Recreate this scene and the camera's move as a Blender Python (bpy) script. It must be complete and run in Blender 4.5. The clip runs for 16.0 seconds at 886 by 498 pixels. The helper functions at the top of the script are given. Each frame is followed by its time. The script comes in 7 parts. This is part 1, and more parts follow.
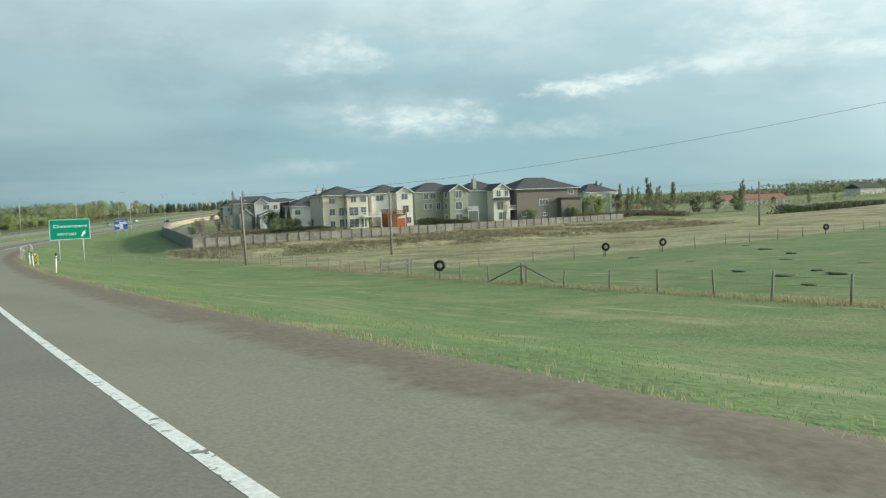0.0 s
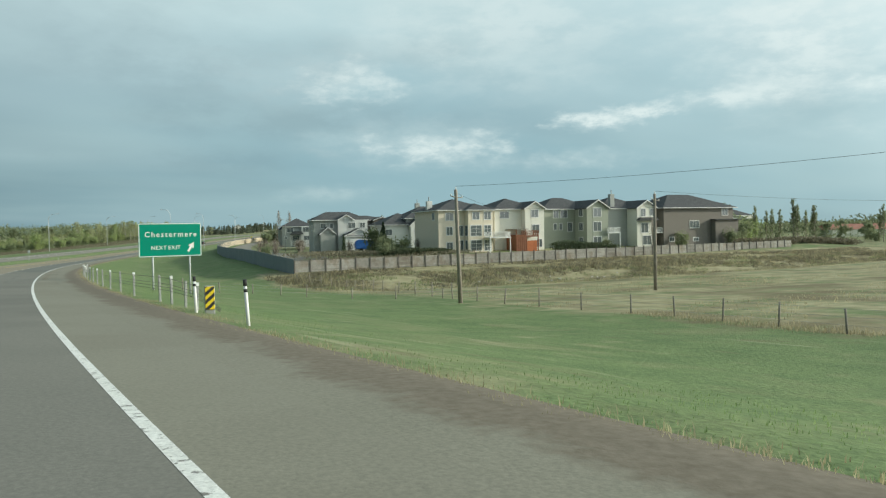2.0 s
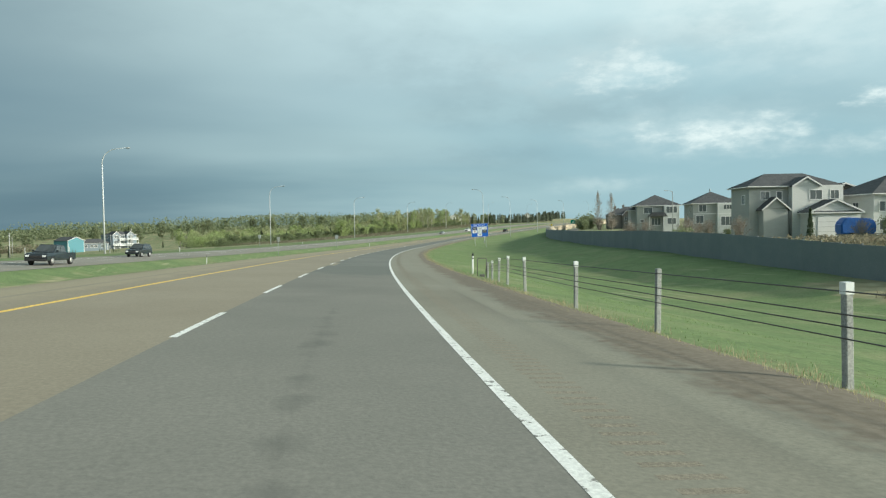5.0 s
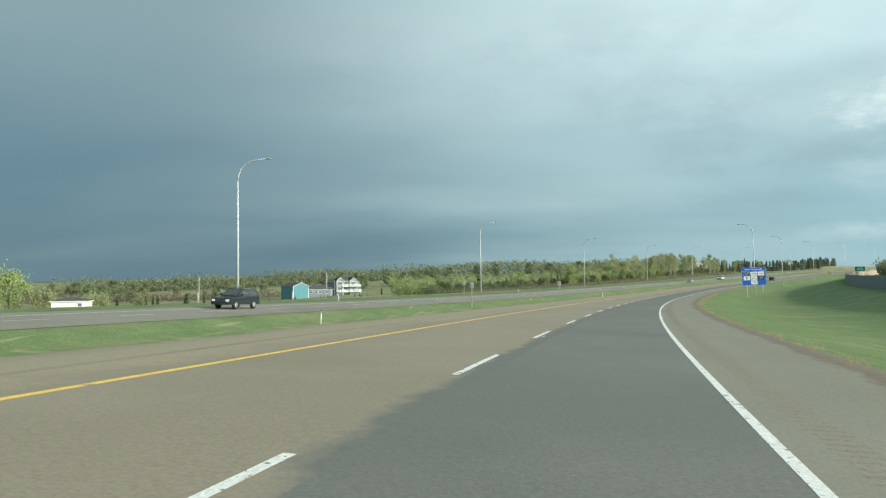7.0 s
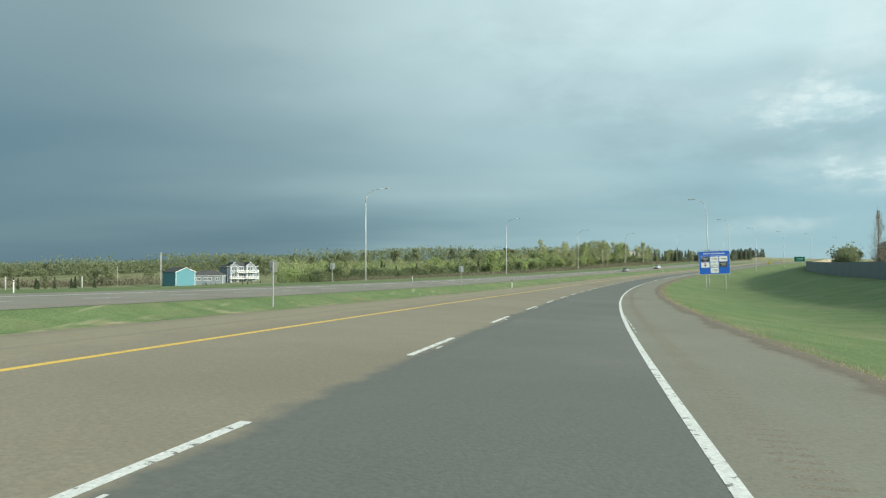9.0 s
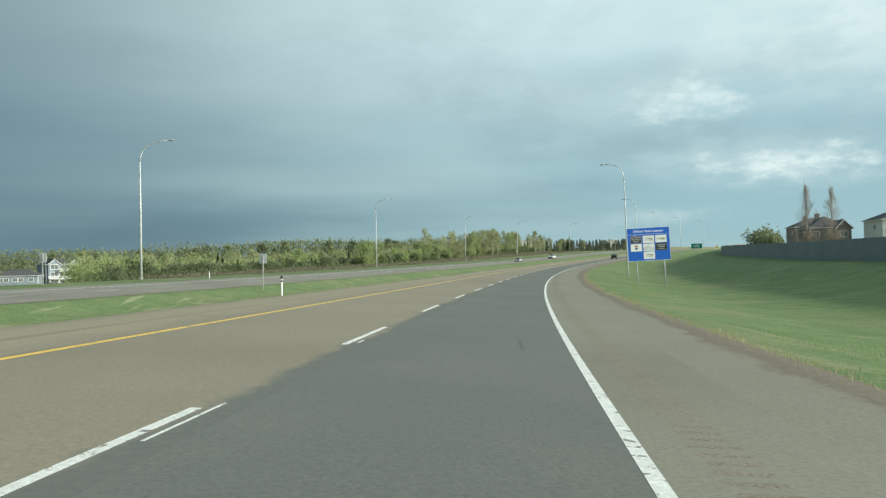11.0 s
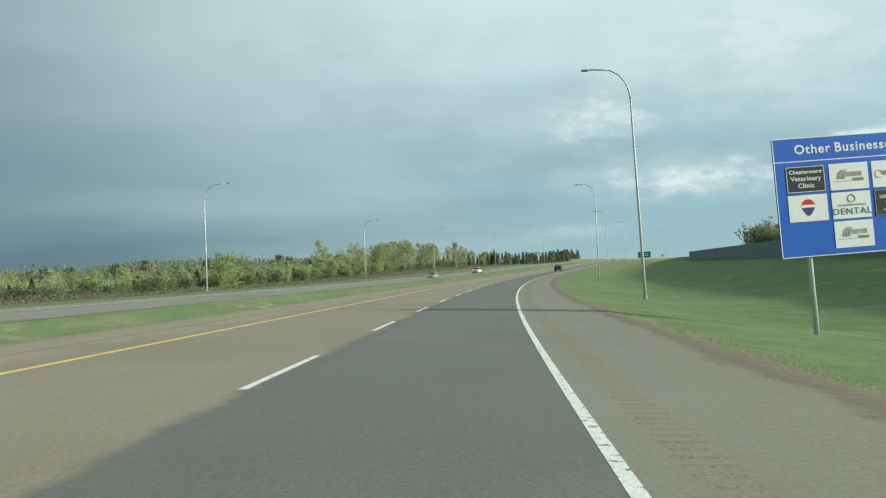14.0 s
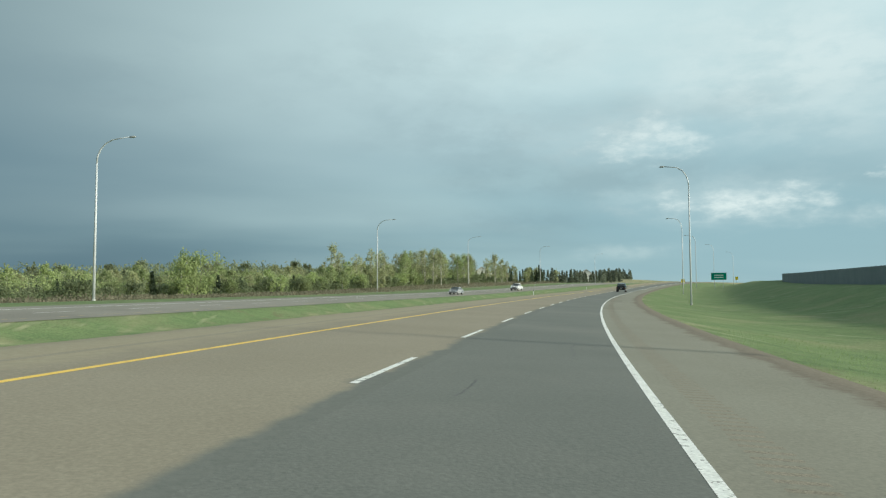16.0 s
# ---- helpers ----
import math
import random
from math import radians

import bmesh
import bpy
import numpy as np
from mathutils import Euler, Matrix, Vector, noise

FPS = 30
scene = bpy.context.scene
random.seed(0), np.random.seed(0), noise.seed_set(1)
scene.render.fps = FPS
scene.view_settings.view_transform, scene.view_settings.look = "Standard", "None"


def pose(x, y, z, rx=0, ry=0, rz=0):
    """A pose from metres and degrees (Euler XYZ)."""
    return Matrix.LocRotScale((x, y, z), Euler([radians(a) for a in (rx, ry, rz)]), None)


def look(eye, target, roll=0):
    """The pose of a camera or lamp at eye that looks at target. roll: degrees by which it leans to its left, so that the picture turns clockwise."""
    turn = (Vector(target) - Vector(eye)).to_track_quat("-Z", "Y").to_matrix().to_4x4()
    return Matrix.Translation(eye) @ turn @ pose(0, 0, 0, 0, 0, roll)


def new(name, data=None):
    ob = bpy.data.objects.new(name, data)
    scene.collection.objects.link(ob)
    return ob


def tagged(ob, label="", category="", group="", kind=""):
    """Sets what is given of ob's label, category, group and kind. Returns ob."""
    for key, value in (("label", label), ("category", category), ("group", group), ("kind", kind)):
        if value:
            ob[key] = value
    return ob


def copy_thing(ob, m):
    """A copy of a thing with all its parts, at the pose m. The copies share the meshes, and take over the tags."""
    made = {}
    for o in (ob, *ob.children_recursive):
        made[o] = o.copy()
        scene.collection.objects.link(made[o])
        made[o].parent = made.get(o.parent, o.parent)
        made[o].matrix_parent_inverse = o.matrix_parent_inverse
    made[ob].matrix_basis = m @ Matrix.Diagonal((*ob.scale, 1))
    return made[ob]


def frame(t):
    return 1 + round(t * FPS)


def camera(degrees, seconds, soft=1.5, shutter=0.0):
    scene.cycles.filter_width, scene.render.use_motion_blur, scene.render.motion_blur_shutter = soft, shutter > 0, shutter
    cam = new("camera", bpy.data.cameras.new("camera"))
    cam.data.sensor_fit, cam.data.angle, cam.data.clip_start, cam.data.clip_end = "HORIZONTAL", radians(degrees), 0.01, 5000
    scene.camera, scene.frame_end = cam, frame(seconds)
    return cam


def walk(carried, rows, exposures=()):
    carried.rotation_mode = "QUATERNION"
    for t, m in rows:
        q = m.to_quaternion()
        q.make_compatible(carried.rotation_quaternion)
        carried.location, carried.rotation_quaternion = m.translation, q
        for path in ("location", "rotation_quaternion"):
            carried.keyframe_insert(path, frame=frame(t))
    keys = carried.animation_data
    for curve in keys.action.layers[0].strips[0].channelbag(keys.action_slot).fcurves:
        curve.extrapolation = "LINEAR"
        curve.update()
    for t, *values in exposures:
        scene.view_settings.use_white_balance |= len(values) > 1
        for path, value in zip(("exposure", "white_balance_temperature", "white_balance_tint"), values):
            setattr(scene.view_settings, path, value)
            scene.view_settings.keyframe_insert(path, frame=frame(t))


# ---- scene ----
cam = camera(62.4, 16.0, soft=1.25, shutter=0.0)
# seconds, place, pitch, roll, yaw
ROWS = [
    (0, -1.36, 0.00, 1.33, -3.80, 2.00, -36.52),
    (0.5, -1.19, 11.25, 0.91, -3.37, 1.59, -41.61),
    (1, -0.88, 22.49, 0.49, -2.39, 1.53, -42.02),
    (1.5, -0.41, 33.73, 0.09, -1.65, 1.35, -39.51),
    (2, 0.20, 44.95, -0.31, -1.51, 1.04, -35.30),
    (2.5, 0.88, 56.16, -0.69, -1.83, 1.30, -30.63),
    (3, 1.70, 67.35, -1.06, -2.17, 1.55, -26.58),
    (3.2, 2.07, 71.83, -1.21, -2.38, 1.60, -25.04),
    (5.3, 6.99, 118.67, -2.55, -1.46, 1.00, -11.78),
    (5.5, 7.56, 123.12, -2.66, -1.08, 1.08, -9.84),
    (6, 9.06, 134.22, -2.93, -0.05, 1.01, -4.65),
    (6.5, 10.84, 145.28, -3.21, 1.20, 1.37, 0.28),
    (7, 12.75, 156.32, -3.49, 2.25, 0.69, 3.73),
    (7.5, 14.78, 167.32, -3.75, 2.67, 0.71, 4.90),
    (8, 16.94, 178.30, -4.02, 2.61, 0.12, 3.89),
    (8.5, 19.25, 189.24, -4.27, 2.03, 0.19, 1.47),
    (9, 21.70, 200.15, -4.52, 1.31, 0.08, -1.45),
    (9.5, 24.28, 211.02, -4.76, 0.68, 0.32, -4.12),
    (10, 26.99, 221.86, -4.99, 0.33, 0.66, -6.32),
    (10.2, 28.05, 226.20, -5.07, 0.39, 0.65, -7.16),
    (12.3, 40.50, 271.36, -5.82, 1.39, 2.34, -12.61),
    (12.5, 41.83, 275.62, -5.88, 1.49, 2.48, -12.99),
    (13, 45.23, 286.23, -6.00, 1.65, 2.57, -14.07),
    (13.5, 48.74, 296.81, -6.11, 1.80, 2.56, -15.11),
    (14, 52.37, 307.33, -6.19, 2.02, 2.44, -15.93),
    (14.5, 56.06, 317.84, -6.26, 2.41, 1.67, -16.15),
    (15, 59.87, 328.29, -6.30, 2.82, 1.32, -15.39),
    (15.5, 63.80, 338.70, -6.33, 3.22, 0.75, -13.99),
    (16, 67.86, 349.06, -6.34, 3.32, 0.20, -12.47),
]
walk(cam, [(t, pose(x, y, z, 90 + p, r, h)) for t, x, y, z, p, r, h in ROWS], [(0.0, -0.03, 6140, 3.5), (1.0, -0.12, 6140, 3.5), (2.0, -0.16, 6140, 3.5), (3.0, -0.13, 6140, 3.5), (5.5, 0.06, 6140, 3.5), (9.0, 0.02, 6140, 3.5), (12.5, -0.03, 6140, 3.5), (16.0, -0.11, 6140, 3.5)])

# ---- light ----
SUN_DIR = Vector((0.87 * math.cos(radians(19)), -0.49 * math.cos(radians(19)), math.sin(radians(19)))).normalized()
sun = new("sun", bpy.data.lights.new("sun", "SUN"))
sun.data.energy, sun.data.angle, sun.data.color = 4.5, radians(3.0), (1.0, 0.9, 0.74)
sun.matrix_world = look((0, 0, 0), -SUN_DIR)


def link(nt, a, b):
    nt.links.new(a, b)


def make_world():
    w = bpy.data.worlds.new("sky")
    scene.world = w
    w.use_nodes = True
    nt = w.node_tree
    nt.nodes.clear()
    n = nt.nodes.new
    out, bg = n("ShaderNodeOutputWorld"), n("ShaderNodeBackground")
    sky = n("ShaderNodeTexSky")
    sky.sky_type, sky.sun_disc = "NISHITA", False
    sky.sun_elevation, sky.sun_rotation = radians(19), math.atan2(SUN_DIR.x, SUN_DIR.y)
    tc = n("ShaderNodeTexCoord")
    # clouds lie on a flat layer overhead: divide the direction by its height
    sep = n("ShaderNodeSeparateXYZ")
    link(nt, tc.outputs["Generated"], sep.inputs[0])

    def mth(op, a, b=None, clamp=False):
        m = n("ShaderNodeMath")
        m.operation, m.use_clamp = op, clamp
        for i, v in enumerate((a, b)):
            if v is None:
                continue
            if isinstance(v, (int, float)):
                m.inputs[i].default_value = v
            else:
                link(nt, v, m.inputs[i])
        return m.outputs[0]

    up = mth("MAXIMUM", sep.outputs[2], 0.0)
    den = mth("ADD", up, 0.16)
    cmb = n("ShaderNodeCombineXYZ")
    link(nt, mth("DIVIDE", sep.outputs[0], den), cmb.inputs[0])
    link(nt, mth("DIVIDE", sep.outputs[1], den), cmb.inputs[1])

    def cloud(scale, detail, rough, loc, lo, hi):
        mp = n("ShaderNodeMapping")
        mp.inputs["Location"].default_value = loc
        mp.inputs["Rotation"].default_value = (0, 0, 0.35)
        mp.inputs["Scale"].default_value = (0.55, 1.0, 1.0)
        link(nt, cmb.outputs[0], mp.inputs[0])
        t = n("ShaderNodeTexNoise")
        t.inputs["Scale"].default_value, t.inputs["Detail"].default_value, t.inputs["Roughness"].default_value = scale, detail, rough
        link(nt, mp.outputs[0], t.inputs["Vector"])
        r = n("ShaderNodeMapRange")
        r.interpolation_type = "SMOOTHSTEP"
        r.inputs["From Min"].default_value, r.inputs["From Max"].default_value = lo, hi
        link(nt, t.outputs[0], r.inputs["Value"])
        return r.outputs[0]

    def mix(fac, a, b):
        m = n("ShaderNodeMix")
        m.data_type = "RGBA"
        for s, v in ((m.inputs["Factor"], fac), (m.inputs["A"], a), (m.inputs["B"], b)):
            if isinstance(v, tuple):
                s.default_value = (*v, 1)
            elif isinstance(v, float):
                s.default_value = v
            else:
                link(nt, v, s)
        return m.outputs["Result"]

    def facing(x, y, lo, hi):
        # how far a direction lies towards (x, y) on the compass
        dot = n("ShaderNodeVectorMath")
        dot.operation = "DOT_PRODUCT"
        dot.inputs[1].default_value = (x, y, 0)
        link(nt, tc.outputs["Generated"], dot.inputs[0])
        r = n("ShaderNodeMapRange")
        r.interpolation_type = "SMOOTHSTEP"
        r.inputs["From Min"].default_value, r.inputs["From Max"].default_value = lo, hi
        link(nt, dot.outputs["Value"], r.inputs["Value"])
        return r.outputs[0]

    def rng(v, lo, hi):
        r = n("ShaderNodeMapRange")
        r.interpolation_type = "SMOOTHSTEP"
        r.inputs["From Min"].default_value, r.inputs["From Max"].default_value = lo, hi
        link(nt, v, r.inputs["Value"])
        return r.outputs[0]

    def puff(az, el, half_w, half_h, rag, scale):
        # one soft bank of white cloud: a direction, its half width and height in degrees, its raggedness
        a, e = radians(az), radians(el)
        sub = n("ShaderNodeVectorMath")
        sub.operation = "SUBTRACT"
        sub.inputs[1].default_value = (math.sin(a) * math.cos(e), math.cos(a) * math.cos(e), math.sin(e))
        link(nt, tc.outputs["Generated"], sub.inputs[0])
        mul = n("ShaderNodeVectorMath")
        mul.operation = "MULTIPLY"
        mul.inputs[1].default_value = (1 / radians(half_w), 1 / radians(half_w), 1 / radians(half_h))
        link(nt, sub.outputs[0], mul.inputs[0])
        ln = n("ShaderNodeVectorMath")
        ln.operation = "LENGTH"
        link(nt, mul.outputs[0], ln.inputs[0])
        ns = n("ShaderNodeTexNoise")
        ns.inputs["Scale"].default_value, ns.inputs["Detail"].default_value, ns.inputs["Roughness"].default_value = scale, 6, 0.55
        mp = n("ShaderNodeMapping")
        mp.inputs["Scale"].default_value = (1, 1, 2.4)
        link(nt, tc.outputs["Generated"], mp.inputs[0])
        link(nt, mp.outputs[0], ns.inputs["Vector"])
        d = mth("ADD", ln.outputs["Value"], mth("MULTIPLY", mth("SUBTRACT", ns.outputs[0], 0.5), rag))
        # torn within, too
        n2 = n("ShaderNodeTexNoise")
        n2.inputs["Scale"].default_value, n2.inputs["Detail"].default_value, n2.inputs["Roughness"].default_value = scale * 1.9, 7, 0.6
        link(nt, mp.outputs[0], n2.inputs["Vector"])
        body = mth("ADD", 0.45, mth("MULTIPLY", rng(n2.outputs[0], 0.36, 0.62), 0.55))
        return mth("MULTIPLY", mth("SUBTRACT", 1.0, rng(d, 0.0, 1.2)), body)

    # storm-blue layer low in the north-west, pale grey layer overhead and towards the sun
    storm, grey, pale, white = (0.125, 0.215, 0.272), (0.31, 0.405, 0.42), (0.85, 1.005, 1.0), (0.96, 1.03, 0.99)
    soft = cloud(0.5, 3, 0.45, (1.3, 4.1, 0), 0.3, 0.7)
    low = mix(facing(0.75, 0.66, 0.45, 0.98), storm, (0.385, 0.57, 0.625))
    high = mix(facing(0.68, 0.73, 0.36, 0.94), grey, pale)
    base = mix(rng(mth("ADD", sep.outputs[2], mth("MULTIPLY", mth("SUBTRACT", soft, 0.5), 0.17)), 0.02, 0.38), low, high)
    big = cloud(0.75, 5, 0.48, (3.1, 0.7, 0), 0.36, 0.68)
    base = mix(mth("MULTIPLY", mth("MULTIPLY", big, 0.4), facing(0.5, 0.86, 0.55, 0.95)), base, (0.52, 0.67, 0.67))
    dark = cloud(0.7, 4, 0.46, (-2.0, 5.3, 0), 0.45, 0.72)
    base = mix(mth("MULTIPLY", dark, 0.28), base, (0.21, 0.315, 0.36))
    # grey banks, then bright ones
    for az, el, hw, hh, rag, sc, amount in ((17, 12.0, 14, 3.2, 1.8, 6, 0.34), (9, 17, 15, 4.5, 1.6, 5, 0.26), (24, 8.4, 12, 1.7, 2.0, 9, 0.3), (-12, 15, 14, 4.5, 1.6, 5, 0.22), (18, 5.6, 10, 1.3, 2.0, 10, 0.25), (33, 13.5, 9, 1.6, 1.8, 9, 0.18)):
        base = mix(mth("MULTIPLY", puff(az, el, hw, hh, rag, sc), amount), base, (0.25, 0.335, 0.37))
    for az, el, hw, hh, rag, sc, amount in ((28.2, 11.3, 4.4, 1.5, 2.8, 24, 0.62), (26.0, 12.0, 8.0, 2.6, 2.0, 12, 0.25), (35.6, 6.3, 6.0, 1.2, 2.6, 20, 0.95), (34.0, 6.6, 10.0, 2.4, 2.0, 10, 0.35), (62.5, 13.0, 9.5, 6.0, 1.8, 10, 0.95), (66.0, 16.5, 12.0, 7.0, 1.4, 6, 0.6), (47.0, 8.1, 3.4, 0.85, 2.6, 28, 1.0), (50.6, 8.5, 2.8, 0.8, 2.6, 32, 0.95), (57.0, 9.2, 6.0, 0.8, 2.4, 22, 0.85), (67.0, 9.3, 4.0, 0.8, 2.4, 22, 0.8), (22.0, 18.5, 13.0, 4.0, 1.6, 8, 0.2), (27.0, 3.0, 5.0, 0.8, 1.8, 16, 0.25), (41.0, 16.0, 14.0, 6.0, 1.6, 7, 0.6), (44.0, 5.2, 7.0, 0.9, 2.2, 18, 0.35)):
        base = mix(mth("MULTIPLY", puff(az, el, hw, hh, rag, sc), amount), base, white)
    # the half of the sky about the sun is broken and bright
    base = mix(facing(0.75, -0.66, 0.35, 0.97), base, (2.3, 2.35, 2.2))
    link(nt, base, bg.inputs["Color"])
    bg.inputs["Strength"].default_value = 1.0
    clear = n("ShaderNodeBackground")
    link(nt, sky.outputs[0], clear.inputs["Color"])
    clear.inputs["Strength"].default_value = 0.06
    ms = n("ShaderNodeMixShader")
    ms.inputs[0].default_value = 0.88
    link(nt, clear.outputs[0], ms.inputs[1])
    link(nt, bg.outputs[0], ms.inputs[2])
    link(nt, ms.outputs[0], out.inputs["Surface"])


make_world()

# ---- materials ----
def surface(name, c1, c2, scale=2.0, rough=0.8, bump=0.2, metal=0.0, fine=40.0, spots=None, spot_scale=0.3, grain=0.35, spec=0.3, depth=0.02, stretch=None, per_piece=0.0, spot_at=(0.5, 0.68)):
    """Two colours blended at a large and a small scale, with relief; spots: a third colour in wide patches."""
    m = bpy.data.materials.new(name)
    m.use_nodes = True
    nt = m.node_tree
    b = nt.nodes["Principled BSDF"]
    n = nt.nodes.new
    geo = n("ShaderNodeNewGeometry")
    pos = geo.outputs["Position"]
    if stretch:
        mp = n("ShaderNodeMapping")
        mp.inputs["Scale"].default_value = stretch
        link(nt, pos, mp.inputs[0])
        pos = mp.outputs[0]

    def tex(s, det=5.0):
        t = n("ShaderNodeTexNoise")
        t.inputs["Scale"].default_value, t.inputs["Detail"].default_value, t.inputs["Roughness"].default_value = s, det, 0.6
        link(nt, pos, t.inputs["Vector"])
        return t.outputs[0]

    def mix(fac, a, bb, kind="MIX"):
        x = n("ShaderNodeMix")
        x.data_type, x.blend_type = "RGBA", kind
        for s, v in ((x.inputs["Factor"], fac), (x.inputs["A"], a), (x.inputs["B"], bb)):
            if isinstance(v, tuple):
                s.default_value = (*v, 1)
            elif isinstance(v, float):
                s.default_value = v
            else:
                link(nt, v, s)
        return x.outputs["Result"]

    def rng(v, lo, hi, to0=0.0, to1=1.0):
        r = n("ShaderNodeMapRange")
        r.inputs["From Min"].default_value, r.inputs["From Max"].default_value = lo, hi
        r.inputs["To Min"].default_value, r.inputs["To Max"].default_value = to0, to1
        link(nt, v, r.inputs["Value"])
        return r.outputs[0]

    col = mix(rng(tex(scale), 0.3, 0.7), c1, c2)
    if spots:
        col = mix(rng(tex(spot_scale, 4), *spot_at), col, spots)
    g = tex(fine, 3)
    v = rng(g, 0.25, 0.75, 1 - grain, 1 + grain)
    h = n("ShaderNodeHueSaturation")
    link(nt, v, h.inputs["Value"])
    link(nt, col, h.inputs["Color"])
    col = h.outputs[0]
    if per_piece:
        oi = n("ShaderNodeObjectInfo")
        h2 = n("ShaderNodeHueSaturation")
        link(nt, rng(oi.outputs["Random"], 0, 1, 1 - per_piece, 1 + per_piece), h2.inputs["Value"])
        link(nt, col, h2.inputs["Color"])
        col = h2.outputs[0]
    link(nt, col, b.inputs["Base Color"])
    b.inputs["Metallic"].default_value = metal
    b.inputs["Specular IOR Level"].default_value = spec
    link(nt, rng(g, 0.2, 0.8, max(0.02, rough - 0.1), min(1, rough + 0.1)), b.inputs["Roughness"])
    if bump:
        bp = n("ShaderNodeBump")
        bp.inputs["Strength"].default_value, bp.inputs["Distance"].default_value = bump, depth
        link(nt, g, bp.inputs["Height"])
        link(nt, bp.outputs[0], b.inputs["Normal"])
    return m


def glass_mat(name, tint=(0.14, 0.16, 0.165)):
    m = bpy.data.materials.new(name)
    m.use_nodes = True
    b = m.node_tree.nodes["Principled BSDF"]
    b.inputs["Base Color"].default_value = (*tint, 1)
    b.inputs["Roughness"].default_value = 0.06
    b.inputs["Specular IOR Level"].default_value = 0.8
    return m




def ground_mat():
    """Green grass that turns to straw and bare earth where the sheet's dryness says so."""
    m = surface("grass_and_straw", (0.126, 0.182, 0.08), (0.178, 0.238, 0.106), 0.5, 0.92, 0.5, 0, 7.0, (0.212, 0.238, 0.122), 0.16, 0.3, 0.1, 0.08)
    nt = m.node_tree
    b = nt.nodes["Principled BSDF"]
    n = nt.nodes.new
    green = b.inputs["Base Color"].links[0].from_socket
    geo, att = n("ShaderNodeNewGeometry"), n("ShaderNodeAttribute")
    att.attribute_name = "dry"

    def tex(s, det=5.0, sx=1.0, sy=1.0):
        mp = n("ShaderNodeMapping")
        mp.inputs["Scale"].default_value = (sx, sy, 1)
        link(nt, geo.outputs["Position"], mp.inputs[0])
        t = n("ShaderNodeTexNoise")
        t.inputs["Scale"].default_value, t.inputs["Detail"].default_value = s, det
        link(nt, mp.outputs[0], t.inputs["Vector"])
        return t.outputs[0]

    def mth(op, a, c):
        x = n("ShaderNodeMath")
        x.operation = op
        for i, v in enumerate((a, c)):
            if isinstance(v, float):
                x.inputs[i].default_value = v
            else:
                link(nt, v, x.inputs[i])
        return x.outputs[0]

    def mix(f, a, c):
        x = n("ShaderNodeMix")
        x.data_type = "RGBA"
        link(nt, f, x.inputs["Factor"])
        for s_, v in ((x.inputs["A"], a), (x.inputs["B"], c)):
            if isinstance(v, tuple):
                s_.default_value = (*v, 1)
            else:
                link(nt, v, s_)
        return x.outputs["Result"]

    def rng(v, lo, hi):
        r = n("ShaderNodeMapRange")
        r.inputs["From Min"].default_value, r.inputs["From Max"].default_value = lo, hi
        link(nt, v, r.inputs["Value"])
        return r.outputs[0]

    straw = mix(rng(tex(0.6, 6), 0.35, 0.65), (0.275, 0.25, 0.145), (0.41, 0.38, 0.24))
    straw = mix(rng(tex(0.12, 4), 0.48, 0.66), straw, (0.19, 0.165, 0.10))
    amount = mth("ADD", att.outputs["Fac"], mth("MULTIPLY", mth("SUBTRACT", tex(0.35, 7, 0.5, 1.4), 0.5), 1.3))
    amount = mth("ADD", amount, mth("MULTIPLY", mth("SUBTRACT", tex(0.5, 6, 1.5, 0.1), 0.5), 1.1))
    col = mix(rng(amount, 0.35, 0.75), green, straw)
    # thin rows of pale mown straw that lie along the road, and worn brown patches
    rows = mth("MULTIPLY", rng(tex(1.3, 5, 1.0, 0.09), 0.60, 0.70), rng(tex(0.09, 3), 0.42, 0.6))
    col = mix(mth("MULTIPLY", rows, 0.6), col, (0.40, 0.385, 0.25))
    worn = mth("MULTIPLY", rng(tex(0.8, 7, 1.0, 0.5), 0.60, 0.70), rng(tex(0.05, 3), 0.45, 0.62))
    col = mix(mth("MULTIPLY", worn, 0.55), col, (0.17, 0.15, 0.09))
    link(nt, col, b.inputs["Base Color"])
    return m


M_GRASS = ground_mat()
M_ASPHALT_TAN = surface("worn_asphalt", (0.265, 0.235, 0.178), (0.298, 0.265, 0.204), 0.25, 0.9, 0.25, 0, 22.0, (0.246, 0.217, 0.165), 0.08, 0.18, 0.2, 0.01)
M_ASPHALT_GREY = surface("grey_asphalt", (0.19, 0.187, 0.165), (0.22, 0.214, 0.188), 0.25, 0.9, 0.3, 0, 22.0, (0.168, 0.164, 0.146), 0.1, 0.16, 0.2, 0.01)
M_ASPHALT_PALE = surface("pale_asphalt", (0.25, 0.236, 0.203), (0.285, 0.268, 0.232), 0.25, 0.9, 0.3, 0, 22.0, (0.225, 0.212, 0.184), 0.1, 0.2, 0.2, 0.01)
M_ASPHALT_DARK = surface("fresh_asphalt", (0.143, 0.15, 0.135), (0.166, 0.172, 0.155), 0.25, 0.85, 0.3, 0, 22.0, (0.182, 0.184, 0.164), 0.12, 0.2, 0.25, 0.01)
M_SHOULDER = surface("shoulder_asphalt", (0.236, 0.228, 0.183), (0.262, 0.252, 0.204), 0.25, 0.9, 0.25, 0, 22.0, (0.208, 0.196, 0.157), 0.08, 0.16, 0.2, 0.01)
M_WHITE = surface("white_road_paint", (0.72, 0.72, 0.68), (0.8, 0.8, 0.77), 3, 0.6, 0.2, 0, 25.0, (0.2, 0.19, 0.17), 9.0, 0.22, spot_at=(0.59, 0.64))
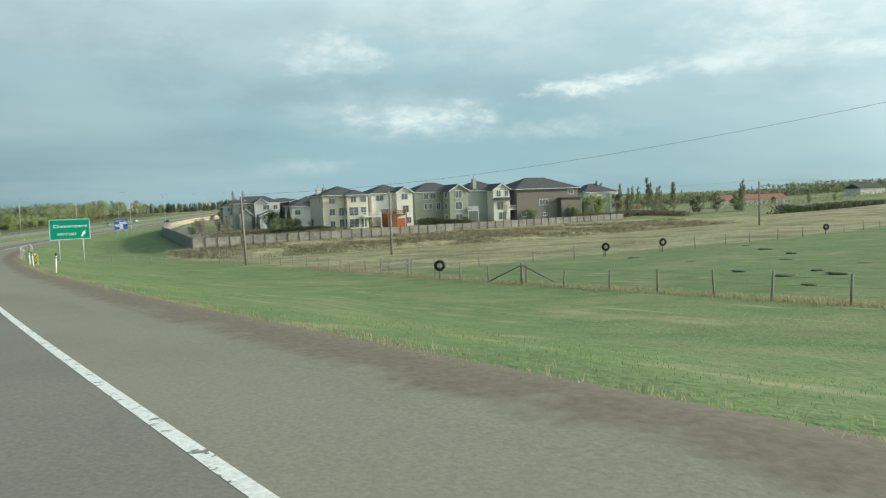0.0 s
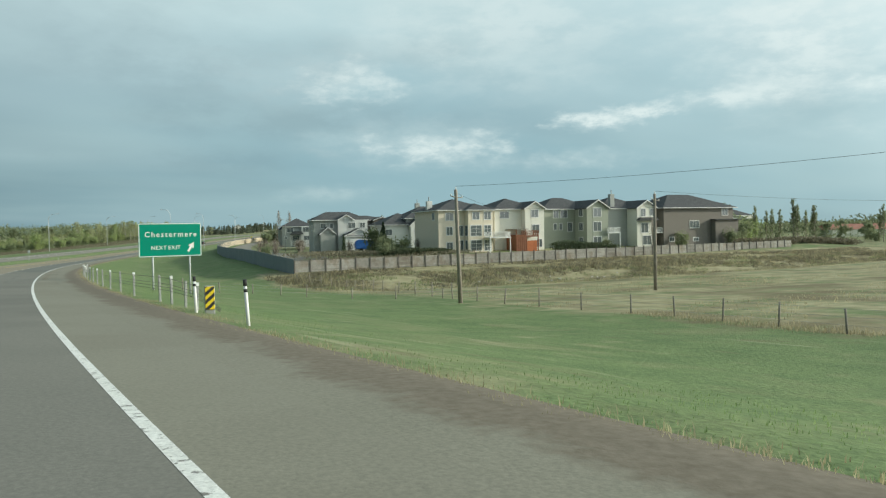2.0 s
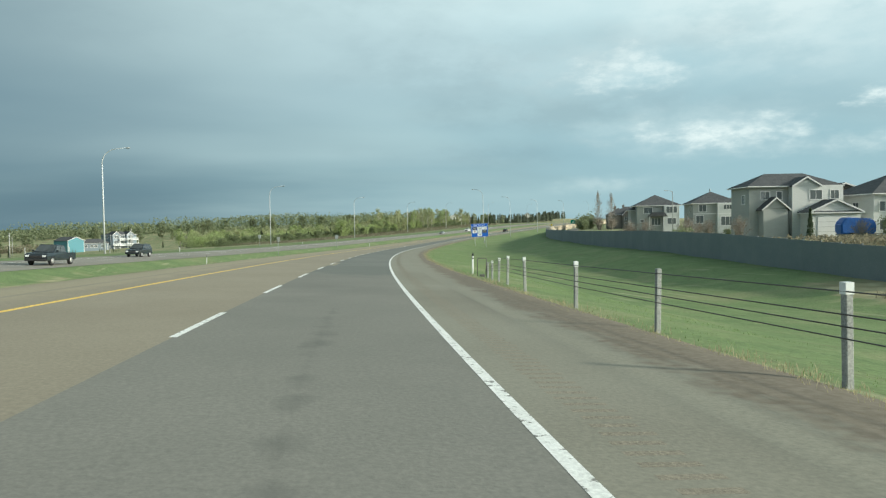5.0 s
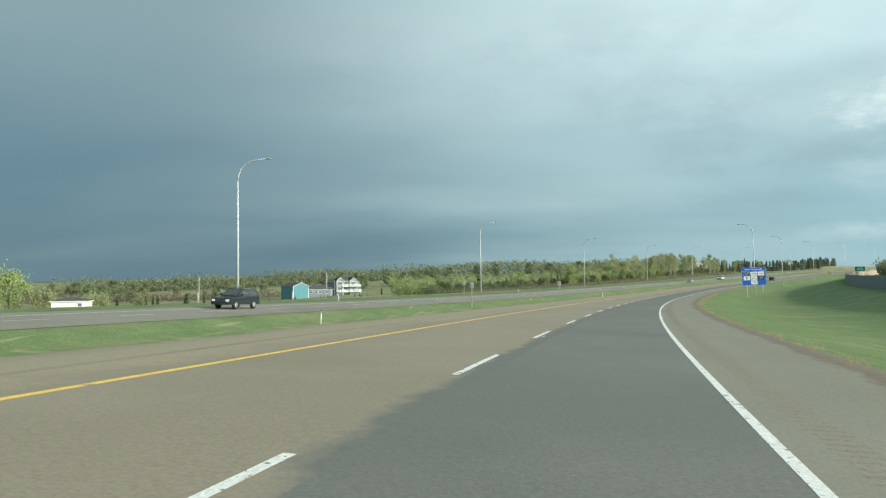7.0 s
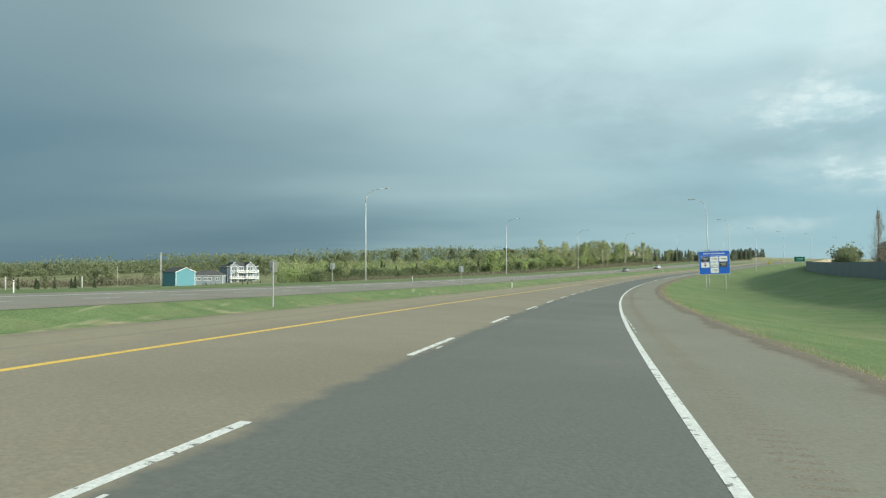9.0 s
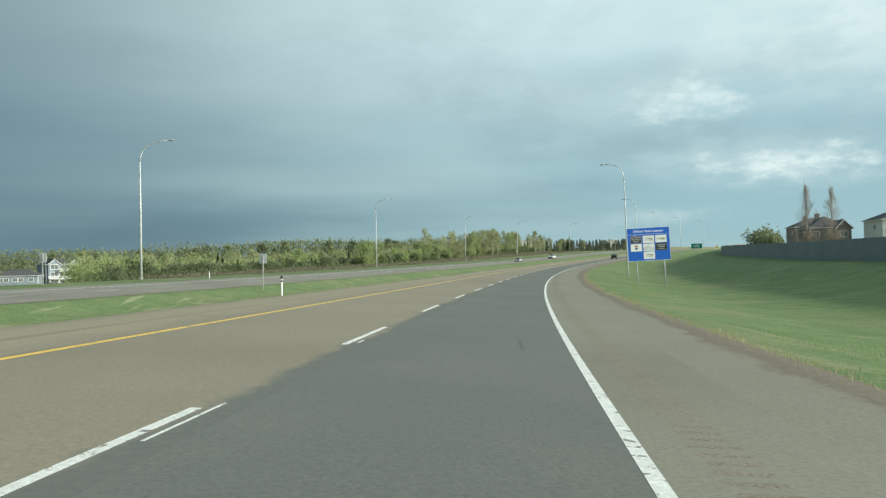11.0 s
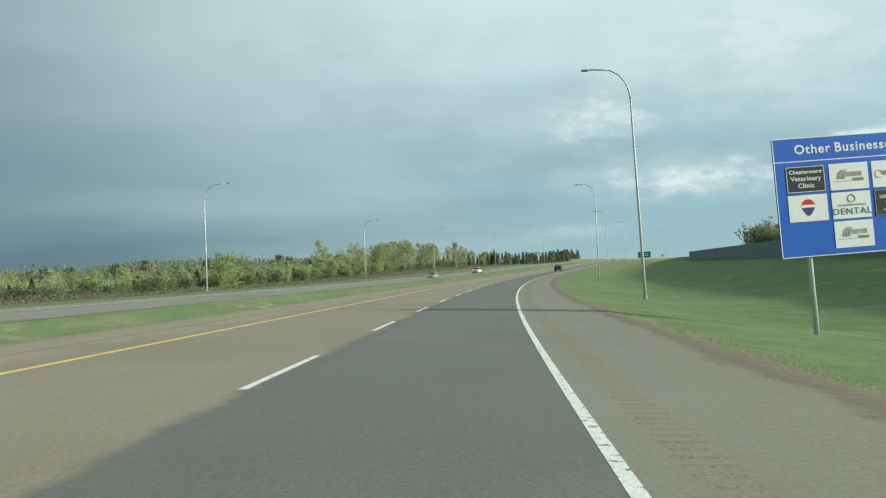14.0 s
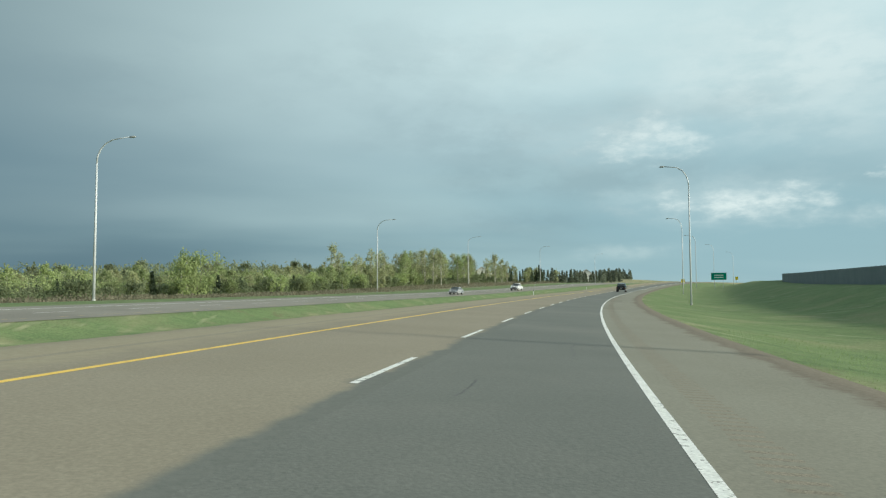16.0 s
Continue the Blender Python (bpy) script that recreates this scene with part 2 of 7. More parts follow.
M_YELLOW = surface("yellow_road_paint", (0.80, 0.53, 0.09), (0.86, 0.60, 0.13), 3, 0.6, 0.2, 0, 25.0, (0.3, 0.23, 0.14), 2.2, 0.2, spot_at=(0.6, 0.7))
M_YELLOW_OLD = surface("faded_yellow_paint", (0.42, 0.33, 0.16), (0.5, 0.38, 0.17), 3, 0.7, 0.2, 0, 25.0, (0.24, 0.22, 0.18), 1.2, 0.2, spot_at=(0.42, 0.55))
M_GALV = surface("galvanised_steel", (0.5, 0.53, 0.54), (0.54, 0.57, 0.58), 0.6, 0.6, 0.0, 0.2, 1.0, None, 1, 0.03)
M_POST = surface("weathered_post", (0.30, 0.31, 0.30), (0.40, 0.41, 0.38), 3, 0.8, 0.3, 0, 40)
M_WOODPOLE = surface("utility_pole_wood", (0.23, 0.205, 0.17), (0.33, 0.30, 0.25), 2, 0.85, 0.4, 0, 30)
M_PLASTIC_WHITE = surface("white_plastic", (0.78, 0.78, 0.76), (0.84, 0.84, 0.82), 2, 0.5, 0.05, 0, 20, None, 1, 0.06)
M_BLACK = surface("black_band", (0.03, 0.03, 0.03), (0.045, 0.045, 0.045), 2, 0.6, 0.05)
M_FENCE_PALE = surface("pale_fence_board", (0.5, 0.42, 0.3), (0.56, 0.47, 0.34), 1.5, 0.9, 0.2)
M_FENCE_DARK = surface("sound_fence_panel", (0.21, 0.238, 0.252), (0.245, 0.27, 0.282), 0.6, 0.9, 0.2, 0, 12, None, 0.3, 0.12, per_piece=0.04)
M_FENCE_WOOD = surface("grey_fence_wood", (0.26, 0.252, 0.228), (0.36, 0.347, 0.312), 2, 0.9, 0.4, 0, 18, (0.24, 0.21, 0.17), 0.6, 0.25, per_piece=0.2)
M_FENCE_POST = surface("dark_fence_post", (0.12, 0.112, 0.1), (0.17, 0.16, 0.145), 2, 0.9, 0.3, 0, 18, per_piece=0.15)
M_GREEN = surface("green_sign_sheet", (0.0, 0.235, 0.155), (0.0, 0.25, 0.165), 1, 0.45, 0.0, 0, 10, None, 1, 0.04)
M_BLUE = surface("blue_sign_sheet", (0.02, 0.12, 0.54), (0.025, 0.135, 0.58), 1, 0.45, 0.0, 0, 10, None, 1, 0.04)
M_SIGNWHITE = surface("white_sign_sheet", (0.78, 0.8, 0.78), (0.82, 0.84, 0.82), 1, 0.45, 0.0, 0, 10, None, 1, 0.04)
M_SIGNDARK = surface("dark_sign_sheet", (0.025, 0.03, 0.035), (0.035, 0.04, 0.045), 1, 0.5, 0.0)
M_HAZY = surface("yellow_sign_sheet", (0.85, 0.62, 0.03), (0.88, 0.66, 0.04), 1, 0.45, 0.0, 0, 10, None, 1, 0.05)
M_ROOF = surface("asphalt_shingles", (0.08, 0.083, 0.088), (0.12, 0.122, 0.125), 1.5, 0.9, 0.6, 0, 8, None, 1, 0.35, 0.1, 0.03)
M_TRIM = surface("white_trim", (0.72, 0.72, 0.70), (0.78, 0.78, 0.76), 2, 0.5, 0.05, 0, 20, None, 1, 0.06)
M_GLASS = glass_mat("window_glass")
M_RUBBER = surface("rubber", (0.02, 0.02, 0.02), (0.035, 0.035, 0.035), 4, 0.8, 0.3)

def lap_mat(name, under, over, coarse=0.8, fine=5.0, ragged=1.1, finish=(0.92, 0.3, 0, 20.0, None, 0.1, 0.18, 0.15, 0.012)):
    """One surface that gives way raggedly to a second colour pair, by the sheet's own "lap" value from 0 to 1."""
    m = surface(name, *under, 0.25, *finish)
    nt = m.node_tree
    n = nt.nodes.new
    b = nt.nodes["Principled BSDF"]
    base = b.inputs["Base Color"].links[0].from_socket
    geo, att = n("ShaderNodeNewGeometry"), n("ShaderNodeAttribute")
    att.attribute_name = "lap"

    def tex(scale, detail):
        t = n("ShaderNodeTexNoise")
        t.inputs["Scale"].default_value, t.inputs["Detail"].default_value = scale, detail
        link(nt, geo.outputs["Position"], t.inputs["Vector"])
        return t.outputs[0]

    def mth(op, a, c):
        x = n("ShaderNodeMath")
        x.operation = op
        for i, v in enumerate((a, c)):
            if isinstance(v, float):
                x.inputs[i].default_value = v
            else:
                link(nt, v, x.inputs[i])
        return x.outputs[0]

    def rng(v, lo, hi):
        r = n("ShaderNodeMapRange")
        r.inputs["From Min"].default_value, r.inputs["From Max"].default_value = lo, hi
        link(nt, v, r.inputs["Value"])
        return r.outputs[0]

    def mix(f, a, c):
        x = n("ShaderNodeMix")
        x.data_type = "RGBA"
        link(nt, f, x.inputs["Factor"])
        for s_, v in ((x.inputs["A"], a), (x.inputs["B"], c)):
            if isinstance(v, tuple):
                s_.default_value = (*v, 1)
            else:
                link(nt, v, s_)
        return x.outputs["Result"]

    second = mix(rng(tex(9.0, 6), 0.3, 0.7), *over)
    amount = mth("ADD", att.outputs["Fac"], mth("MULTIPLY", mth("SUBTRACT", tex(coarse, 4), 0.5), ragged))
    amount = mth("ADD", amount, mth("MULTIPLY", mth("SUBTRACT", tex(fine, 4), 0.5), ragged * 0.7))
    link(nt, mix(rng(amount, 0.32, 0.68), base, second), b.inputs["Base Color"])
    return m


M_EDGE = lap_mat("pavement_edge", ((0.236, 0.228, 0.183), (0.262, 0.252, 0.204)), ((0.158, 0.136, 0.104), (0.218, 0.19, 0.15)))
M_DUST = lap_mat("dusty_gravel", ((0.265, 0.235, 0.178), (0.298, 0.265, 0.204)), ((0.305, 0.268, 0.19), (0.355, 0.315, 0.228)), 0.5, 3.0, 0.9)
M_LANE_CHANGE = lap_mat("patchy_asphalt", ((0.19, 0.187, 0.165), (0.22, 0.214, 0.188)), ((0.143, 0.15, 0.135), (0.17, 0.175, 0.158)), 0.25, 1.2, 1.2, (0.9, 0.3, 0, 22.0, (0.168, 0.164, 0.146), 0.1, 0.16, 0.2, 0.01))
M_TRACK_OLD = lap_mat("worn_wheel_track", ((0.19, 0.187, 0.165), (0.22, 0.214, 0.188)), ((0.135, 0.133, 0.12), (0.165, 0.162, 0.145)), 0.18, 1.4, 1.5, (0.9, 0.3, 0, 22.0, (0.168, 0.164, 0.146), 0.1, 0.16, 0.2, 0.01))
M_LANE_EDGE = lap_mat("lane_joint", ((0.265, 0.235, 0.178), (0.298, 0.265, 0.204)), ((0.143, 0.15, 0.135), (0.17, 0.175, 0.158)), 0.35, 2.2, 1.0, (0.9, 0.25, 0, 22.0, (0.246, 0.217, 0.165), 0.08, 0.18, 0.2, 0.01))

# ---- the road's line ----
K_S = np.arange(-60, 1000, 60.0)
CURVE = np.array([1.207, 1.186, 1.163, 0.938, 1.056, 1.13, 0.96, 1.153, 0.968, 0.827, 0.727, 0.657, 0.608, 0.574, 0.55, 0.531, 0.517, 0.504]) / 1000
SLOPE = np.array([-4.178, -3.779, -3.362, -2.543, -2.312, -1.829, -0.89, 0.022, 0.517, 0.9, 1.7, 2.3, 2.3, 1.4, 0.4, -0.3, -0.6, -0.6]) / 100
AX_S = np.arange(-600, 2600, 2.0)
_turn = np.interp(AX_S, K_S, CURVE)
_turn[AX_S < -60] = 0.0
_rise = np.interp(AX_S, K_S, SLOPE)
_rise[AX_S < -60] = -0.015
_rise[AX_S > 1100] = 0.0
AX_H = np.cumsum(_turn) * 2
AX_X, AX_Y, AX_Z = np.cumsum(np.sin(AX_H)) * 2, np.cumsum(np.cos(AX_H)) * 2, np.cumsum(_rise) * 2
_i0 = 300
AX_H = AX_H - AX_H[_i0]
AX_X, AX_Y = np.cumsum(np.sin(AX_H)) * 2, np.cumsum(np.cos(AX_H)) * 2
AX_X, AX_Y, AX_Z = AX_X - AX_X[_i0], AX_Y - AX_Y[_i0], AX_Z - AX_Z[_i0]
BANK = 0.0398          # the bend's bank: the left side stands higher


def head(s):
    return float(np.interp(s, AX_S, AX_H))


def road_z(s):
    return np.interp(s, AX_S, AX_Z)


def plan(s, lat):
    h = np.interp(s, AX_S, AX_H)
    return np.interp(s, AX_S, AX_X) + lat * np.cos(h), np.interp(s, AX_S, AX_Y) - lat * np.sin(h)


def smooth(v, lo, hi):
    t = np.clip((v - lo) / (hi - lo), 0, 1)
    return t * t * (3 - 2 * t)


def ground_rel(s, lat):
    """The ground's height over the road's right edge line, at s along and lat to the right of it."""
    s, lat = np.asarray(s, float), np.asarray(lat, float)
    left = np.interp(lat, [-28.6, -25.5, -21, -15, -10.4, -8, 3.0], [-0.165, -0.9, -1.1, -0.5, 0.33, 0.2, -0.25])
    left = np.where(lat < -28.6, np.interp(lat, [-51, -41, -36, -28.6], [0.3, 0.25, 0.05, -0.165]), left)
    fall = -0.040 * (1 - smooth(s, 430, 640))
    left = np.where(lat < -51, 0.3 + fall * np.minimum(-51 - lat, 190) + 0.004 * np.minimum(-51 - lat, 190) * smooth(s, 430, 640), left)
    left = left + 6.0 * smooth(s, 820, 1010) * smooth(-lat, 60, 105)
    field = np.interp(lat, [3, 4, 5, 10, 16, 26, 50, 100, 160, 300, 600], [-0.2, -0.27, -0.42, -1.45, -2.2, -2.8, -3.0, -3.0, -2.3, -1.0, 2.0])
    bank = -1.9 * np.exp(-((s - 131) / 8.5) ** 2) * smooth(lat, 28, 40) * (1 - smooth(lat, 150, 200))
    yard = np.interp(s, [138, 152, 175, 230, 276, 410, 600, 760], [-2.9, -1.8, 0.6, 1.2, 1.3, 2.0, 1.8, 0.0])
    berm_top = np.interp(s, [138, 152, 200, 276, 410, 600, 760], [-2.9, -1.85, -0.1, 0.95, 1.6, 1.4, 0.0])
    dip = np.interp(lat, [3, 4, 5, 10, 14, 19], [-0.2, -0.27, -0.42, -1.15, -1.5, -1.25])
    dip = dip - 0.75 * (1 - smooth(s, 165, 235)) * smooth(lat, 7, 14)
    k = smooth(lat, 18, 31)
    berm = dip * (1 - k) + berm_top * k
    berm = berm - 0.6 * (1 - smooth(s, 170, 235)) * np.exp(-((lat - 22) / 5.0) ** 2)
    k2 = smooth(lat, 33, 45)
    berm = berm * (1 - k2) + yard * k2
    east = smooth(lat, 158, 200)
    berm = berm * (1 - east) + np.maximum(field, -2.0) * east
    w = smooth(s, 122, 152)
    right = (field + bank) * (1 - w) + berm * w
    return np.where(lat < 3, left, right)


def levelled(z, s, lat, x, y):
    """Far from the road the land levels out; to the south-east it climbs to a low rise."""
    far = smooth(lat, 170, 600)
    turn = np.degrees(np.arctan2(x, np.asarray(y) - 16.0))
    rise = 1.5 * smooth(turn, 57, 74) * smooth(np.hypot(x, np.asarray(y) - 16.0), 230, 560)
    z = z * (1 - far) + 0.5 * far + rise
    farl = smooth(-np.asarray(lat), 250, 900)
    return z * (1 - farl) + (-9.0 + 10.0 * smooth(s, 430, 900)) * farl


def at(s, lat, dz=0.0):
    x, y = plan(s, lat)
    return Vector((float(x), float(y), float(road_z(s)) + dz))


def on_ground(s, lat, dz=0.0):
    return at(s, lat, float(ground_rel(s, lat)) + dz)


def road_frame(s, lat, dz=0.0, turn=0.0):
    """A pose on the road's line: x to the right, y along."""
    return Matrix.Translation(at(s, lat, dz)) @ Matrix.Rotation(-head(s) + radians(turn), 4, "Z")


def nearest(x, y):
    i = int(np.argmin((AX_X - x) ** 2 + (AX_Y - y) ** 2))
    h = AX_H[i]
    dx, dy = x - AX_X[i], y - AX_Y[i]
    return AX_S[i] + dx * math.sin(h) + dy * math.cos(h), dx * math.cos(h) - dy * math.sin(h)


def ground_z(x, y):
    s, lat = nearest(x, y)
    return float(levelled(road_z(s) + ground_rel(s, lat), s, lat, x, y))


# ---- mesh helpers ----
def mesh_object(name, verts, faces, material, smooth_it=False):
    me = bpy.data.meshes.new(name)
    me.from_pydata([tuple(v) for v in verts], [], faces)
    me.update()
    if smooth_it:
        me.polygons.foreach_set("use_smooth", [True] * len(me.polygons))
    me.materials.append(material)
    return new(name, me)


def part(name, bm, material, parent=None, label=""):
    me = bpy.data.meshes.new(name)
    bm.to_mesh(me)
    bm.free()
    me.materials.append(material)
    ob = new(name, me)
    if parent is not None:
        ob.parent = parent
    if label:
        tagged(ob, label)
    return ob


def piece(name, me, parent, m):
    ob = new(name, me)
    ob.parent = parent
    ob.matrix_basis = m
    return ob


def box(bm, x0, x1, y0, y1, z0, z1, bevel=0.0):
    r = bmesh.ops.create_cube(bm, size=1.0, matrix=Matrix.Translation(((x0 + x1) / 2, (y0 + y1) / 2, (z0 + z1) / 2)) @ Matrix.Diagonal((abs(x1 - x0), abs(y1 - y0), abs(z1 - z0), 1)))
    if bevel:
        es = list({e for v in r["verts"] for e in v.link_edges})
        bmesh.ops.bevel(bm, geom=es, offset=bevel, segments=1, affect="EDGES")
    return bm


def boxed(*a, **k):
    return box(bmesh.new(), *a, **k)


def tube(bm, points, radii, seg=8, cap=True):
    """A round bar through the points."""
    pts = [Vector(p) for p in points]
    if isinstance(radii, (int, float)):
        radii = [radii] * len(pts)
    rings = []
    for i, p in enumerate(pts):
        d = (pts[min(i + 1, len(pts) - 1)] - pts[max(i - 1, 0)]).normalized()
        q = d.to_track_quat("Z", "Y")
        rings.append([bm.verts.new(p + q @ Vector((math.cos(a) * radii[i], math.sin(a) * radii[i], 0))) for a in [2 * math.pi * k / seg for k in range(seg)]])
    for a, b in zip(rings, rings[1:]):
        for k in range(seg):
            f = bm.faces.new((a[k], a[(k + 1) % seg], b[(k + 1) % seg], b[k]))
            f.smooth = True
    if cap:
        bm.faces.new(rings[0][::-1])
        bm.faces.new(rings[-1])
    return bm


def tubed(*a, **k):
    return tube(bmesh.new(), *a, **k)


def prism(bm, outline, y0, y1, axis="y"):
    """A flat outline drawn in x and z, drawn out along y."""
    a = [bm.verts.new((x, y0, z)) for x, z in outline]
    b = [bm.verts.new((x, y1, z)) for x, z in outline]
    bm.faces.new(a[::-1])
    bm.faces.new(b)
    for i in range(len(a)):
        j = (i + 1) % len(a)
        bm.faces.new((a[i], a[j], b[j], b[i]))
    bmesh.ops.recalc_face_normals(bm, faces=bm.faces)
    return bm


def thing(name, label, category, group="", kind=""):
    return tagged(new(name), label, category, group, kind)


def strip(name, s0, s1, lats, dzs, material, step=2.0, smooth_it=True):
    """A band of surface along the road."""
    ss = np.arange(s0, s1 + 0.01, step)
    verts, faces = [], []
    for s in ss:
        for lat, dz in zip(lats, dzs):
            x, y = plan(s, lat)
            verts.append((float(x), float(y), float(road_z(s) + dz)))
    k = len(lats)
    for i in range(len(ss) - 1):
        for j in range(k - 1):
            a = i * k + j
            faces.append((a, a + 1, a + k + 1, a + k))
    return mesh_object(name, verts, faces, material, smooth_it)


# ---- ground, one sheet to the horizon ----
def make_ground():
    ss = np.concatenate([np.arange(-560, -80, 30), np.arange(-80, 700, 4), np.arange(700, 1200, 15), np.arange(1200, 2401, 60)])
    la = np.concatenate([np.arange(-1200, -240, 60), np.arange(-240, -60, 12), [-60, -55, -51, -46, -41, -38, -36, -32, -28.6, -27, -25.5, -23, -21, -18, -15, -12.5, -10.4, -8, 0, 2.4, 3.0, 3.4, 4, 5, 7, 10, 13, 16, 19, 22, 25, 28, 31, 34, 38, 42, 50, 60, 70], np.arange(80, 200, 8), np.arange(200, 621, 30)])
    S2, L2 = np.meshgrid(ss, la, indexing="ij")
    x, y = plan(S2, L2)
    z = road_z(S2) + ground_rel(S2, L2)
    z = levelled(z, S2, L2, x, y)
    rough = np.array([noise.noise(Vector((float(a) * 0.11, float(b) * 0.11, 3.0))) for a, b in zip(x.ravel(), y.ravel())]).reshape(x.shape)
    off = np.where((L2 > 6) | (L2 < -60), 0.16, 0.0)
    z = z + rough * off
    verts = list(zip(x.ravel().tolist(), y.ravel().tolist(), z.ravel().tolist()))
    ns, nl = len(ss), len(la)
    faces = [(i * nl + j, i * nl + j + 1, (i + 1) * nl + j + 1, (i + 1) * nl + j) for i in range(ns - 1) for j in range(nl - 1)]
    # a skirt that carries the sheet out to the horizon
    rim = [i * nl for i in range(ns)] + [(ns - 1) * nl + j for j in range(1, nl)] + [i * nl + nl - 1 for i in range(ns - 2, -1, -1)] + [j for j in range(nl - 2, 0, -1)]
    c = Vector((100, 350, 0))
    start = len(verts)
    for k in rim:
        v = Vector(verts[k])
        d = Vector((v.x - c.x, v.y - c.y, 0)).normalized()
        verts.append((c.x + d.x * 4500, c.y + d.y * 4500, v.z * 0.5))
    m = len(rim)
    faces += [(rim[k], start + k, start + (k + 1) % m, rim[(k + 1) % m]) for k in range(m)]
    g = mesh_object("ground", verts, faces, M_GRASS, True)
    dry = np.full(x.shape, 0.12)
    dry += 0.1 * smooth(L2, 4, 8) * (1 - smooth(S2, 60, 110))
    dry += 0.30 * np.exp(-((L2 - 3.4) / 1.0) ** 2)
    field = smooth(L2, 26, 31) * (1 - smooth(S2, 140, 154)) * smooth(y + 0.07 * (x - 31), 51.5, 55.5)
    dry = np.maximum(dry, 0.72 * field * (1 - 0.12 * smooth(S2, 88, 104) * (1 - smooth(L2, 45, 75))))
    dry = np.maximum(dry, 0.95 * smooth(L2, 23, 29) * smooth(S2, 106, 120) * (1 - smooth(S2, 156, 164)))
    dry = np.maximum(dry, 0.56 * smooth(S2, 155, 170) * smooth(L2, 34, 40))
    dry += 0.42 * smooth(L2, -27, -24) * (1 - smooth(L2, -13, -11))
    dry = np.maximum(dry, 0.35 * smooth(L2, 150, 220))
    dry = np.maximum(dry, 0.58 * smooth(-L2, 46, 58))
    dry = np.maximum(dry, 0.8 * smooth(-L2, 84, 92) * smooth(S2, 360, 380) * (1 - smooth(-L2, 140, 180)))
    dry = np.maximum(dry, 0.62 * np.exp(-((S2 - 20) / 5.0) ** 2 - ((L2 - 19) / 3.0) ** 2))
    a = g.data.attributes.new("dry", "FLOAT", "POINT")
    a.data.foreach_set("value", np.concatenate([dry.ravel(), np.full(m, 0.3)]).astype(np.float32))
    return tagged(g, "spring grass verge, ditch, field and berm beside the highway", "ground", kind="structure")


make_ground()


# ---- carriageway ----
tagged(strip("road_left_lane", -80, 900, [-10.2, -9.0, -7.4, -3.7, -3.3], [0.34, 0.35, 0.295, 0.147, 0.129], M_ASPHALT_TAN), "worn tan asphalt left lane and inner shoulder", "road", kind="structure")
tagged(strip("road_right_lane", -80, 128, [-3.7, -1.85, 0.04], [0.1495, 0.0745, -0.0016], M_ASPHALT_GREY), "grey worn asphalt right lane", "road", kind="structure")


def lapped(name, ss, section, material):
    """A band along the road; section(s) gives places across it as (lat, height, lap)."""
    v, f, lap = [], [], []
    for s in ss:
        row = section(float(s))
        for lat, dz, k in row:
            x, y = plan(s, lat)
            v.append((float(x), float(y), float(road_z(s)) + dz))
            lap.append(k)
    m = len(row)
    for i in range(len(ss) - 1):
        for j in range(m - 1):
            k = i * m + j
            f.append((k, k + 1, k + m + 1, k + m))
    ob = mesh_object(name, v, f, material, True)
    ob.data.attributes.new("lap", "FLOAT", "POINT").data.foreach_set("value", lap)
    return ob


def wave(s, a, b, c=0.0):
    """A slow and a quick waver along the road."""
    return a * noise.noise(Vector((s * 0.17, 5.0, c))) + b * noise.noise(Vector((s * 0.9, 1.0, c)))


tagged(strip("road_right_lane_new", 156, 900, [-3.28, -1.85, 0.04], [0.1325, 0.074, -0.0016], M_ASPHALT_DARK), "darker newer asphalt right lane", "road", kind="structure")


def lane_joint(s):
    # the newer asphalt ends in a ragged, dusty joint under the dashes
    a = -3.62 + wave(s, 0.12, 0.06, 2.0)
    start = float(smooth(s, 156, 168))
    return [(lat, -lat * 0.0398 + 0.002 * k, lap * start) for lat, k, lap in ((-4.5, 0.4, -0.5), (a - 0.3, 1, 0.05), (a, 1, 0.5), (a + 0.2, 1, 0.95), (-3.275, 1, 1.4))]


def pavement_edge(s):
    # loose gravel laps over the ragged edge of the asphalt, further in before the housing estate
    near = 1 - float(smooth(s, 120, 190))
    a = 2.72 - 0.55 * near + wave(s, 0.28, 0.12)
    return [(1.5, -0.06, -0.6), (max(1.56, a - 0.5), -0.004 - (max(1.56, a - 0.5) - 0.1) * 0.0408 + 0.0005, 0.0), (max(1.7, a), -0.004 - (a - 0.1) * 0.0408 + 0.001, 0.5), (max(2.95, a + 0.2), -0.118, 1.0), (3.3, -0.15, 1.3), (3.9, -0.30, 1.4)]


def dusty_edge(s):
    # dusty gravel between the inner shoulder and the median grass
    rag = wave(s, 0.45, 0.25, 3.0)
    return [(-11.9 + rag, 0.12, 1.3), (-11.0 + 0.5 * rag, 0.34, 1.1), (-10.2, 0.35, 1.0), (-9.2, 0.3525, 0.8), (-8.4, 0.3345, 0.55), (-7.6, 0.3045, 0.05)]


STEPS = np.concatenate([np.arange(-20, 470, 0.35), np.arange(470, 901, 4.0)])


def lane_change(s):
    # the worn grey lane gives way to the newer asphalt over some metres
    lap = 1.25 * float(smooth(s, 128, 156)) - 0.1
    return [(-3.7, 0.1495, lap - 0.2), (-1.85, 0.0745, lap), (0.04, -0.0016, lap - 0.1)]


tagged(lapped("road_right_lane_worn", np.arange(128, 156.3, 0.35), lane_change, M_LANE_CHANGE), "patchy grey asphalt where newer paving begins", "road", kind="structure")
tagged(lapped("lane_joint", STEPS[STEPS > 156.2], lane_joint, M_LANE_EDGE), "ragged joint between worn and newer asphalt", "road", kind="structure")


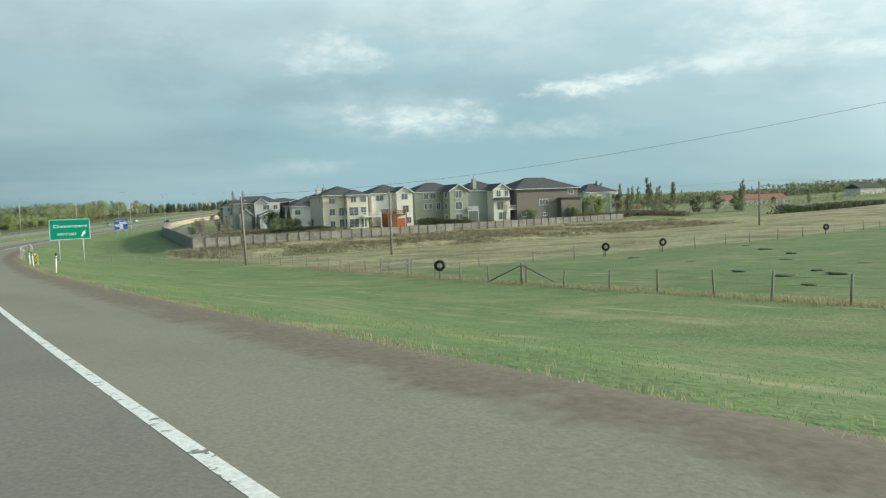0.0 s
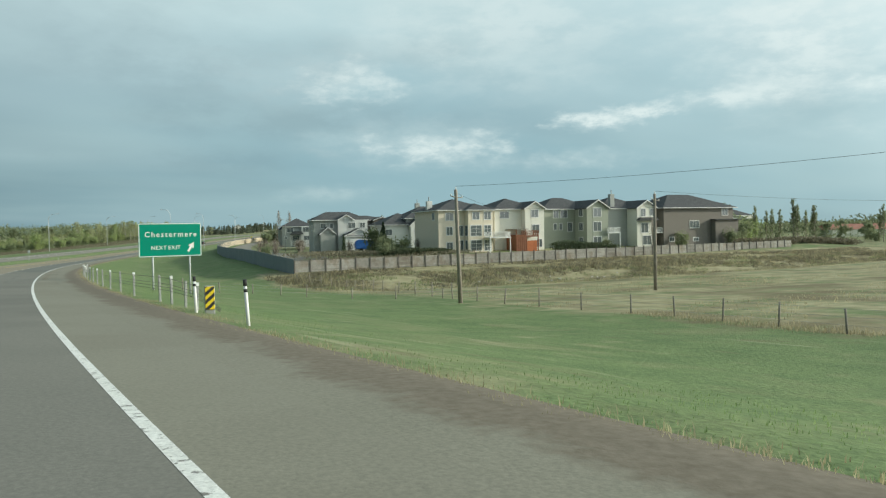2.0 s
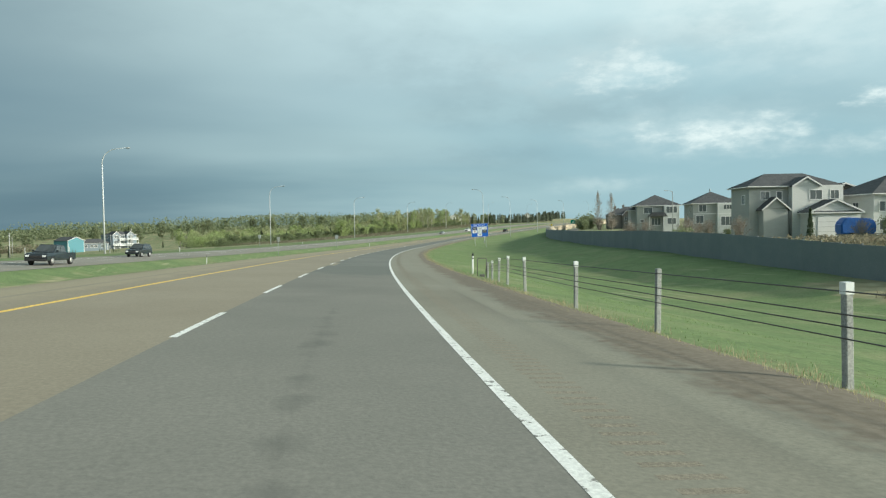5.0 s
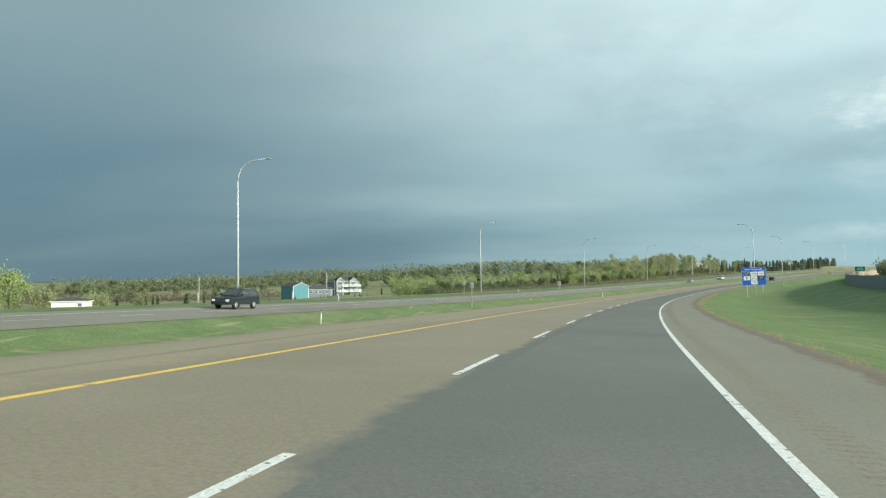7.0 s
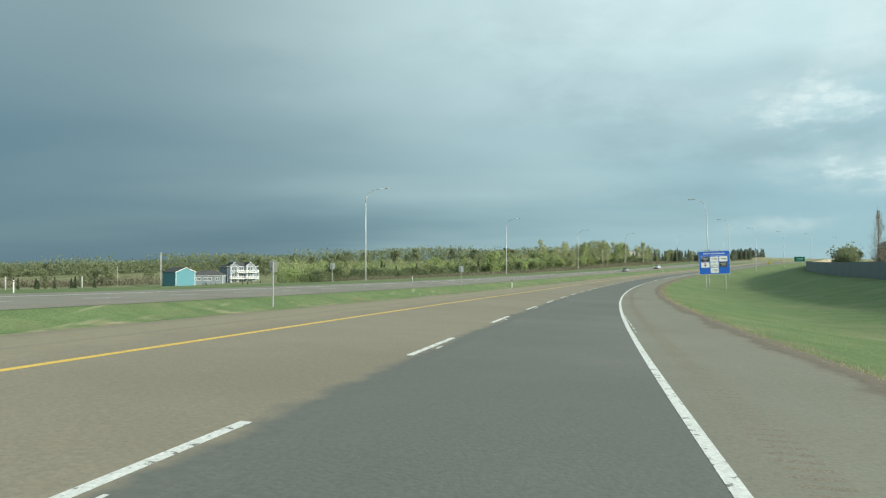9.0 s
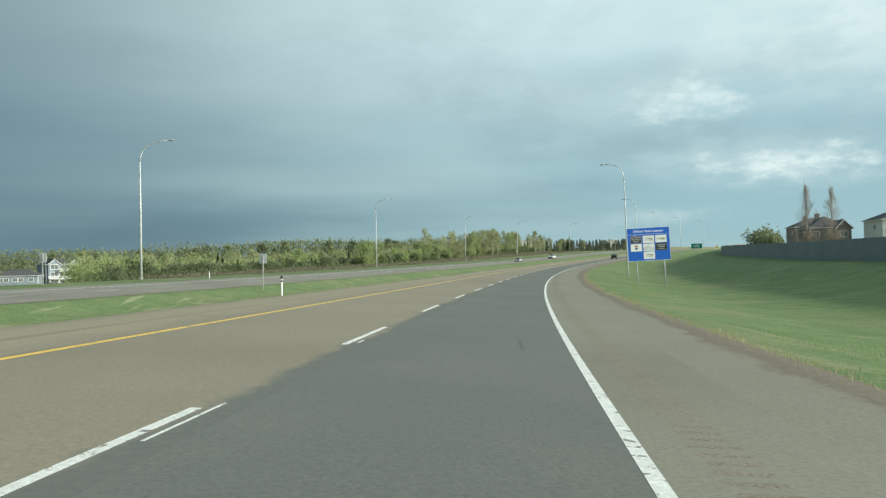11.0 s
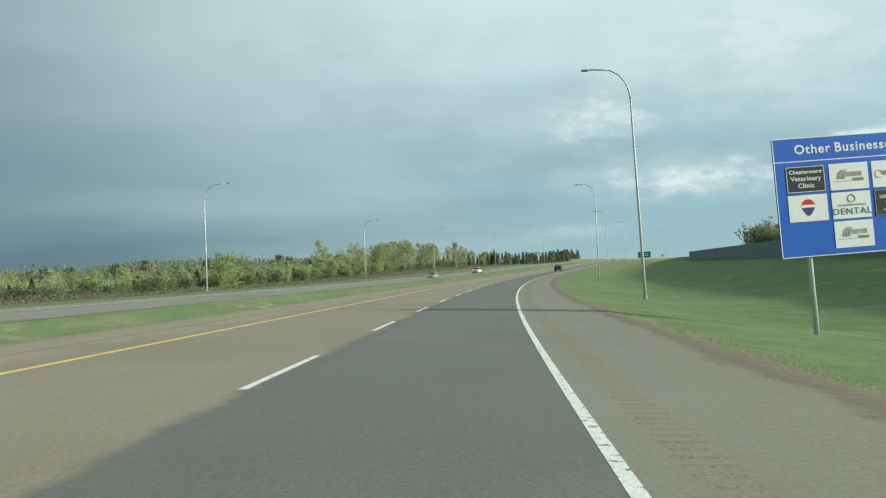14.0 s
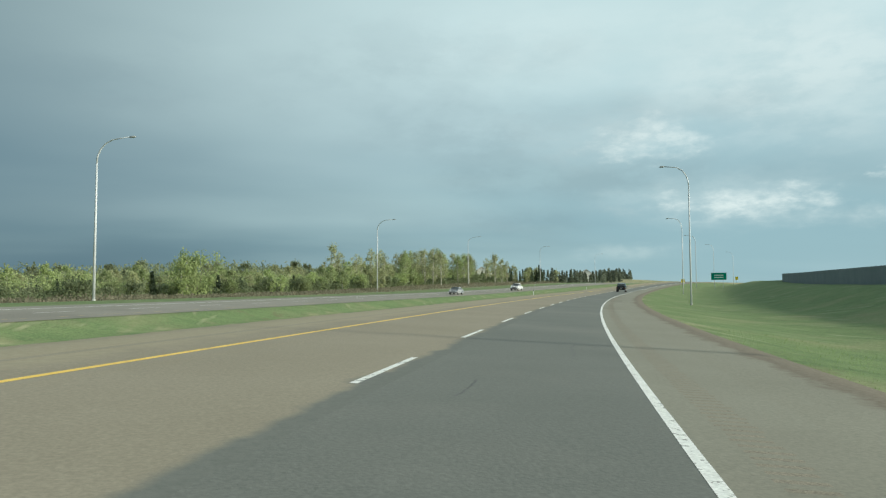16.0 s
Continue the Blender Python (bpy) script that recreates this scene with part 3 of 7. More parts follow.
def stain(lat0):
    """A dark, uneven streak of oil and rubber along the middle of the lane."""
    def section(s):
        c = lat0 + wave(s, 0.16, 0.05, 4.0)
        fade = 0.12 * noise.noise(Vector((s * 0.05, 8.0, 0)))
        return [(c + d, -(c + d) * BANK + 0.0022, k + fade) for d, k in ((-0.5, -0.9), (-0.2, 0.12), (0.0, 0.34), (0.22, 0.1), (0.55, -0.9))]
    return section


tagged(lapped("lane_stain", np.arange(-20, 127.6, 0.4), stain(-1.75), M_TRACK_OLD), "dark oil streak along the worn lane", "road stain", kind="structure")
tagged(strip("road_shoulder", -80, 900, [0.04, 1.5], [-0.0016, -0.06], M_SHOULDER), "tan-grey asphalt outer shoulder with rumble grooves", "road", kind="structure")
tagged(lapped("gravel_edge", np.concatenate([np.arange(-80, -20, 2.0), STEPS]), pavement_edge, M_EDGE), "brown gravel along the ragged pavement edge", "gravel", kind="structure")
tagged(lapped("gravel_edge_inner", np.concatenate([np.arange(-40, 600, 0.8), np.arange(600, 900, 6.0)]), dusty_edge, M_DUST), "pale dusty gravel along the inner shoulder", "gravel", kind="structure")
tagged(strip("road_opposite", -80, 900, [-40.5, -37.4, -33.7, -30.0, -28.5], [0.26, 0.17, 0.03, -0.10, -0.16], M_ASPHALT_PALE), "pale grey asphalt opposite carriageway", "road", kind="structure")

tagged(strip("edge_line_white", -80, 900, [-0.06, 0.06], [0.0045, -0.0004], M_WHITE), "worn white edge line painted on asphalt", "road marking", kind="structure")
tagged(strip("edge_line_yellow", -80, 900, [-7.47, -7.33], [0.3, 0.2945], M_YELLOW), "yellow left edge line painted on asphalt", "road marking", kind="structure")
tagged(strip("edge_line_opposite_yellow", -80, 900, [-30.05, -29.95], [-0.092, -0.098], M_YELLOW_OLD), "yellow edge line of the opposite carriageway", "road marking", kind="structure")
tagged(strip("edge_line_opposite_white", -80, 900, [-37.48, -37.32], [0.179, 0.172], M_WHITE), "white edge line of the opposite carriageway", "road marking", kind="structure")


def dashes(lat, dz, first, last, label):
    for s in np.arange(first, last, 9.05):
        d = strip("lane_dash", s, s + 3.6, [lat - 0.055, lat + 0.055], [dz + 0.005, dz + 0.001], M_WHITE, 1.8)
        tagged(d, label, "road marking", "lane dashes", "structure")



dashes(-3.7, 0.147, 331.1 - 9.07 * 38, 640, "short white lane dash painted on asphalt")
def worn_dashes():
    """Remains of an older line beside the dashes."""
    r = random.Random(8)
    for k in range(10):
        s = 331.1 - 9.07 * 17 + 9.05 * k + r.uniform(-0.4, 2.2)
        lat = -3.7 + r.choice((0.19, 0.16, -0.17))
        d = strip("worn_dash", s, s + r.choice((0.5, 0.9, 1.6)), [lat - 0.022, lat + 0.022], [-lat * BANK + 0.0035, -lat * BANK + 0.001], M_WHITE, 0.5)
        tagged(d, "worn scrap of an older white lane dash", "road marking", "worn lane dashes", "structure")


worn_dashes()


def edge_scraps():
    """Remains of an older edge line just outside the new one."""
    r = random.Random(14)
    spans = ((195, 200), (221, 229), (305, 312))
    for s0, s1 in spans:
        s = s0
        while s < s1:
            length = r.uniform(0.35, 1.5)
            lat = 0.125 + 0.03 * math.sin(s * 0.6) + r.uniform(-0.012, 0.012)
            d = strip("worn_line", s, s + length, [lat - 0.022, lat + 0.014], [-lat * BANK + 0.003, -lat * BANK + 0.001], M_WHITE, length / 3)
            tagged(d, "worn scrap of an older white edge line", "road marking", "worn edge line", "structure")
            s += length + r.uniform(0.15, 0.9)


edge_scraps()
dashes(-33.7, 0.03, 61.0, 640, "short white lane dash on the opposite carriageway")


# ---- highway lamps ----
def street_lamp(height, reach, label):
    lamp = thing("street_lamp", label, "street lamp", "highway lamps")
    pts = [(0, 0, -0.4), (0, 0, height * 0.5), (0, 0, height - 2.6)]
    rad = [0.16, 0.125, 0.095]
    part("pole", tubed(pts, rad, 10), M_GALV, lamp)
    arm = [(0.0, 0, height - 2.7)] + [(reach * 0.55 * (1 - math.cos(a)), 0, height - 2.6 + 2.4 * math.sin(a)) for a in (0.25, 0.6, 0.95, 1.3, 1.57)] + [(reach - 0.6, 0, height - 0.08)]
    part("arm", tubed(arm, [0.095, 0.09, 0.08, 0.07, 0.065, 0.06, 0.05], 8), M_GALV, lamp)
    h = bmesh.new()
    bmesh.ops.create_uvsphere(h, u_segments=12, v_segments=8, radius=1, matrix=Matrix.Translation((reach - 0.25, 0, height - 0.1)) @ Matrix.Diagonal((0.45, 0.19, 0.11, 1)))
    part("lamp_head", h, M_POST, lamp)
    b = bmesh.new()
    bmesh.ops.create_cone(b, segments=10, radius1=0.24, radius2=0.2, depth=0.5, cap_ends=True, matrix=Matrix.Translation((0, 0, 0.0)))
    part("base_flange", b, M_POST, lamp)
    return lamp


first = street_lamp(17.9, 4.7, "tall galvanised steel highway lamp with a curved arm")
first.matrix_basis = Matrix.Translation(on_ground(236, -51.2)) @ Matrix.Rotation(-head(236), 4, "Z")
for s, lat in ((332, -52.6), (426, -54.2), (524, -61.1), (607, -65.8), (702, -67), (800, -67)):
    copy_thing(first, Matrix.Translation(on_ground(s, lat)) @ Matrix.Rotation(-head(s), 4, "Z"))
for s in (374, 462, 550, 638, 726, 814):
    lean = 1.3 if s == 374 else 0.0
    copy_thing(first, Matrix.Translation(on_ground(s, 10.1)) @ Matrix.Rotation(math.pi - head(s), 4, "Z") @ Matrix.Rotation(radians(lean), 4, "Y") @ Matrix.Diagonal((0.78, 1, 1.07, 1)))


# ---- delineators ----
def white_post(label):
    p = thing("delineator_post", label, "road post", "white road posts")
    part("shaft", tubed([(0, 0, -0.3), (0, 0, 0.94)], 0.042, 10), M_PLASTIC_WHITE, p)
    part("dark_band", tubed([(0, 0, 0.80), (0, 0, 0.87)], 0.045, 10), M_BLACK, p, "black band")
    part("cap", tubed([(0, 0, 0.94), (0, 0, 1.09)], 0.047, 10), M_BLACK, p, "black cap")
    return p


wp = white_post("round white plastic road post with a black band")
wp.matrix_basis = Matrix.Translation(on_ground(46.0, 4.1)) @ Matrix.Rotation(radians(3), 4, "Y")
for s, lat, lean in ((61.7, 3.95, -3.5), (67.3, 3.98, -2), (149.9, 4.22, 1), (278, -11.8, 0), (208, -24.9, 4), (470, -12.5, 0), (245, -42, 0), (330, -42, 0), (610, -42, 0), (540, -12.3, 0)):
    copy_thing(wp, Matrix.Translation(on_ground(s, lat)) @ Matrix.Rotation(-head(s), 4, "Z") @ Matrix.Rotation(radians(lean), 4, "Y"))


# ---- cable barrier ----
M_CABLE = surface("dark_steel_cable", (0.10, 0.10, 0.095), (0.15, 0.145, 0.135), 3, 0.6, 0.1, 0.3, 40)


def barrier():
    stations = [69.3, 71.4, 73.6, 75.5] + [80.3 + 4.85 * k for k in range(11)] + [135.3, 140.1, 142.4, 144.4, 146.2]
    bars = thing("cable_barrier", "cable guard rail on grey wooden posts", "guard rail")

    def lat_of(s):
        return float(np.interp(s, [69, 72, 75.5, 80, 92, 128, 136, 140, 145, 147], [4.42, 4.5, 4.3, 3.95, 3.8, 3.75, 4.0, 4.3, 4.4, 4.5]))

    def g(s):
        return float(ground_rel(s, lat_of(s)))
    body = boxed(-0.042, 0.042, -0.046, 0.046, -0.4, 1.1, bevel=0.01)
    post_me = bpy.data.meshes.new("post")
    body.to_mesh(post_me)
    body.free()
    post_me.materials.append(M_POST)
    cap = boxed(-0.047, 0.047, -0.051, 0.051, 0.99, 1.115)
    cap_me = bpy.data.meshes.new("white_cap")
    cap.to_mesh(cap_me)
    cap.free()
    cap_me.materials.append(M_SIGNWHITE)

    def high(s):
        # the rail comes down at both ends
        return float(np.interp(s, [69, 71.4, 73.6, 78, 141, 145, 148], [0.8, 0.84, 0.95, 0.97, 1.0, 0.72, 0.62]))
    for i, s in enumerate(stations):
        m = road_frame(s, lat_of(s), g(s)) @ Matrix.Rotation(radians(random.uniform(-2, 2)), 4, "Y") @ Matrix.Diagonal((1, 1, high(s), 1))
        p = piece("post", post_me, bars, m)
        if i % 2 == 0 or s in (135.3, 142.4):
            q = new("white_cap", cap_me)
            q.parent = p
    for k, h in enumerate((1.02, 0.78, 0.655, 0.53)):
        pts = [at(68.1, 4.88, float(ground_rel(68.1, 4.88)) + 0.16 - 0.035 * k)] + [at(s, lat_of(s) - 0.055, g(s) + h * high(s)) for s in stations] + [at(148.0, 4.6, float(ground_rel(148.0, 4.6)) + 0.05 + 0.03 * k)]
        part("cable", tubed(pts, 0.0085, 5), M_CABLE, bars, "dark steel cable")
    return bars


barrier()


def hazard_board():
    h = thing("hazard_marker", "yellow and black striped hazard marker board", "road sign")
    part("board", boxed(-0.135, 0.135, -0.02, 0.02, 0.1, 0.8, 0.01), M_HAZY, h)
    for i in range(-1, 6):
        bm = bmesh.new()
        z0 = 0.02 + i * 0.24
        poly = [(-0.135, z0), (0.135, z0 + 0.24), (0.135, z0 + 0.36), (-0.135, z0 + 0.12)]
        poly = clip_poly(poly, 0.105, 0.795)
        if len(poly) < 3:
            bm.free()
            continue
        prism(bm, poly, -0.026, -0.021)
        part("stripe", bm, M_BLACK, h)
    part("block", boxed(-0.15, 0.15, 0.022, 0.15, -0.2, 0.82, 0.02), M_POST, h, "grey timber block")
    h.matrix_basis = road_frame(67.45, 4.42, float(ground_rel(67.45, 4.42)) + 0.02, -8)


def anchor_frame():
    a = thing("anchor_frame", "thin dark steel hoop at the cable anchor", "frame")
    part("hoop", tubed([(-0.22, 0, -0.3), (-0.22, 0, 0.86), (-0.19, 0, 0.9), (0.19, 0, 0.9), (0.22, 0, 0.86), (0.22, 0, -0.3)], 0.022, 6), M_CABLE, a)
    part("anchor_plate", boxed(-0.12, 0.12, -0.1, 0.1, -0.1, 0.12, 0.02), M_CABLE, a)
    a.matrix_basis = road_frame(147.3, 4.35, float(ground_rel(147.3, 4.35)))


def clip_poly(poly, lo, hi):
    for z, keep in ((lo, lambda v: v >= lo), (hi, lambda v: v <= hi)):
        out = []
        for i, a in enumerate(poly):
            b = poly[(i + 1) % len(poly)]
            if keep(a[1]):
                out.append(a)
            if keep(a[1]) != keep(b[1]):
                t = (z - a[1]) / (b[1] - a[1])
                out.append((a[0] + t * (b[0] - a[0]), z))
        poly = out
        if not poly:
            break
    return poly


hazard_board()
anchor_frame()


# ---- signs ----
def word_mesh(text, size, material, bold, spacing):
    c = bpy.data.curves.new("lettering", "FONT")
    c.body, c.size, c.align_x, c.align_y, c.extrude, c.offset = text, size, "LEFT", "CENTER", 0.004, bold
    c.resolution_u = 3
    c.space_character = spacing
    tmp = bpy.data.objects.new("lettering", c)
    scene.collection.objects.link(tmp)
    me = bpy.data.meshes.new_from_object(tmp.evaluated_get(bpy.context.evaluated_depsgraph_get()))
    bpy.data.objects.remove(tmp)
    me.materials.clear()
    me.materials.append(material)
    xs = [v.co.x for v in me.vertices]
    return me, min(xs), max(xs)


def lettering(text, size, material, parent, x, z, y, stretch=1.0, bold=0.012, spacing=1.12):
    """Raised words on one centred line; each word is a part of its own."""
    words = [word_mesh(w, size, material, bold, spacing) for w in text.split()]
    gap = 0.34 * size
    total = sum(b - a for _, a, b in words) + gap * (len(words) - 1)
    left = -total / 2
    for me, a, b in words:
        ob = new("lettering", me)
        ob.parent = parent
        ob.matrix_basis = Matrix.Translation((x + (left - a) * stretch, y, z)) @ Matrix.Rotation(radians(90), 4, "X") @ Matrix.Diagonal((stretch, 1, 1, 1))
        left += b - a + gap


def rounded(w, h, r, seg=5):
    pts = []
    for cx, cz, a0 in ((w / 2 - r, h / 2 - r, 0), (-w / 2 + r, h / 2 - r, 90), (-w / 2 + r, -h / 2 + r, 180), (w / 2 - r, -h / 2 + r, 270)):
        for k in range(seg + 1):
            a = radians(a0 + 90 * k / seg)
            pts.append((cx + r * math.cos(a), cz + r * math.sin(a)))
    return pts


def plate(w, h, r, cx, cz, y0, y1):
    bm = bmesh.new()
    prism(bm, [(x + cx, z + cz) for x, z in rounded(w, h, r)], y0, y1)
    return bm


def border(w, h, r, t, cx, cz, y):
    """A rim of width t."""
    bm = bmesh.new()
    o, i = rounded(w, h, r), rounded(w - 2 * t, h - 2 * t, max(0.01, r - t))
    a = [bm.verts.new((x + cx, y, z + cz)) for x, z in o]
    b = [bm.verts.new((x + cx, y, z + cz)) for x, z in i]
    c = [bm.verts.new((x + cx, y + 0.004, z + cz)) for x, z in o]
    n = len(a)
    for k in range(n):
        j = (k + 1) % n
        bm.faces.new((a[k], a[j], b[j], b[k]))
        bm.faces.new((a[k], c[k], c[j], a[j]))
    bmesh.ops.recalc_face_normals(bm, faces=bm.faces)
    return bm


def exit_sign():
    s, lat = 106.0, 9.45
    w, h, zc = 4.75, 2.64, 2.70 + 1.45
    g = float(ground_rel(s, lat))
    sg = thing("exit_sign", "large green highway exit sign on two steel posts", "road sign")
    part("panel", plate(w, h, 0.12, 0, zc, -0.03, 0.03), M_GREEN, sg)
    part("border", border(w - 0.04, h - 0.04, 0.12, 0.055, 0, zc, -0.036), M_SIGNWHITE, sg, "white border")
    lettering("Chestermere", 0.585, M_SIGNWHITE, sg, 0.05, zc + 0.42, -0.036, 1.0, 0.004, 1.27)
    lettering("NEXT EXIT", 0.42, M_SIGNWHITE, sg, -0.35, zc - 0.62, -0.036, 1.0, 0.003)
    a = bmesh.new()
    prism(a, [(-0.09, -0.44), (0.09, -0.44), (0.09, 0.02), (0.25, -0.02), (0.0, 0.46), (-0.25, -0.02), (-0.09, 0.02)], -0.042, -0.036)
    ar = part("arrow", a, M_SIGNWHITE, sg, "white slanted arrow")
    ar.matrix_basis = Matrix.Translation((1.55, 0, zc - 0.58)) @ Matrix.Rotation(radians(32), 4, "Y")
    for x in (-1.35, 1.45):
        part("post", tubed([(x, 0.11, -0.6 + (0.2 if x < 0 else -0.2)), (x, 0.11, zc + 1.0)], 0.075, 10), M_GALV, sg)
    for z in (zc - 0.75, zc + 0.75):
        part("rail", boxed(-2.1, 2.1, 0.03, 0.06, z - 0.04, z + 0.04), M_GALV, sg)
    sg.matrix_basis = road_frame(s, lat, g, 3)


exit_sign()


def business_sign():
    s, lat = 338.9, 11.5
    g = float(ground_rel(s, lat))
    w, h = 5.15, 4.05
    zc = 3.60 - g
    sg = thing("business_sign", "large blue roadside sign with seven business plates", "road sign")
    part("panel", plate(w, h, 0.06, 0, zc, -0.03, 0.03), M_BLUE, sg)
    part("border", border(w, h, 0.06, 0.03, 0, zc, -0.036), M_SIGNWHITE, sg, "thin white border")
    part("divider", boxed(-w / 2 + 0.03, w / 2 - 0.03, -0.036, -0.031, zc + h / 2 - 0.82, zc + h / 2 - 0.79), M_SIGNWHITE, sg)
    lettering("Other Businesses", 0.44, M_SIGNWHITE, sg, -0.02, zc + h / 2 - 0.42, -0.036, 1.04, 0.008)
    cols, rows = (-1.52, 0.0, 1.5), (zc + 0.60, zc - 0.38, zc - 1.36)
    pw, ph = 1.36, 0.9

    def plate_at(c, r, material, label):
        return part("business_plate", boxed(cols[c] - pw / 2, cols[c] + pw / 2, -0.045, -0.03, rows[r] - ph / 2, rows[r] + ph / 2), material, sg, label)

    def bar(p, c, r, x, z, bw, bh, material):
        part("mark", boxed(cols[c] + x - bw / 2, cols[c] + x + bw / 2, -0.052, -0.046, rows[r] + z - bh / 2, rows[r] + z + bh / 2), material, p)
    p = plate_at(0, 0, M_SIGNDARK, "dark plate with white lettering")
    part("rim", border(pw - 0.03, ph - 0.03, 0.02, 0.02, cols[0], rows[0], -0.049), M_SIGNWHITE, p)
    lettering("Chestermere", 0.19, M_SIGNWHITE, p, cols[0], rows[0] + 0.25, -0.05, 1.0, 0.003)
    lettering("Veterinary", 0.22, M_SIGNWHITE, p, cols[0], rows[0] + 0.02, -0.05, 1.0, 0.003)
    lettering("Clinic", 0.22, M_SIGNWHITE, p, cols[0], rows[0] - 0.22, -0.05, 1.0, 0.003)
    for cc, rr in ((1, 0), (1, 2)):
        p = plate_at(cc, rr, M_SIGNWHITE, "white plate with a grey leaf mark")
        for k in range(5):
            b = tubed([(cols[cc] - 0.42 + 0.06 * k, -0.048, rows[rr] - 0.08), (cols[cc] - 0.38 + 0.06 * k, -0.048, rows[rr] + 0.12), (cols[cc] - 0.26 + 0.05 * k, -0.048, rows[rr] + 0.24)], 0.012, 5)
            part("mark", b, M_POST, p)
        bar(p, cc, rr, 0.17, 0.07, 0.55, 0.16, M_POST)
        bar(p, cc, rr, 0.3, -0.12, 0.4, 0.1, M_ASPHALT_TAN)
        bar(p, cc, rr, -0.2, -0.16, 0.75, 0.02, M_POST)
    p = plate_at(2, 0, M_SIGNWHITE, "faded white plate with a grey mark")
    bar(p, 2, 0, 0.1, 0.03, 0.85, 0.14, M_ASPHALT_TAN)
    bar(p, 2, 0, 0.2, -0.13, 0.5, 0.05, M_ASPHALT_TAN)
    part("mark", tubed([(cols[2] - 0.45 + 0.13 * math.cos(a), -0.048, rows[0] + 0.0 + 0.13 * math.sin(a)) for a in [k * 0.6 for k in range(10)]], 0.012, 5), M_POST, p)
    p = plate_at(0, 1, M_SIGNWHITE, "white plate with a balloon mark")
    b = bmesh.new()
    prism(b, [(cols[0] + 0.24 * math.cos(a), rows[1] + 0.08 + 0.22 * math.sin(a)) for a in [math.pi * k / 10 for k in range(11)]], -0.05, -0.046)
    part("mark", b, surface("sign_red", (0.5, 0.03, 0.03), (0.55, 0.04, 0.04), 1, 0.5, 0), p, "red half of the balloon")
    bar(p, 0, 1, 0, 0.06, 0.46, 0.1, M_SIGNWHITE)
    b = bmesh.new()
    prism(b, [(cols[0] - 0.24, rows[1] + 0.02), (cols[0] + 0.24, rows[1] + 0.02), (cols[0] + 0.1, rows[1] - 0.2), (cols[0], rows[1] - 0.28), (cols[0] - 0.1, rows[1] - 0.2)], -0.052, -0.047)
    part("mark", b, surface("sign_navy", (0.03, 0.05, 0.18), (0.04, 0.06, 0.2), 1, 0.5, 0), p, "navy half of the balloon")
    p = plate_at(1, 1, M_SIGNWHITE, "white plate with dark lettering")
    lettering("DENTAL", 0.3, surface("sign_ink", (0.08, 0.15, 0.2), (0.1, 0.17, 0.22), 1, 0.5, 0), p, cols[1], rows[1] - 0.22, -0.05, 1.12, 0.003)
    bar(p, 1, 1, 0, 0.0, 1.0, 0.06, M_POST)
    part("mark", tubed([(cols[1] + 0.13 * math.cos(a), -0.048, rows[1] + 0.22 + 0.13 * math.sin(a)) for a in [k * 0.7 for k in range(10)]], 0.014, 5), M_SIGNDARK, p)
    p = plate_at(2, 1, M_SIGNDARK, "dark plate with faint lettering")
    part("rim", border(pw - 0.03, ph - 0.03, 0.02, 0.02, cols[2], rows[1], -0.049), M_POST, p)
    bar(p, 2, 1, 0, 0.2, 1.0, 0.12, M_POST)
    bar(p, 2, 1, 0.05, 0.0, 0.7, 0.14, M_POST)
    bar(p, 2, 1, 0, -0.24, 0.8, 0.07, M_POST)
    for x in (-1.55, 1.78):
        part("post", tubed([(x, 0.12, -0.4), (x, 0.12, zc + 1.6)], 0.085, 10), M_GALV, sg)
    for z in (zc - 1.3, zc, zc + 1.3):
        part("rail", boxed(-2.1, 2.1, 0.03, 0.07, z - 0.04, z + 0.04), M_GALV, sg)
    sg.matrix_basis = road_frame(s, lat, g, 8) @ Matrix.Rotation(radians(-2.2), 4, "Y")


business_sign()


def far_sign(name, label, s, lat, w, h, zc, material, posts=(0.0,), back=False):
    g = float(ground_rel(s, lat))
    sg = thing(name, label, "road sign")
    part("panel", plate(w, h, 0.05, 0, zc, -0.02, 0.02), material, sg)
    for x in posts:
        part("post", boxed(x - 0.05, x + 0.05, 0.02, 0.1, -0.5, zc + h / 2 - 0.1), M_POST if h < 1.3 else M_GALV, sg)
    if material is M_GREEN:
        part("border", border(w, h, 0.05, 0.06, 0, zc, -0.026), M_SIGNWHITE, sg, "white border")
        for k, z in enumerate((0.4, -0.4)):
            part("lettering_bar", boxed(-w * 0.3, w * 0.3, -0.03, -0.024, zc + z - 0.13, zc + z + 0.13), M_SIGNWHITE, sg)
    sg.matrix_basis = road_frame(s, lat, g, 180 if back else 0)


far_sign("guide_sign", "green guide sign far along the highway", 638, 17.7, 5.2, 2.6, 4.2, M_GREEN, (-1.4, 1.4))
far_sign("warning_sign", "small orange warning sign on a post", 610, 7.5, 1.1, 1.1, 2.4, M_HAZY)
far_sign("warning_sign", "small yellow warning sign on a post", 690, 22, 1.1, 1.4, 2.6, M_HAZY)
far_sign("road_sign_back", "grey back of a small road sign on a tall wooden post", 252.6, -25.8, 0.62, 0.9, 3.1, M_POST, (0.0,), True)
far_sign("road_sign_back", "grey back of a small road sign on a wooden post", 312.5, -27.0, 0.75, 0.95, 3.0, M_GALV, (0.0,), True)
far_sign("road_sign_back", "grey back of a small road sign on a wooden post", 308.9, -47.5, 0.75, 0.95, 2.6, M_GALV, (0.0,), True)


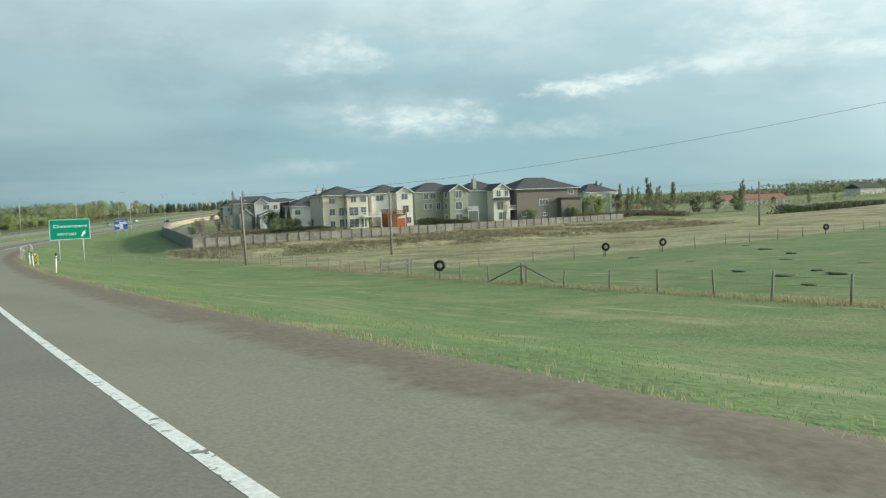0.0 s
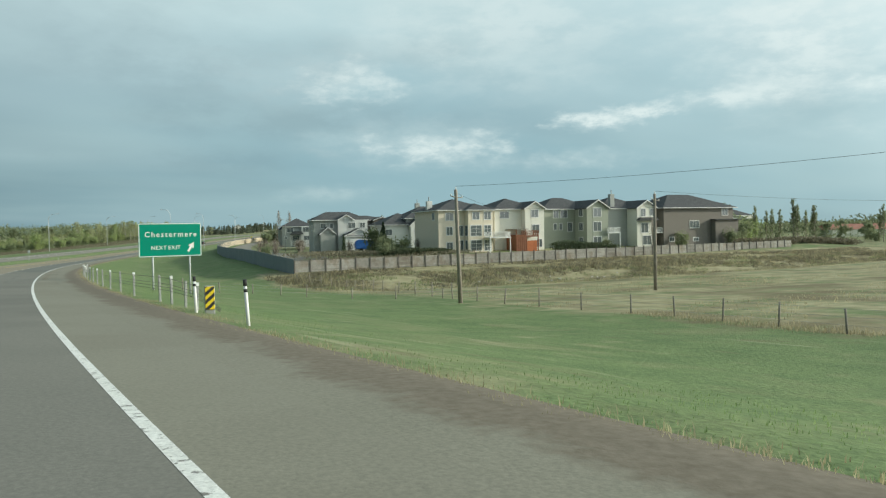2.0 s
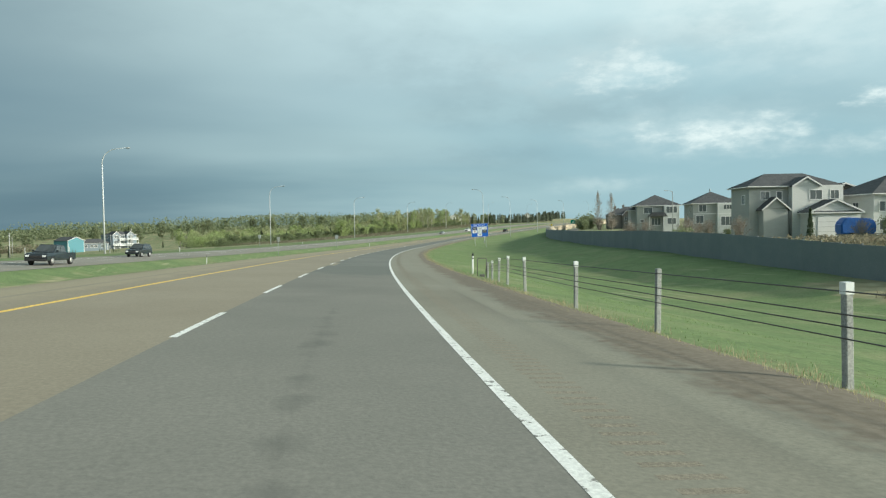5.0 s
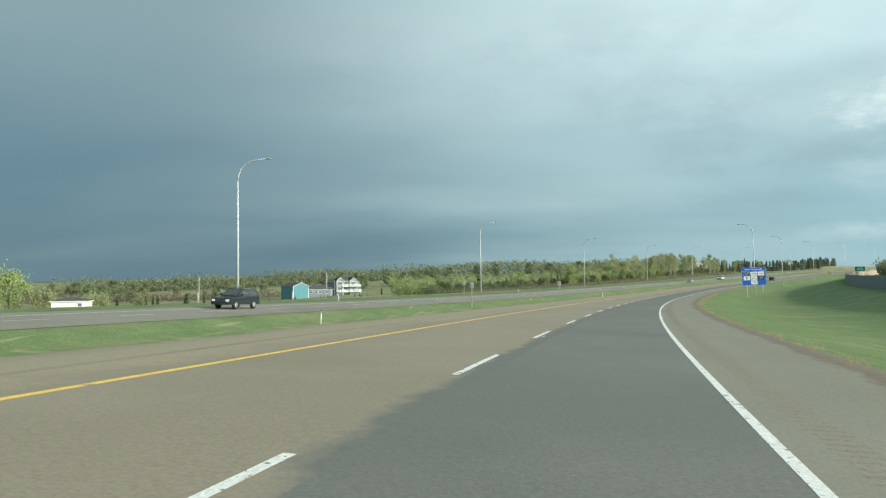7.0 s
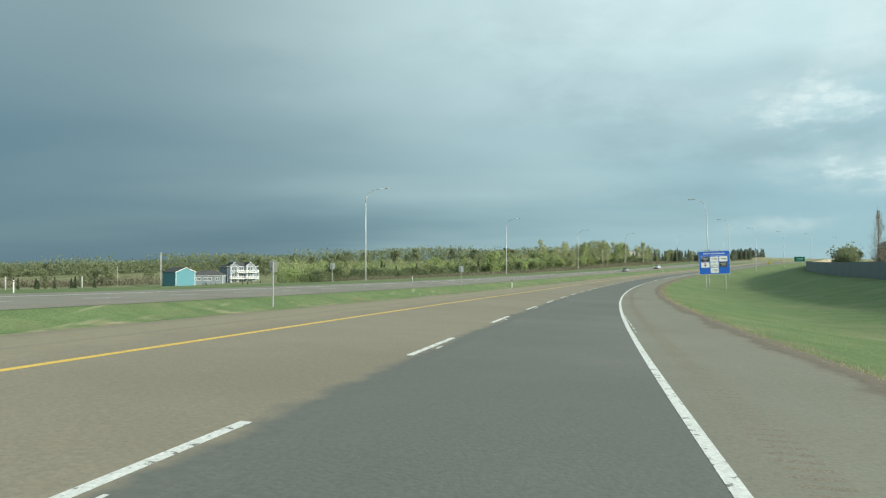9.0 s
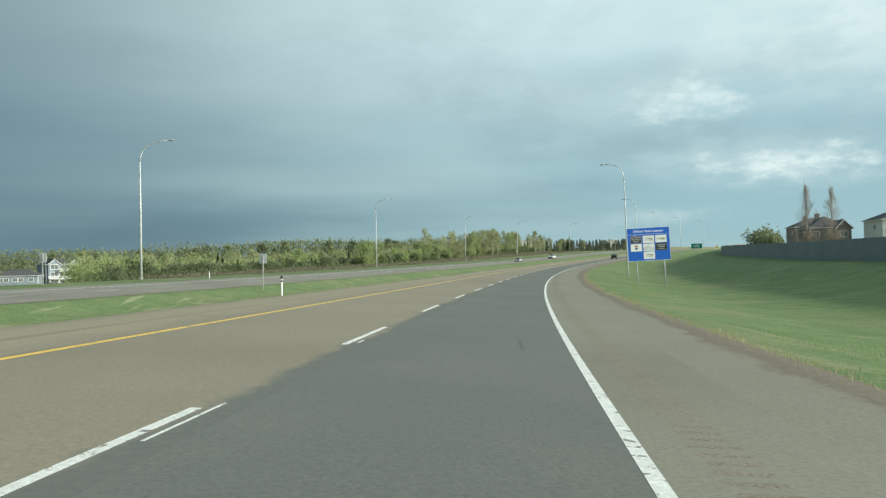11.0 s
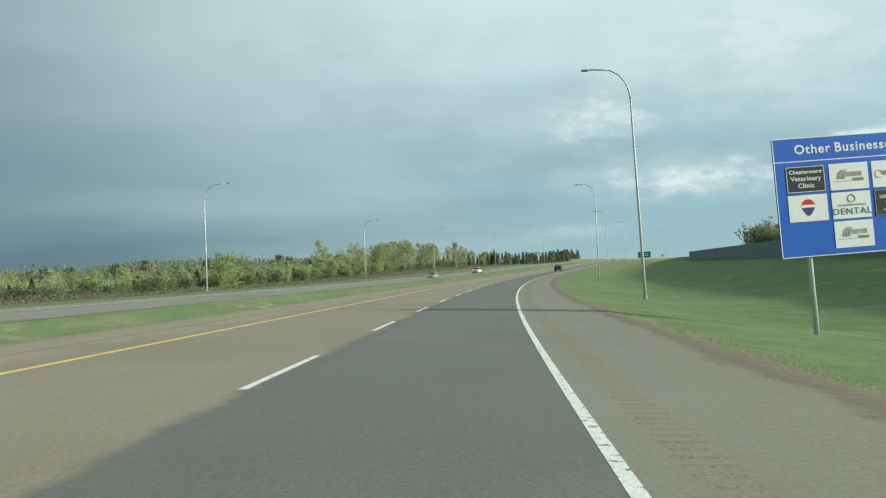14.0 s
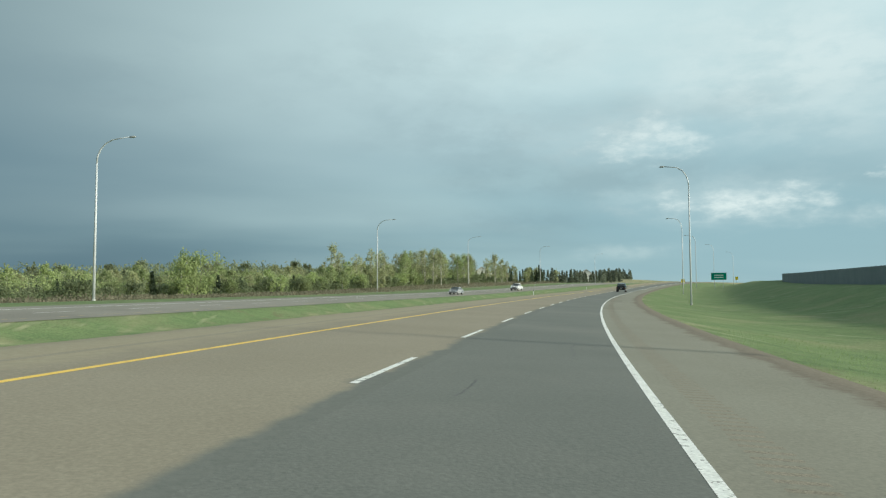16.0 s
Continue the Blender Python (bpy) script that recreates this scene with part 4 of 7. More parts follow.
# ---- utility line and field fences ----
def utility_pole(x, y, height, lean=0.0):
    z = ground_z(x, y)
    p = thing("utility_pole", "weathered wooden utility pole beside the field", "utility pole", "utility poles")
    part("pole", tubed([(0, 0, -0.6), (0, 0, height * 0.5), (0, 0, height)], [0.175, 0.15, 0.125], 10), M_WOODPOLE, p)
    for sx in (-1, 1):
        part("bracket", tubed([(0, -0.06, height - 0.62), (sx * 0.55, -0.06, height - 0.55 - 0.08 * sx)], 0.035, 6), M_WOODPOLE, p)
        part("insulator", tubed([(sx * 0.52, -0.06, height - 0.54 - 0.08 * sx), (sx * 0.52, -0.06, height - 0.40 - 0.08 * sx)], [0.05, 0.03], 8), M_PLASTIC_WHITE, p)
    b = bmesh.new()
    bmesh.ops.create_cone(b, segments=8, radius1=0.05, radius2=0.03, depth=0.24, cap_ends=True, matrix=Matrix.Translation((0, 0, height + 0.1)))
    part("insulator", b, M_PLASTIC_WHITE, p)
    p.matrix_basis = Matrix.Translation((x, y, z)) @ Matrix.Rotation(radians(lean), 4, "Y")
    return p.matrix_basis @ Vector((0, 0, height + 0.25))


tops = [utility_pole(33.7, 90.1, 8.75, -1.8), utility_pole(54.6, 88.3, 8.8), utility_pole(135.8, 79.7, 8.8)]


def wire(a, b, sag):
    pts = []
    for k in range(25):
        t = k / 24
        q = a.lerp(b, t)
        q.z -= sag * 4 * t * (1 - t)
        pts.append(q)
    tagged(part("overhead_wire", tubed(pts, 0.011, 4), M_BLACK), "thin black overhead wire between utility poles", "wire", "overhead wires")


wire(tops[0], Vector((60.15, 3.39, 10.22)), 2.2)
wire(tops[1], tops[2], 0.9)
wire(tops[0] + Vector((0, 0, -0.5)), Vector((104.5, 160.5, 4.6)), 1.2)
wire(tops[2], Vector((260, 68, 4.5)), 1.0)


def field_fence(name, pts, spacing, label, height=1.25, wires=(0.35, 0.7, 1.05)):
    f = thing(name, label, "fence")
    body = tubed([(0, 0, -0.4), (0, 0, height)], [0.055, 0.05], 7)
    me = bpy.data.meshes.new("post")
    body.to_mesh(me)
    body.free()
    me.materials.append(M_WOODPOLE)
    stops = []
    for (x0, y0), (x1, y1) in zip(pts, pts[1:]):
        n = max(1, round(math.hypot(x1 - x0, y1 - y0) / spacing))
        for k in range(n):
            stops.append((x0 + (x1 - x0) * k / n + random.uniform(-0.3, 0.3), y0 + (y1 - y0) * k / n + random.uniform(-0.2, 0.2)))
    stops.append(pts[-1])
    top = []
    for x, y in stops:
        z = ground_z(x, y)
        hh = random.uniform(0.85, 1.12)
        m = Matrix.Translation((x, y, z)) @ Euler((radians(random.gauss(0, 2.5)), radians(random.gauss(0, 2.5)), 0)).to_matrix().to_4x4() @ Matrix.Diagonal((1, 1, hh, 1))
        piece("post", me, f, m)
        top.append(Vector((x, y, z)))
    for w in wires:
        part("wire", tubed([q + Vector((0, 0, w)) for q in top], 0.006, 4), M_POST, f)
    return f


side = [(27.2, -6), (28.2, 10), (28.8, 20), (29.7, 30), (30.1, 34.3), (30.5, 41), (30.7, 44.2), (31.5, 53.3), (33.0, 64), (34.3, 74), (35.2, 83), (36.4, 95), (38.5, 110), (41.5, 124), (41.5, 138)]
field_fence("field_fence", side, 4.0, "wire field fence on weathered wooden posts along the verge")
field_fence("field_fence", [(36.2, 96), (31, 102.5), (28.1, 106.3), (25.6, 112), (19.5, 114)], 3.6, "low wire fence on thin posts across the ditch", 1.0, (0.3, 0.6, 0.85))
field_fence("pasture_fence", [(31.9, 53.2), (41, 52.2), (47, 51.0), (52.2, 50.5), (55.9, 50), (63.8, 49), (97.5, 48.2), (160, 47)], 5.4, "wire pasture fence on thin wooden posts")


def tyre_on_post(x, y):
    z = ground_z(x, y)
    t = thing("tyre_on_post", "old black car tyre hung on a fence post", "tyre", "hung tyres")
    bm = bmesh.new()
    rings = []
    for i in range(20):
        a = 2 * math.pi * i / 20
        rings.append([bm.verts.new(((0.27 + 0.10 * math.cos(b)) * math.cos(a), 0.09 * math.sin(b), (0.27 + 0.10 * math.cos(b)) * math.sin(a))) for b in [2 * math.pi * k / 8 for k in range(8)]])
    for i in range(20):
        for k in range(8):
            f = bm.faces.new((rings[i][k], rings[i][(k + 1) % 8], rings[(i + 1) % 20][(k + 1) % 8], rings[(i + 1) % 20][k]))
            f.smooth = True
    bmesh.ops.recalc_face_normals(bm, faces=bm.faces)
    ty = part("tyre", bm, M_RUBBER, t)
    ty.matrix_basis = Matrix.Translation((0, -0.13, 0.85))
    part("post", tubed([(0, 0, -0.4), (0, 0, 1.25)], 0.06, 7), M_WOODPOLE, t)
    t.matrix_basis = Matrix.Translation((x, y, z)) @ Matrix.Rotation(radians(-30 + 7 * math.sin(x)), 4, "Z") @ Matrix.Scale(1.15, 4)


for x, y in ((30.7, 44.0), (55.9, 49.9), (63.8, 48.9), (97.5, 48.1)):
    tyre_on_post(x, y)


def brace():
    b = thing("fence_brace", "wooden fence brace with two sloping poles", "fence")
    part("post", tubed([(0, 0, -0.4), (0, 0, 1.35)], 0.09, 8), M_WOODPOLE, b)
    for dx, dy in ((0.9, -2.4), (-1.0, 2.2)):
        part("strut", tubed([(0, 0, 1.2), (dx, dy, 0.05)], 0.045, 7), M_WOODPOLE, b)
    x, y = 30.06, 34.3
    b.matrix_basis = Matrix.Translation((x, y, ground_z(x, y)))


brace()


def gate():
    g = thing("field_gate", "weathered grey wooden field gate with three rails", "gate")
    for x in (0, 2.3):
        part("post", boxed(x - 0.09, x + 0.09, -0.09, 0.09, -0.4, 1.35, 0.015), M_FENCE_WOOD, g)
    for z, dz in ((0.35, 0.08), (0.75, 0.12), (1.12, 0.1)):
        bm = boxed(-0.1, 2.4, -0.13, -0.09, z - 0.08, z + 0.08, 0.01)
        bmesh.ops.rotate(bm, verts=bm.verts, cent=(0, 0, z), matrix=Matrix.Rotation(-dz * 0.3, 3, "Y"))
        part("rail", bm, M_FENCE_WOOD, g)
    x, y = 31.5, 53.5
    g.matrix_basis = Matrix.Translation((x, y, ground_z(x, y))) @ Matrix.Rotation(radians(-20), 4, "Z")


gate()


# ---- fences round the housing estate ----
def sound_fence():
    """A tall board fence on the berm, along the road."""
    f = thing("sound_fence", "tall dark timber sound fence on the grass berm", "fence")
    s = 152.0
    S_T, T = [152, 180, 200, 276, 410, 500, 584, 660], [0.4, 1.75, 2.35, 3.3, 3.95, 3.95, 3.7, 3.3]
    L_S, L_L = [152, 276, 420, 584, 660], [31.9, 31.3, 32.2, 35.5, 40]
    board = boxed(0, 2.44, -0.03, 0.03, -1.0, 0.0)
    me = bpy.data.meshes.new("fence_panel")
    board.to_mesh(me)
    board.free()
    me.materials.append(M_FENCE_DARK)
    inner = boxed(0.08, 2.36, -0.06, -0.033, -0.98, -0.02)
    ime = bpy.data.meshes.new("inner_board")
    inner.to_mesh(ime)
    inner.free()
    ime.materials.append(M_FENCE_PALE)
    pb = boxed(-0.06, 0.06, -0.15, -0.062, -1.02, 0.0)
    pme = bpy.data.meshes.new("post")
    pb.to_mesh(pme)
    pb.free()
    pme.materials.append(M_FENCE_DARK)
    while s < 655:
        lat = float(np.interp(s, L_S, L_L))
        a, b = at(s, lat, float(np.interp(s, S_T, T))), at(s + 2.44, float(np.interp(s + 2.44, L_S, L_L)), float(np.interp(s + 2.44, S_T, T)))
        d = b - a
        g = ground_z(a.x, a.y)
        h = a.z - g + 0.5
        m = Matrix.Translation(a) @ Matrix.Rotation(math.atan2(d.y, d.x), 4, "Z") @ Matrix.Diagonal((math.hypot(d.x, d.y) / 2.44, 1, h, 1))
        piece("fence_panel", me, f, m)
        piece("inner_board", ime, f, m)
        piece("post", pme, f, Matrix.Translation(a + Vector((0, 0, 0.05))) @ Matrix.Rotation(math.atan2(d.y, d.x), 4, "Z") @ Matrix.Diagonal((1, 1, h, 1)))
        s += 2.44


sound_fence()


def estate_street():
    """A residential street that follows the sound fence on its inner side."""
    v, f = [], []
    ss = np.arange(170, 520, 5.0)
    for q in ss:
        for lat in (35.2, 39.0, 42.8):
            x, y = plan(q, lat)
            v.append((float(x), float(y), float(road_z(q) + ground_rel(q, lat)) + 0.06))
    for i in range(len(ss) - 1):
        for j in range(2):
            k = i * 3 + j
            f.append((k, k + 1, k + 4, k + 3))
    return tagged(mesh_object("road_estate", v, f, M_ASPHALT_PALE, True), "pale asphalt residential street inside the sound fence", "road", kind="structure")


estate_street()


def yard_fence():
    """The weathered board fence behind the house row."""
    f = thing("yard_fence", "weathered grey wooden yard fence behind the house row", "fence")
    x0, y0, x1, y1 = 44.6, 145.8, 162.0, 135.6
    n = 48
    # one panel of boards, its joints pressed in
    bm = bmesh.new()
    top = []
    for k in range(14):
        x = k * 0.175
        top += [(x, -0.012), (x + 0.155, -0.012), (x + 0.157, 0.004), (x + 0.173, 0.004)]
    cols = [[bm.verts.new((x, y, z)) for x, y in top] for z in (0.08, 1.8)]
    for k in range(len(top) - 1):
        bm.faces.new((cols[0][k], cols[0][k + 1], cols[1][k + 1], cols[1][k]))
    back = [[bm.verts.new((x, 0.02, z)) for x in (top[0][0], top[-1][0])] for z in (0.08, 1.8)]
    bm.faces.new((back[0][1], back[0][0], back[1][0], back[1][1]))
    bm.faces.new((*cols[1], back[1][1], back[1][0]))
    me = bpy.data.meshes.new("board_panel")
    bm.to_mesh(me)
    bm.free()
    me.materials.append(M_FENCE_WOOD)
    rb = boxed(0, 2.42, -0.06, -0.014, -0.05, 0.05)
    rme = bpy.data.meshes.new("rail")
    rb.to_mesh(rme)
    rb.free()
    rme.materials.append(M_FENCE_WOOD)
    pb = boxed(-0.08, 0.08, -0.12, 0.03, -0.3, 2.02)
    pme = bpy.data.meshes.new("post")
    pb.to_mesh(pme)
    pb.free()
    pme.materials.append(M_FENCE_POST)
    ang = math.atan2(y1 - y0, x1 - x0)
    L = math.hypot(x1 - x0, y1 - y0) / n
    for k in range(n):
        x, y = x0 + (x1 - x0) * k / n, y0 + (y1 - y0) * k / n
        z = float(np.interp(x, [44.6, 160], [-6.35, -5.95])) + random.uniform(-0.04, 0.04)
        m = Matrix.Translation((x, y, z)) @ Matrix.Rotation(ang + random.uniform(-0.01, 0.01), 4, "Z")
        piece("board_panel", me, f, m)
        for zz in (0.4, 1.05, 1.74):
            piece("rail", rme, f, m @ Matrix.Translation((0, 0, zz)))
        piece("post", pme, f, m)


yard_fence()



# ---- houses ----
def wall_block(h, material, x0, x1, y0, y1, z1, z0=-0.8, label=""):
    return part("wall", boxed(x0, x1, y0, y1, z0, z1), material, h, label)


def hip_roof(h, x0, x1, y0, y1, z, rise, over=0.5, name="roof"):
    x0, x1, y0, y1 = x0 - over, x1 + over, y0 - over, y1 + over
    w, d = x1 - x0, y1 - y0
    k = min(w, d) / 2
    if w > d:
        r = [(x0 + k, (y0 + y1) / 2), (x1 - k, (y0 + y1) / 2)]
    else:
        r = [((x0 + x1) / 2, y0 + k), ((x0 + x1) / 2, y1 - k)]
    bm = bmesh.new()
    lo = [bm.verts.new((x, y, z - 0.18)) for x, y in ((x0, y0), (x1, y0), (x1, y1), (x0, y1))]
    e = [bm.verts.new((x, y, z)) for x, y in ((x0, y0), (x1, y0), (x1, y1), (x0, y1))]
    a, b = bm.verts.new((*r[0], z + rise)), bm.verts.new((r[1][0], r[1][1] + 0.01, z + rise))
    bm.faces.new(lo[::-1])
    for i in range(4):
        j = (i + 1) % 4
        bm.faces.new((lo[i], lo[j], e[j], e[i]))
    if w > d:
        fs = [(e[0], e[1], b, a), (e[1], e[2], b), (e[2], e[3], a, b), (e[3], e[0], a)]
    else:
        fs = [(e[0], e[1], a), (e[1], e[2], b, a), (e[2], e[3], b), (e[3], e[0], a, b)]
    for f in fs:
        bm.faces.new(f)
    bmesh.ops.recalc_face_normals(bm, faces=bm.faces)
    rf = part(name, bm, M_ROOF, h)
    g = bmesh.new()
    for a0, b0 in (((x0, y0), (x1, y0)), ((x0, y0), (x0, y1)), ((x1, y0), (x1, y1))):
        box(g, min(a0[0], b0[0]) - 0.06, max(a0[0], b0[0]) + 0.06, min(a0[1], b0[1]) - 0.06, max(a0[1], b0[1]) + 0.06, z - 0.2, z - 0.04)
    part("gutter", g, M_TRIM, rf, "white eaves gutter")
    return rf


def gable_roof(h, material, x0, x1, y0, y1, z, rise, over=0.4, trim=True):
    """The ridge runs away from the front, so the front shows the gable."""
    xm = (x0 + x1) / 2
    g = bmesh.new()
    prism(g, [(x0, z), (x1, z), (xm, z + rise)], y0, y1)
    gw = part("gable_wall", g, material, h)
    sl = rise / ((x1 - x0) / 2)
    bm = bmesh.new()
    o = over
    prism(bm, [(x0 - o, z - o * sl), (xm, z + rise), (x1 + o, z - o * sl), (x1 + o, z - o * sl + 0.2), (xm, z + rise + 0.22), (x0 - o, z - o * sl + 0.2)], y0 - o, y1)
    rf = part("roof", bm, M_ROOF, h)
    if trim:
        t = bmesh.new()
        prism(t, [(x0 - o, z - o * sl - 0.04), (xm, z + rise - 0.04), (x1 + o, z - o * sl - 0.04), (x1 + o, z - o * sl + 0.2), (xm, z + rise + 0.2), (x0 - o, z - o * sl + 0.2)], y0 - o - 0.06, y0 - o - 0.003)
        part("barge_board", t, M_TRIM, rf, "white barge board")
    return gw


def window(h, face, u, z, w, hh, at_pos, cols=2, rows=1):
    """face: front (at y) or left, right (at x). u: along the wall to the window's middle; z: its middle."""
    fr = bmesh.new()
    t = 0.13
    for x0, x1, z0, z1 in ((-w / 2 - t, w / 2 + t, hh / 2, hh / 2 + t), (-w / 2 - t, w / 2 + t, -hh / 2 - t, -hh / 2), (-w / 2 - t, -w / 2, -hh / 2, hh / 2), (w / 2, w / 2 + t, -hh / 2, hh / 2)):
        box(fr, x0, x1, -0.07, 0.0, z0, z1)
    for c in range(1, cols):
        x = -w / 2 + w * c / cols
        box(fr, x - 0.03, x + 0.03, -0.055, 0.0, -hh / 2, hh / 2)
    for r in range(1, rows):
        zz = -hh / 2 + hh * r / rows
        box(fr, -w / 2, w / 2, -0.05, 0.0, zz - 0.025, zz + 0.025)
    win = part("window", fr, M_TRIM, h)
    part("pane", boxed(-w / 2, w / 2, -0.03, -0.005, -hh / 2, hh / 2), M_GLASS, win, "dark window pane")
    if face == "front":
        win.matrix_basis = Matrix.Translation((u, at_pos, z))
    elif face == "left":
        win.matrix_basis = Matrix.Translation((at_pos, u, z)) @ Matrix.Rotation(radians(-90), 4, "Z")
    else:
        win.matrix_basis = Matrix.Translation((at_pos, u, z)) @ Matrix.Rotation(radians(90), 4, "Z")
    return win


def deck(h, x0, x1, y0, y1, z, material=None):
    d = part("deck", boxed(x0, x1, y0, y1, z - 0.25, z, 0.02), material or M_TRIM, h, "raised wooden deck")
    for x in (x0 + 0.1, x1 - 0.1):
        part("deck_post", boxed(x - 0.09, x + 0.09, y0 + 0.02, y0 + 0.2, -0.8, z - 0.26), material or M_TRIM, d)
    r = bmesh.new()
    box(r, x0, x1, y0, y0 + 0.05, z + 0.95, z + 1.02)
    part("hand_rail", r, material or M_TRIM, d)
    for x, y, xx, yy in ((x0, y0, x0 + 0.05, y1), (x1 - 0.05, y0, x1, y1)):
        part("hand_rail", boxed(x, xx, y + 0.06, yy, z + 0.95, z + 1.02), material or M_TRIM, d)
    me = bpy.data.meshes.new("baluster")
    bm = boxed(-0.028, 0.028, -0.028, 0.028, z, z + 0.95)
    bm.to_mesh(me)
    bm.free()
    me.materials.append(material or M_TRIM)
    for k in range(int((x1 - x0) / 0.2) + 1):
        piece("baluster", me, d, Matrix.Translation((x0 + 0.03 + k * 0.2, y0 + 0.03, 0)))
    for k in range(1, int((y1 - y0) / 0.25)):
        for x in (x0 + 0.03, x1 - 0.03):
            piece("baluster", me, d, Matrix.Translation((x, y0 + k * 0.25, 0)))


def chimney(h, x, y, z0, z1, material):
    c = part("chimney", boxed(x - 0.55, x + 0.55, y - 0.45, y + 0.45, z0, z1, 0.02), material, h)
    part("flue", tubed([(x, y, z1), (x, y, z1 + 0.9)], 0.1, 8), M_POST, c)


def place_house(h, x, y, z, angle):
    h.matrix_basis = Matrix.Translation((x, y, z)) @ Matrix.Rotation(radians(angle), 4, "Z")


def siding(name, c, d=0.9):
    return surface(name, tuple(v * d for v in c), c, 1.2, 0.75, 0.25, 0, 6, None, 0.3, 0.1, 0.25, 0.01, (0.6, 0.6, 7.0))


S_CREAM = siding("cream_stucco", (0.78, 0.70, 0.565))
S_WHITE = siding("off_white_stucco", (0.82, 0.81, 0.72))
S_OLIVE = siding("olive_siding", (0.365, 0.39, 0.315))
S_GREY = siding("grey_siding", (0.42, 0.435, 0.41))
S_BROWN = siding("brown_siding", (0.225, 0.205, 0.18))
S_PALE = siding("pale_grey_siding", (0.70, 0.71, 0.68))
S_TEAL = siding("teal_barn_siding", (0.11, 0.265, 0.31))
S_SLATE = siding("slate_blue_siding", (0.24, 0.29, 0.325))
M_ORANGE = surface("stained_cedar", (0.42, 0.13, 0.05), (0.5, 0.17, 0.07), 2, 0.7, 0.3, 0, 12, None, 1, 0.2)
M_CEDAR = surface("weathered_cedar", (0.2, 0.085, 0.05), (0.27, 0.12, 0.07), 2, 0.8, 0.3, 0, 12, None, 1, 0.2)
M_REDROOF = surface("faded_red_roof", (0.3, 0.13, 0.09), (0.38, 0.18, 0.13), 0.5, 0.7, 0.2, 0, 6, None, 1, 0.2)
ROW = -12.5


def storey_windows(h, face, pos, us, zs, w, hh, cols=2):
    for u in us:
        for z in zs:
            window(h, face, u, z, w, hh, pos, cols)


def house_cream():
    h = thing("house", "cream stucco three-storey house with dark hip roof and white deck", "house", "houses behind the yard fence")
    wall_block(h, S_CREAM, 0, 11.2, 0, 13, 8.3)
    wall_block(h, S_CREAM, 5.6, 11.0, -1.6, -0.003, 8.3)
    hip_roof(h, 0, 11.2, 0, 13, 8.35, 2.3)
    hip_roof(h, 5.6, 11.0, -1.6, 6, 8.32, 1.3, 0.5, "bay_roof")
    for z, hh in ((1.2, 1.5), (4.2, 1.5), (7.0, 1.4)):
        window(h, "front", 2.3, z, 1.5 if z > 6 else 1.2, hh, 0.0)
    for z, w, hh in ((1.3, 1.0, 2.0), (4.2, 1.1, 1.9)):
        window(h, "left", -0.8, z, w, hh, 5.6, 1)
        window(h, "front", 4.6, z, 1.1, hh, 0.0)
    for z, hh, rows in ((1.3, 2.0, 3), (4.2, 2.0, 3), (7.1, 1.4, 1)):
        window(h, "front", 7.3, z, 2.3 if rows > 1 else 1.4, hh, -1.6, 2, rows)
        window(h, "front", 9.8, z, 1.4, hh, -1.6, 2, rows)
    storey_windows(h, "left", 0.0, (2.6,), (7.1,), 1.0, 1.3, 1)
    deck(h, 9.0, 13.6, -4.2, -1.65, 2.9)
    chimney(h, 0.7, 6.6, 8.0, 10.3, S_PALE)
    place_house(h, 81.6, 161.4, -4.8, ROW)


def house_white():
    h = thing("house", "off-white stucco house with gable and cedar stair tower", "house", "houses behind the yard fence")
    wall_block(h, S_WHITE, 0, 10.6, 1.6, 13, 8.2)
    wall_block(h, S_WHITE, 6.2, 10.6, 0, 1.597, 8.2)
    hip_roof(h, 0, 10.6, 1.6, 13, 8.25, 2.3)
    gable_roof(h, S_WHITE, 6.2, 10.6, 0, 6, 8.25, 1.3, trim=True)
    window(h, "front", 2.2, 7.0, 2.0, 1.3, 1.6)
    window(h, "front", 8.4, 7.2, 1.6, 1.5, 0.0)
    window(h, "front", 8.6, 4.0, 1.6, 1.7, 0.0)
    window(h, "front", 9.4, 1.1, 1.2, 1.5, 0.0)
    t = part("stair_tower", boxed(2.6, 4.9, -2.6, 1.58, -0.8, 2.9, 0.03), M_CEDAR, h, "dark red cedar stair enclosure")
    for k in range(5):
        part("cedar_board", boxed(2.65 + k * 0.45, 3.02 + k * 0.45, -2.66, -2.603, -0.6, 2.8), M_CEDAR, t)
    part("pergola_top", boxed(2.4, 5.3, -2.9, 1.5, 3.95, 4.08), M_WOODPOLE, t)
    for x in (2.7, 4.8):
        part("pergola_post", boxed(x - 0.07, x + 0.07, -2.6, -2.46, 2.9, 3.96), M_CEDAR, t)
    deck(h, 4.95, 7.8, -2.6, -0.02, 2.7, M_CEDAR)
    part("cedar_panel", boxed(4.95, 7.4, -2.55, -2.48, -0.8, 1.7), M_ORANGE, h, "bright orange cedar panel")
    place_house(h, 94.4, 158.7, -4.5, ROW)


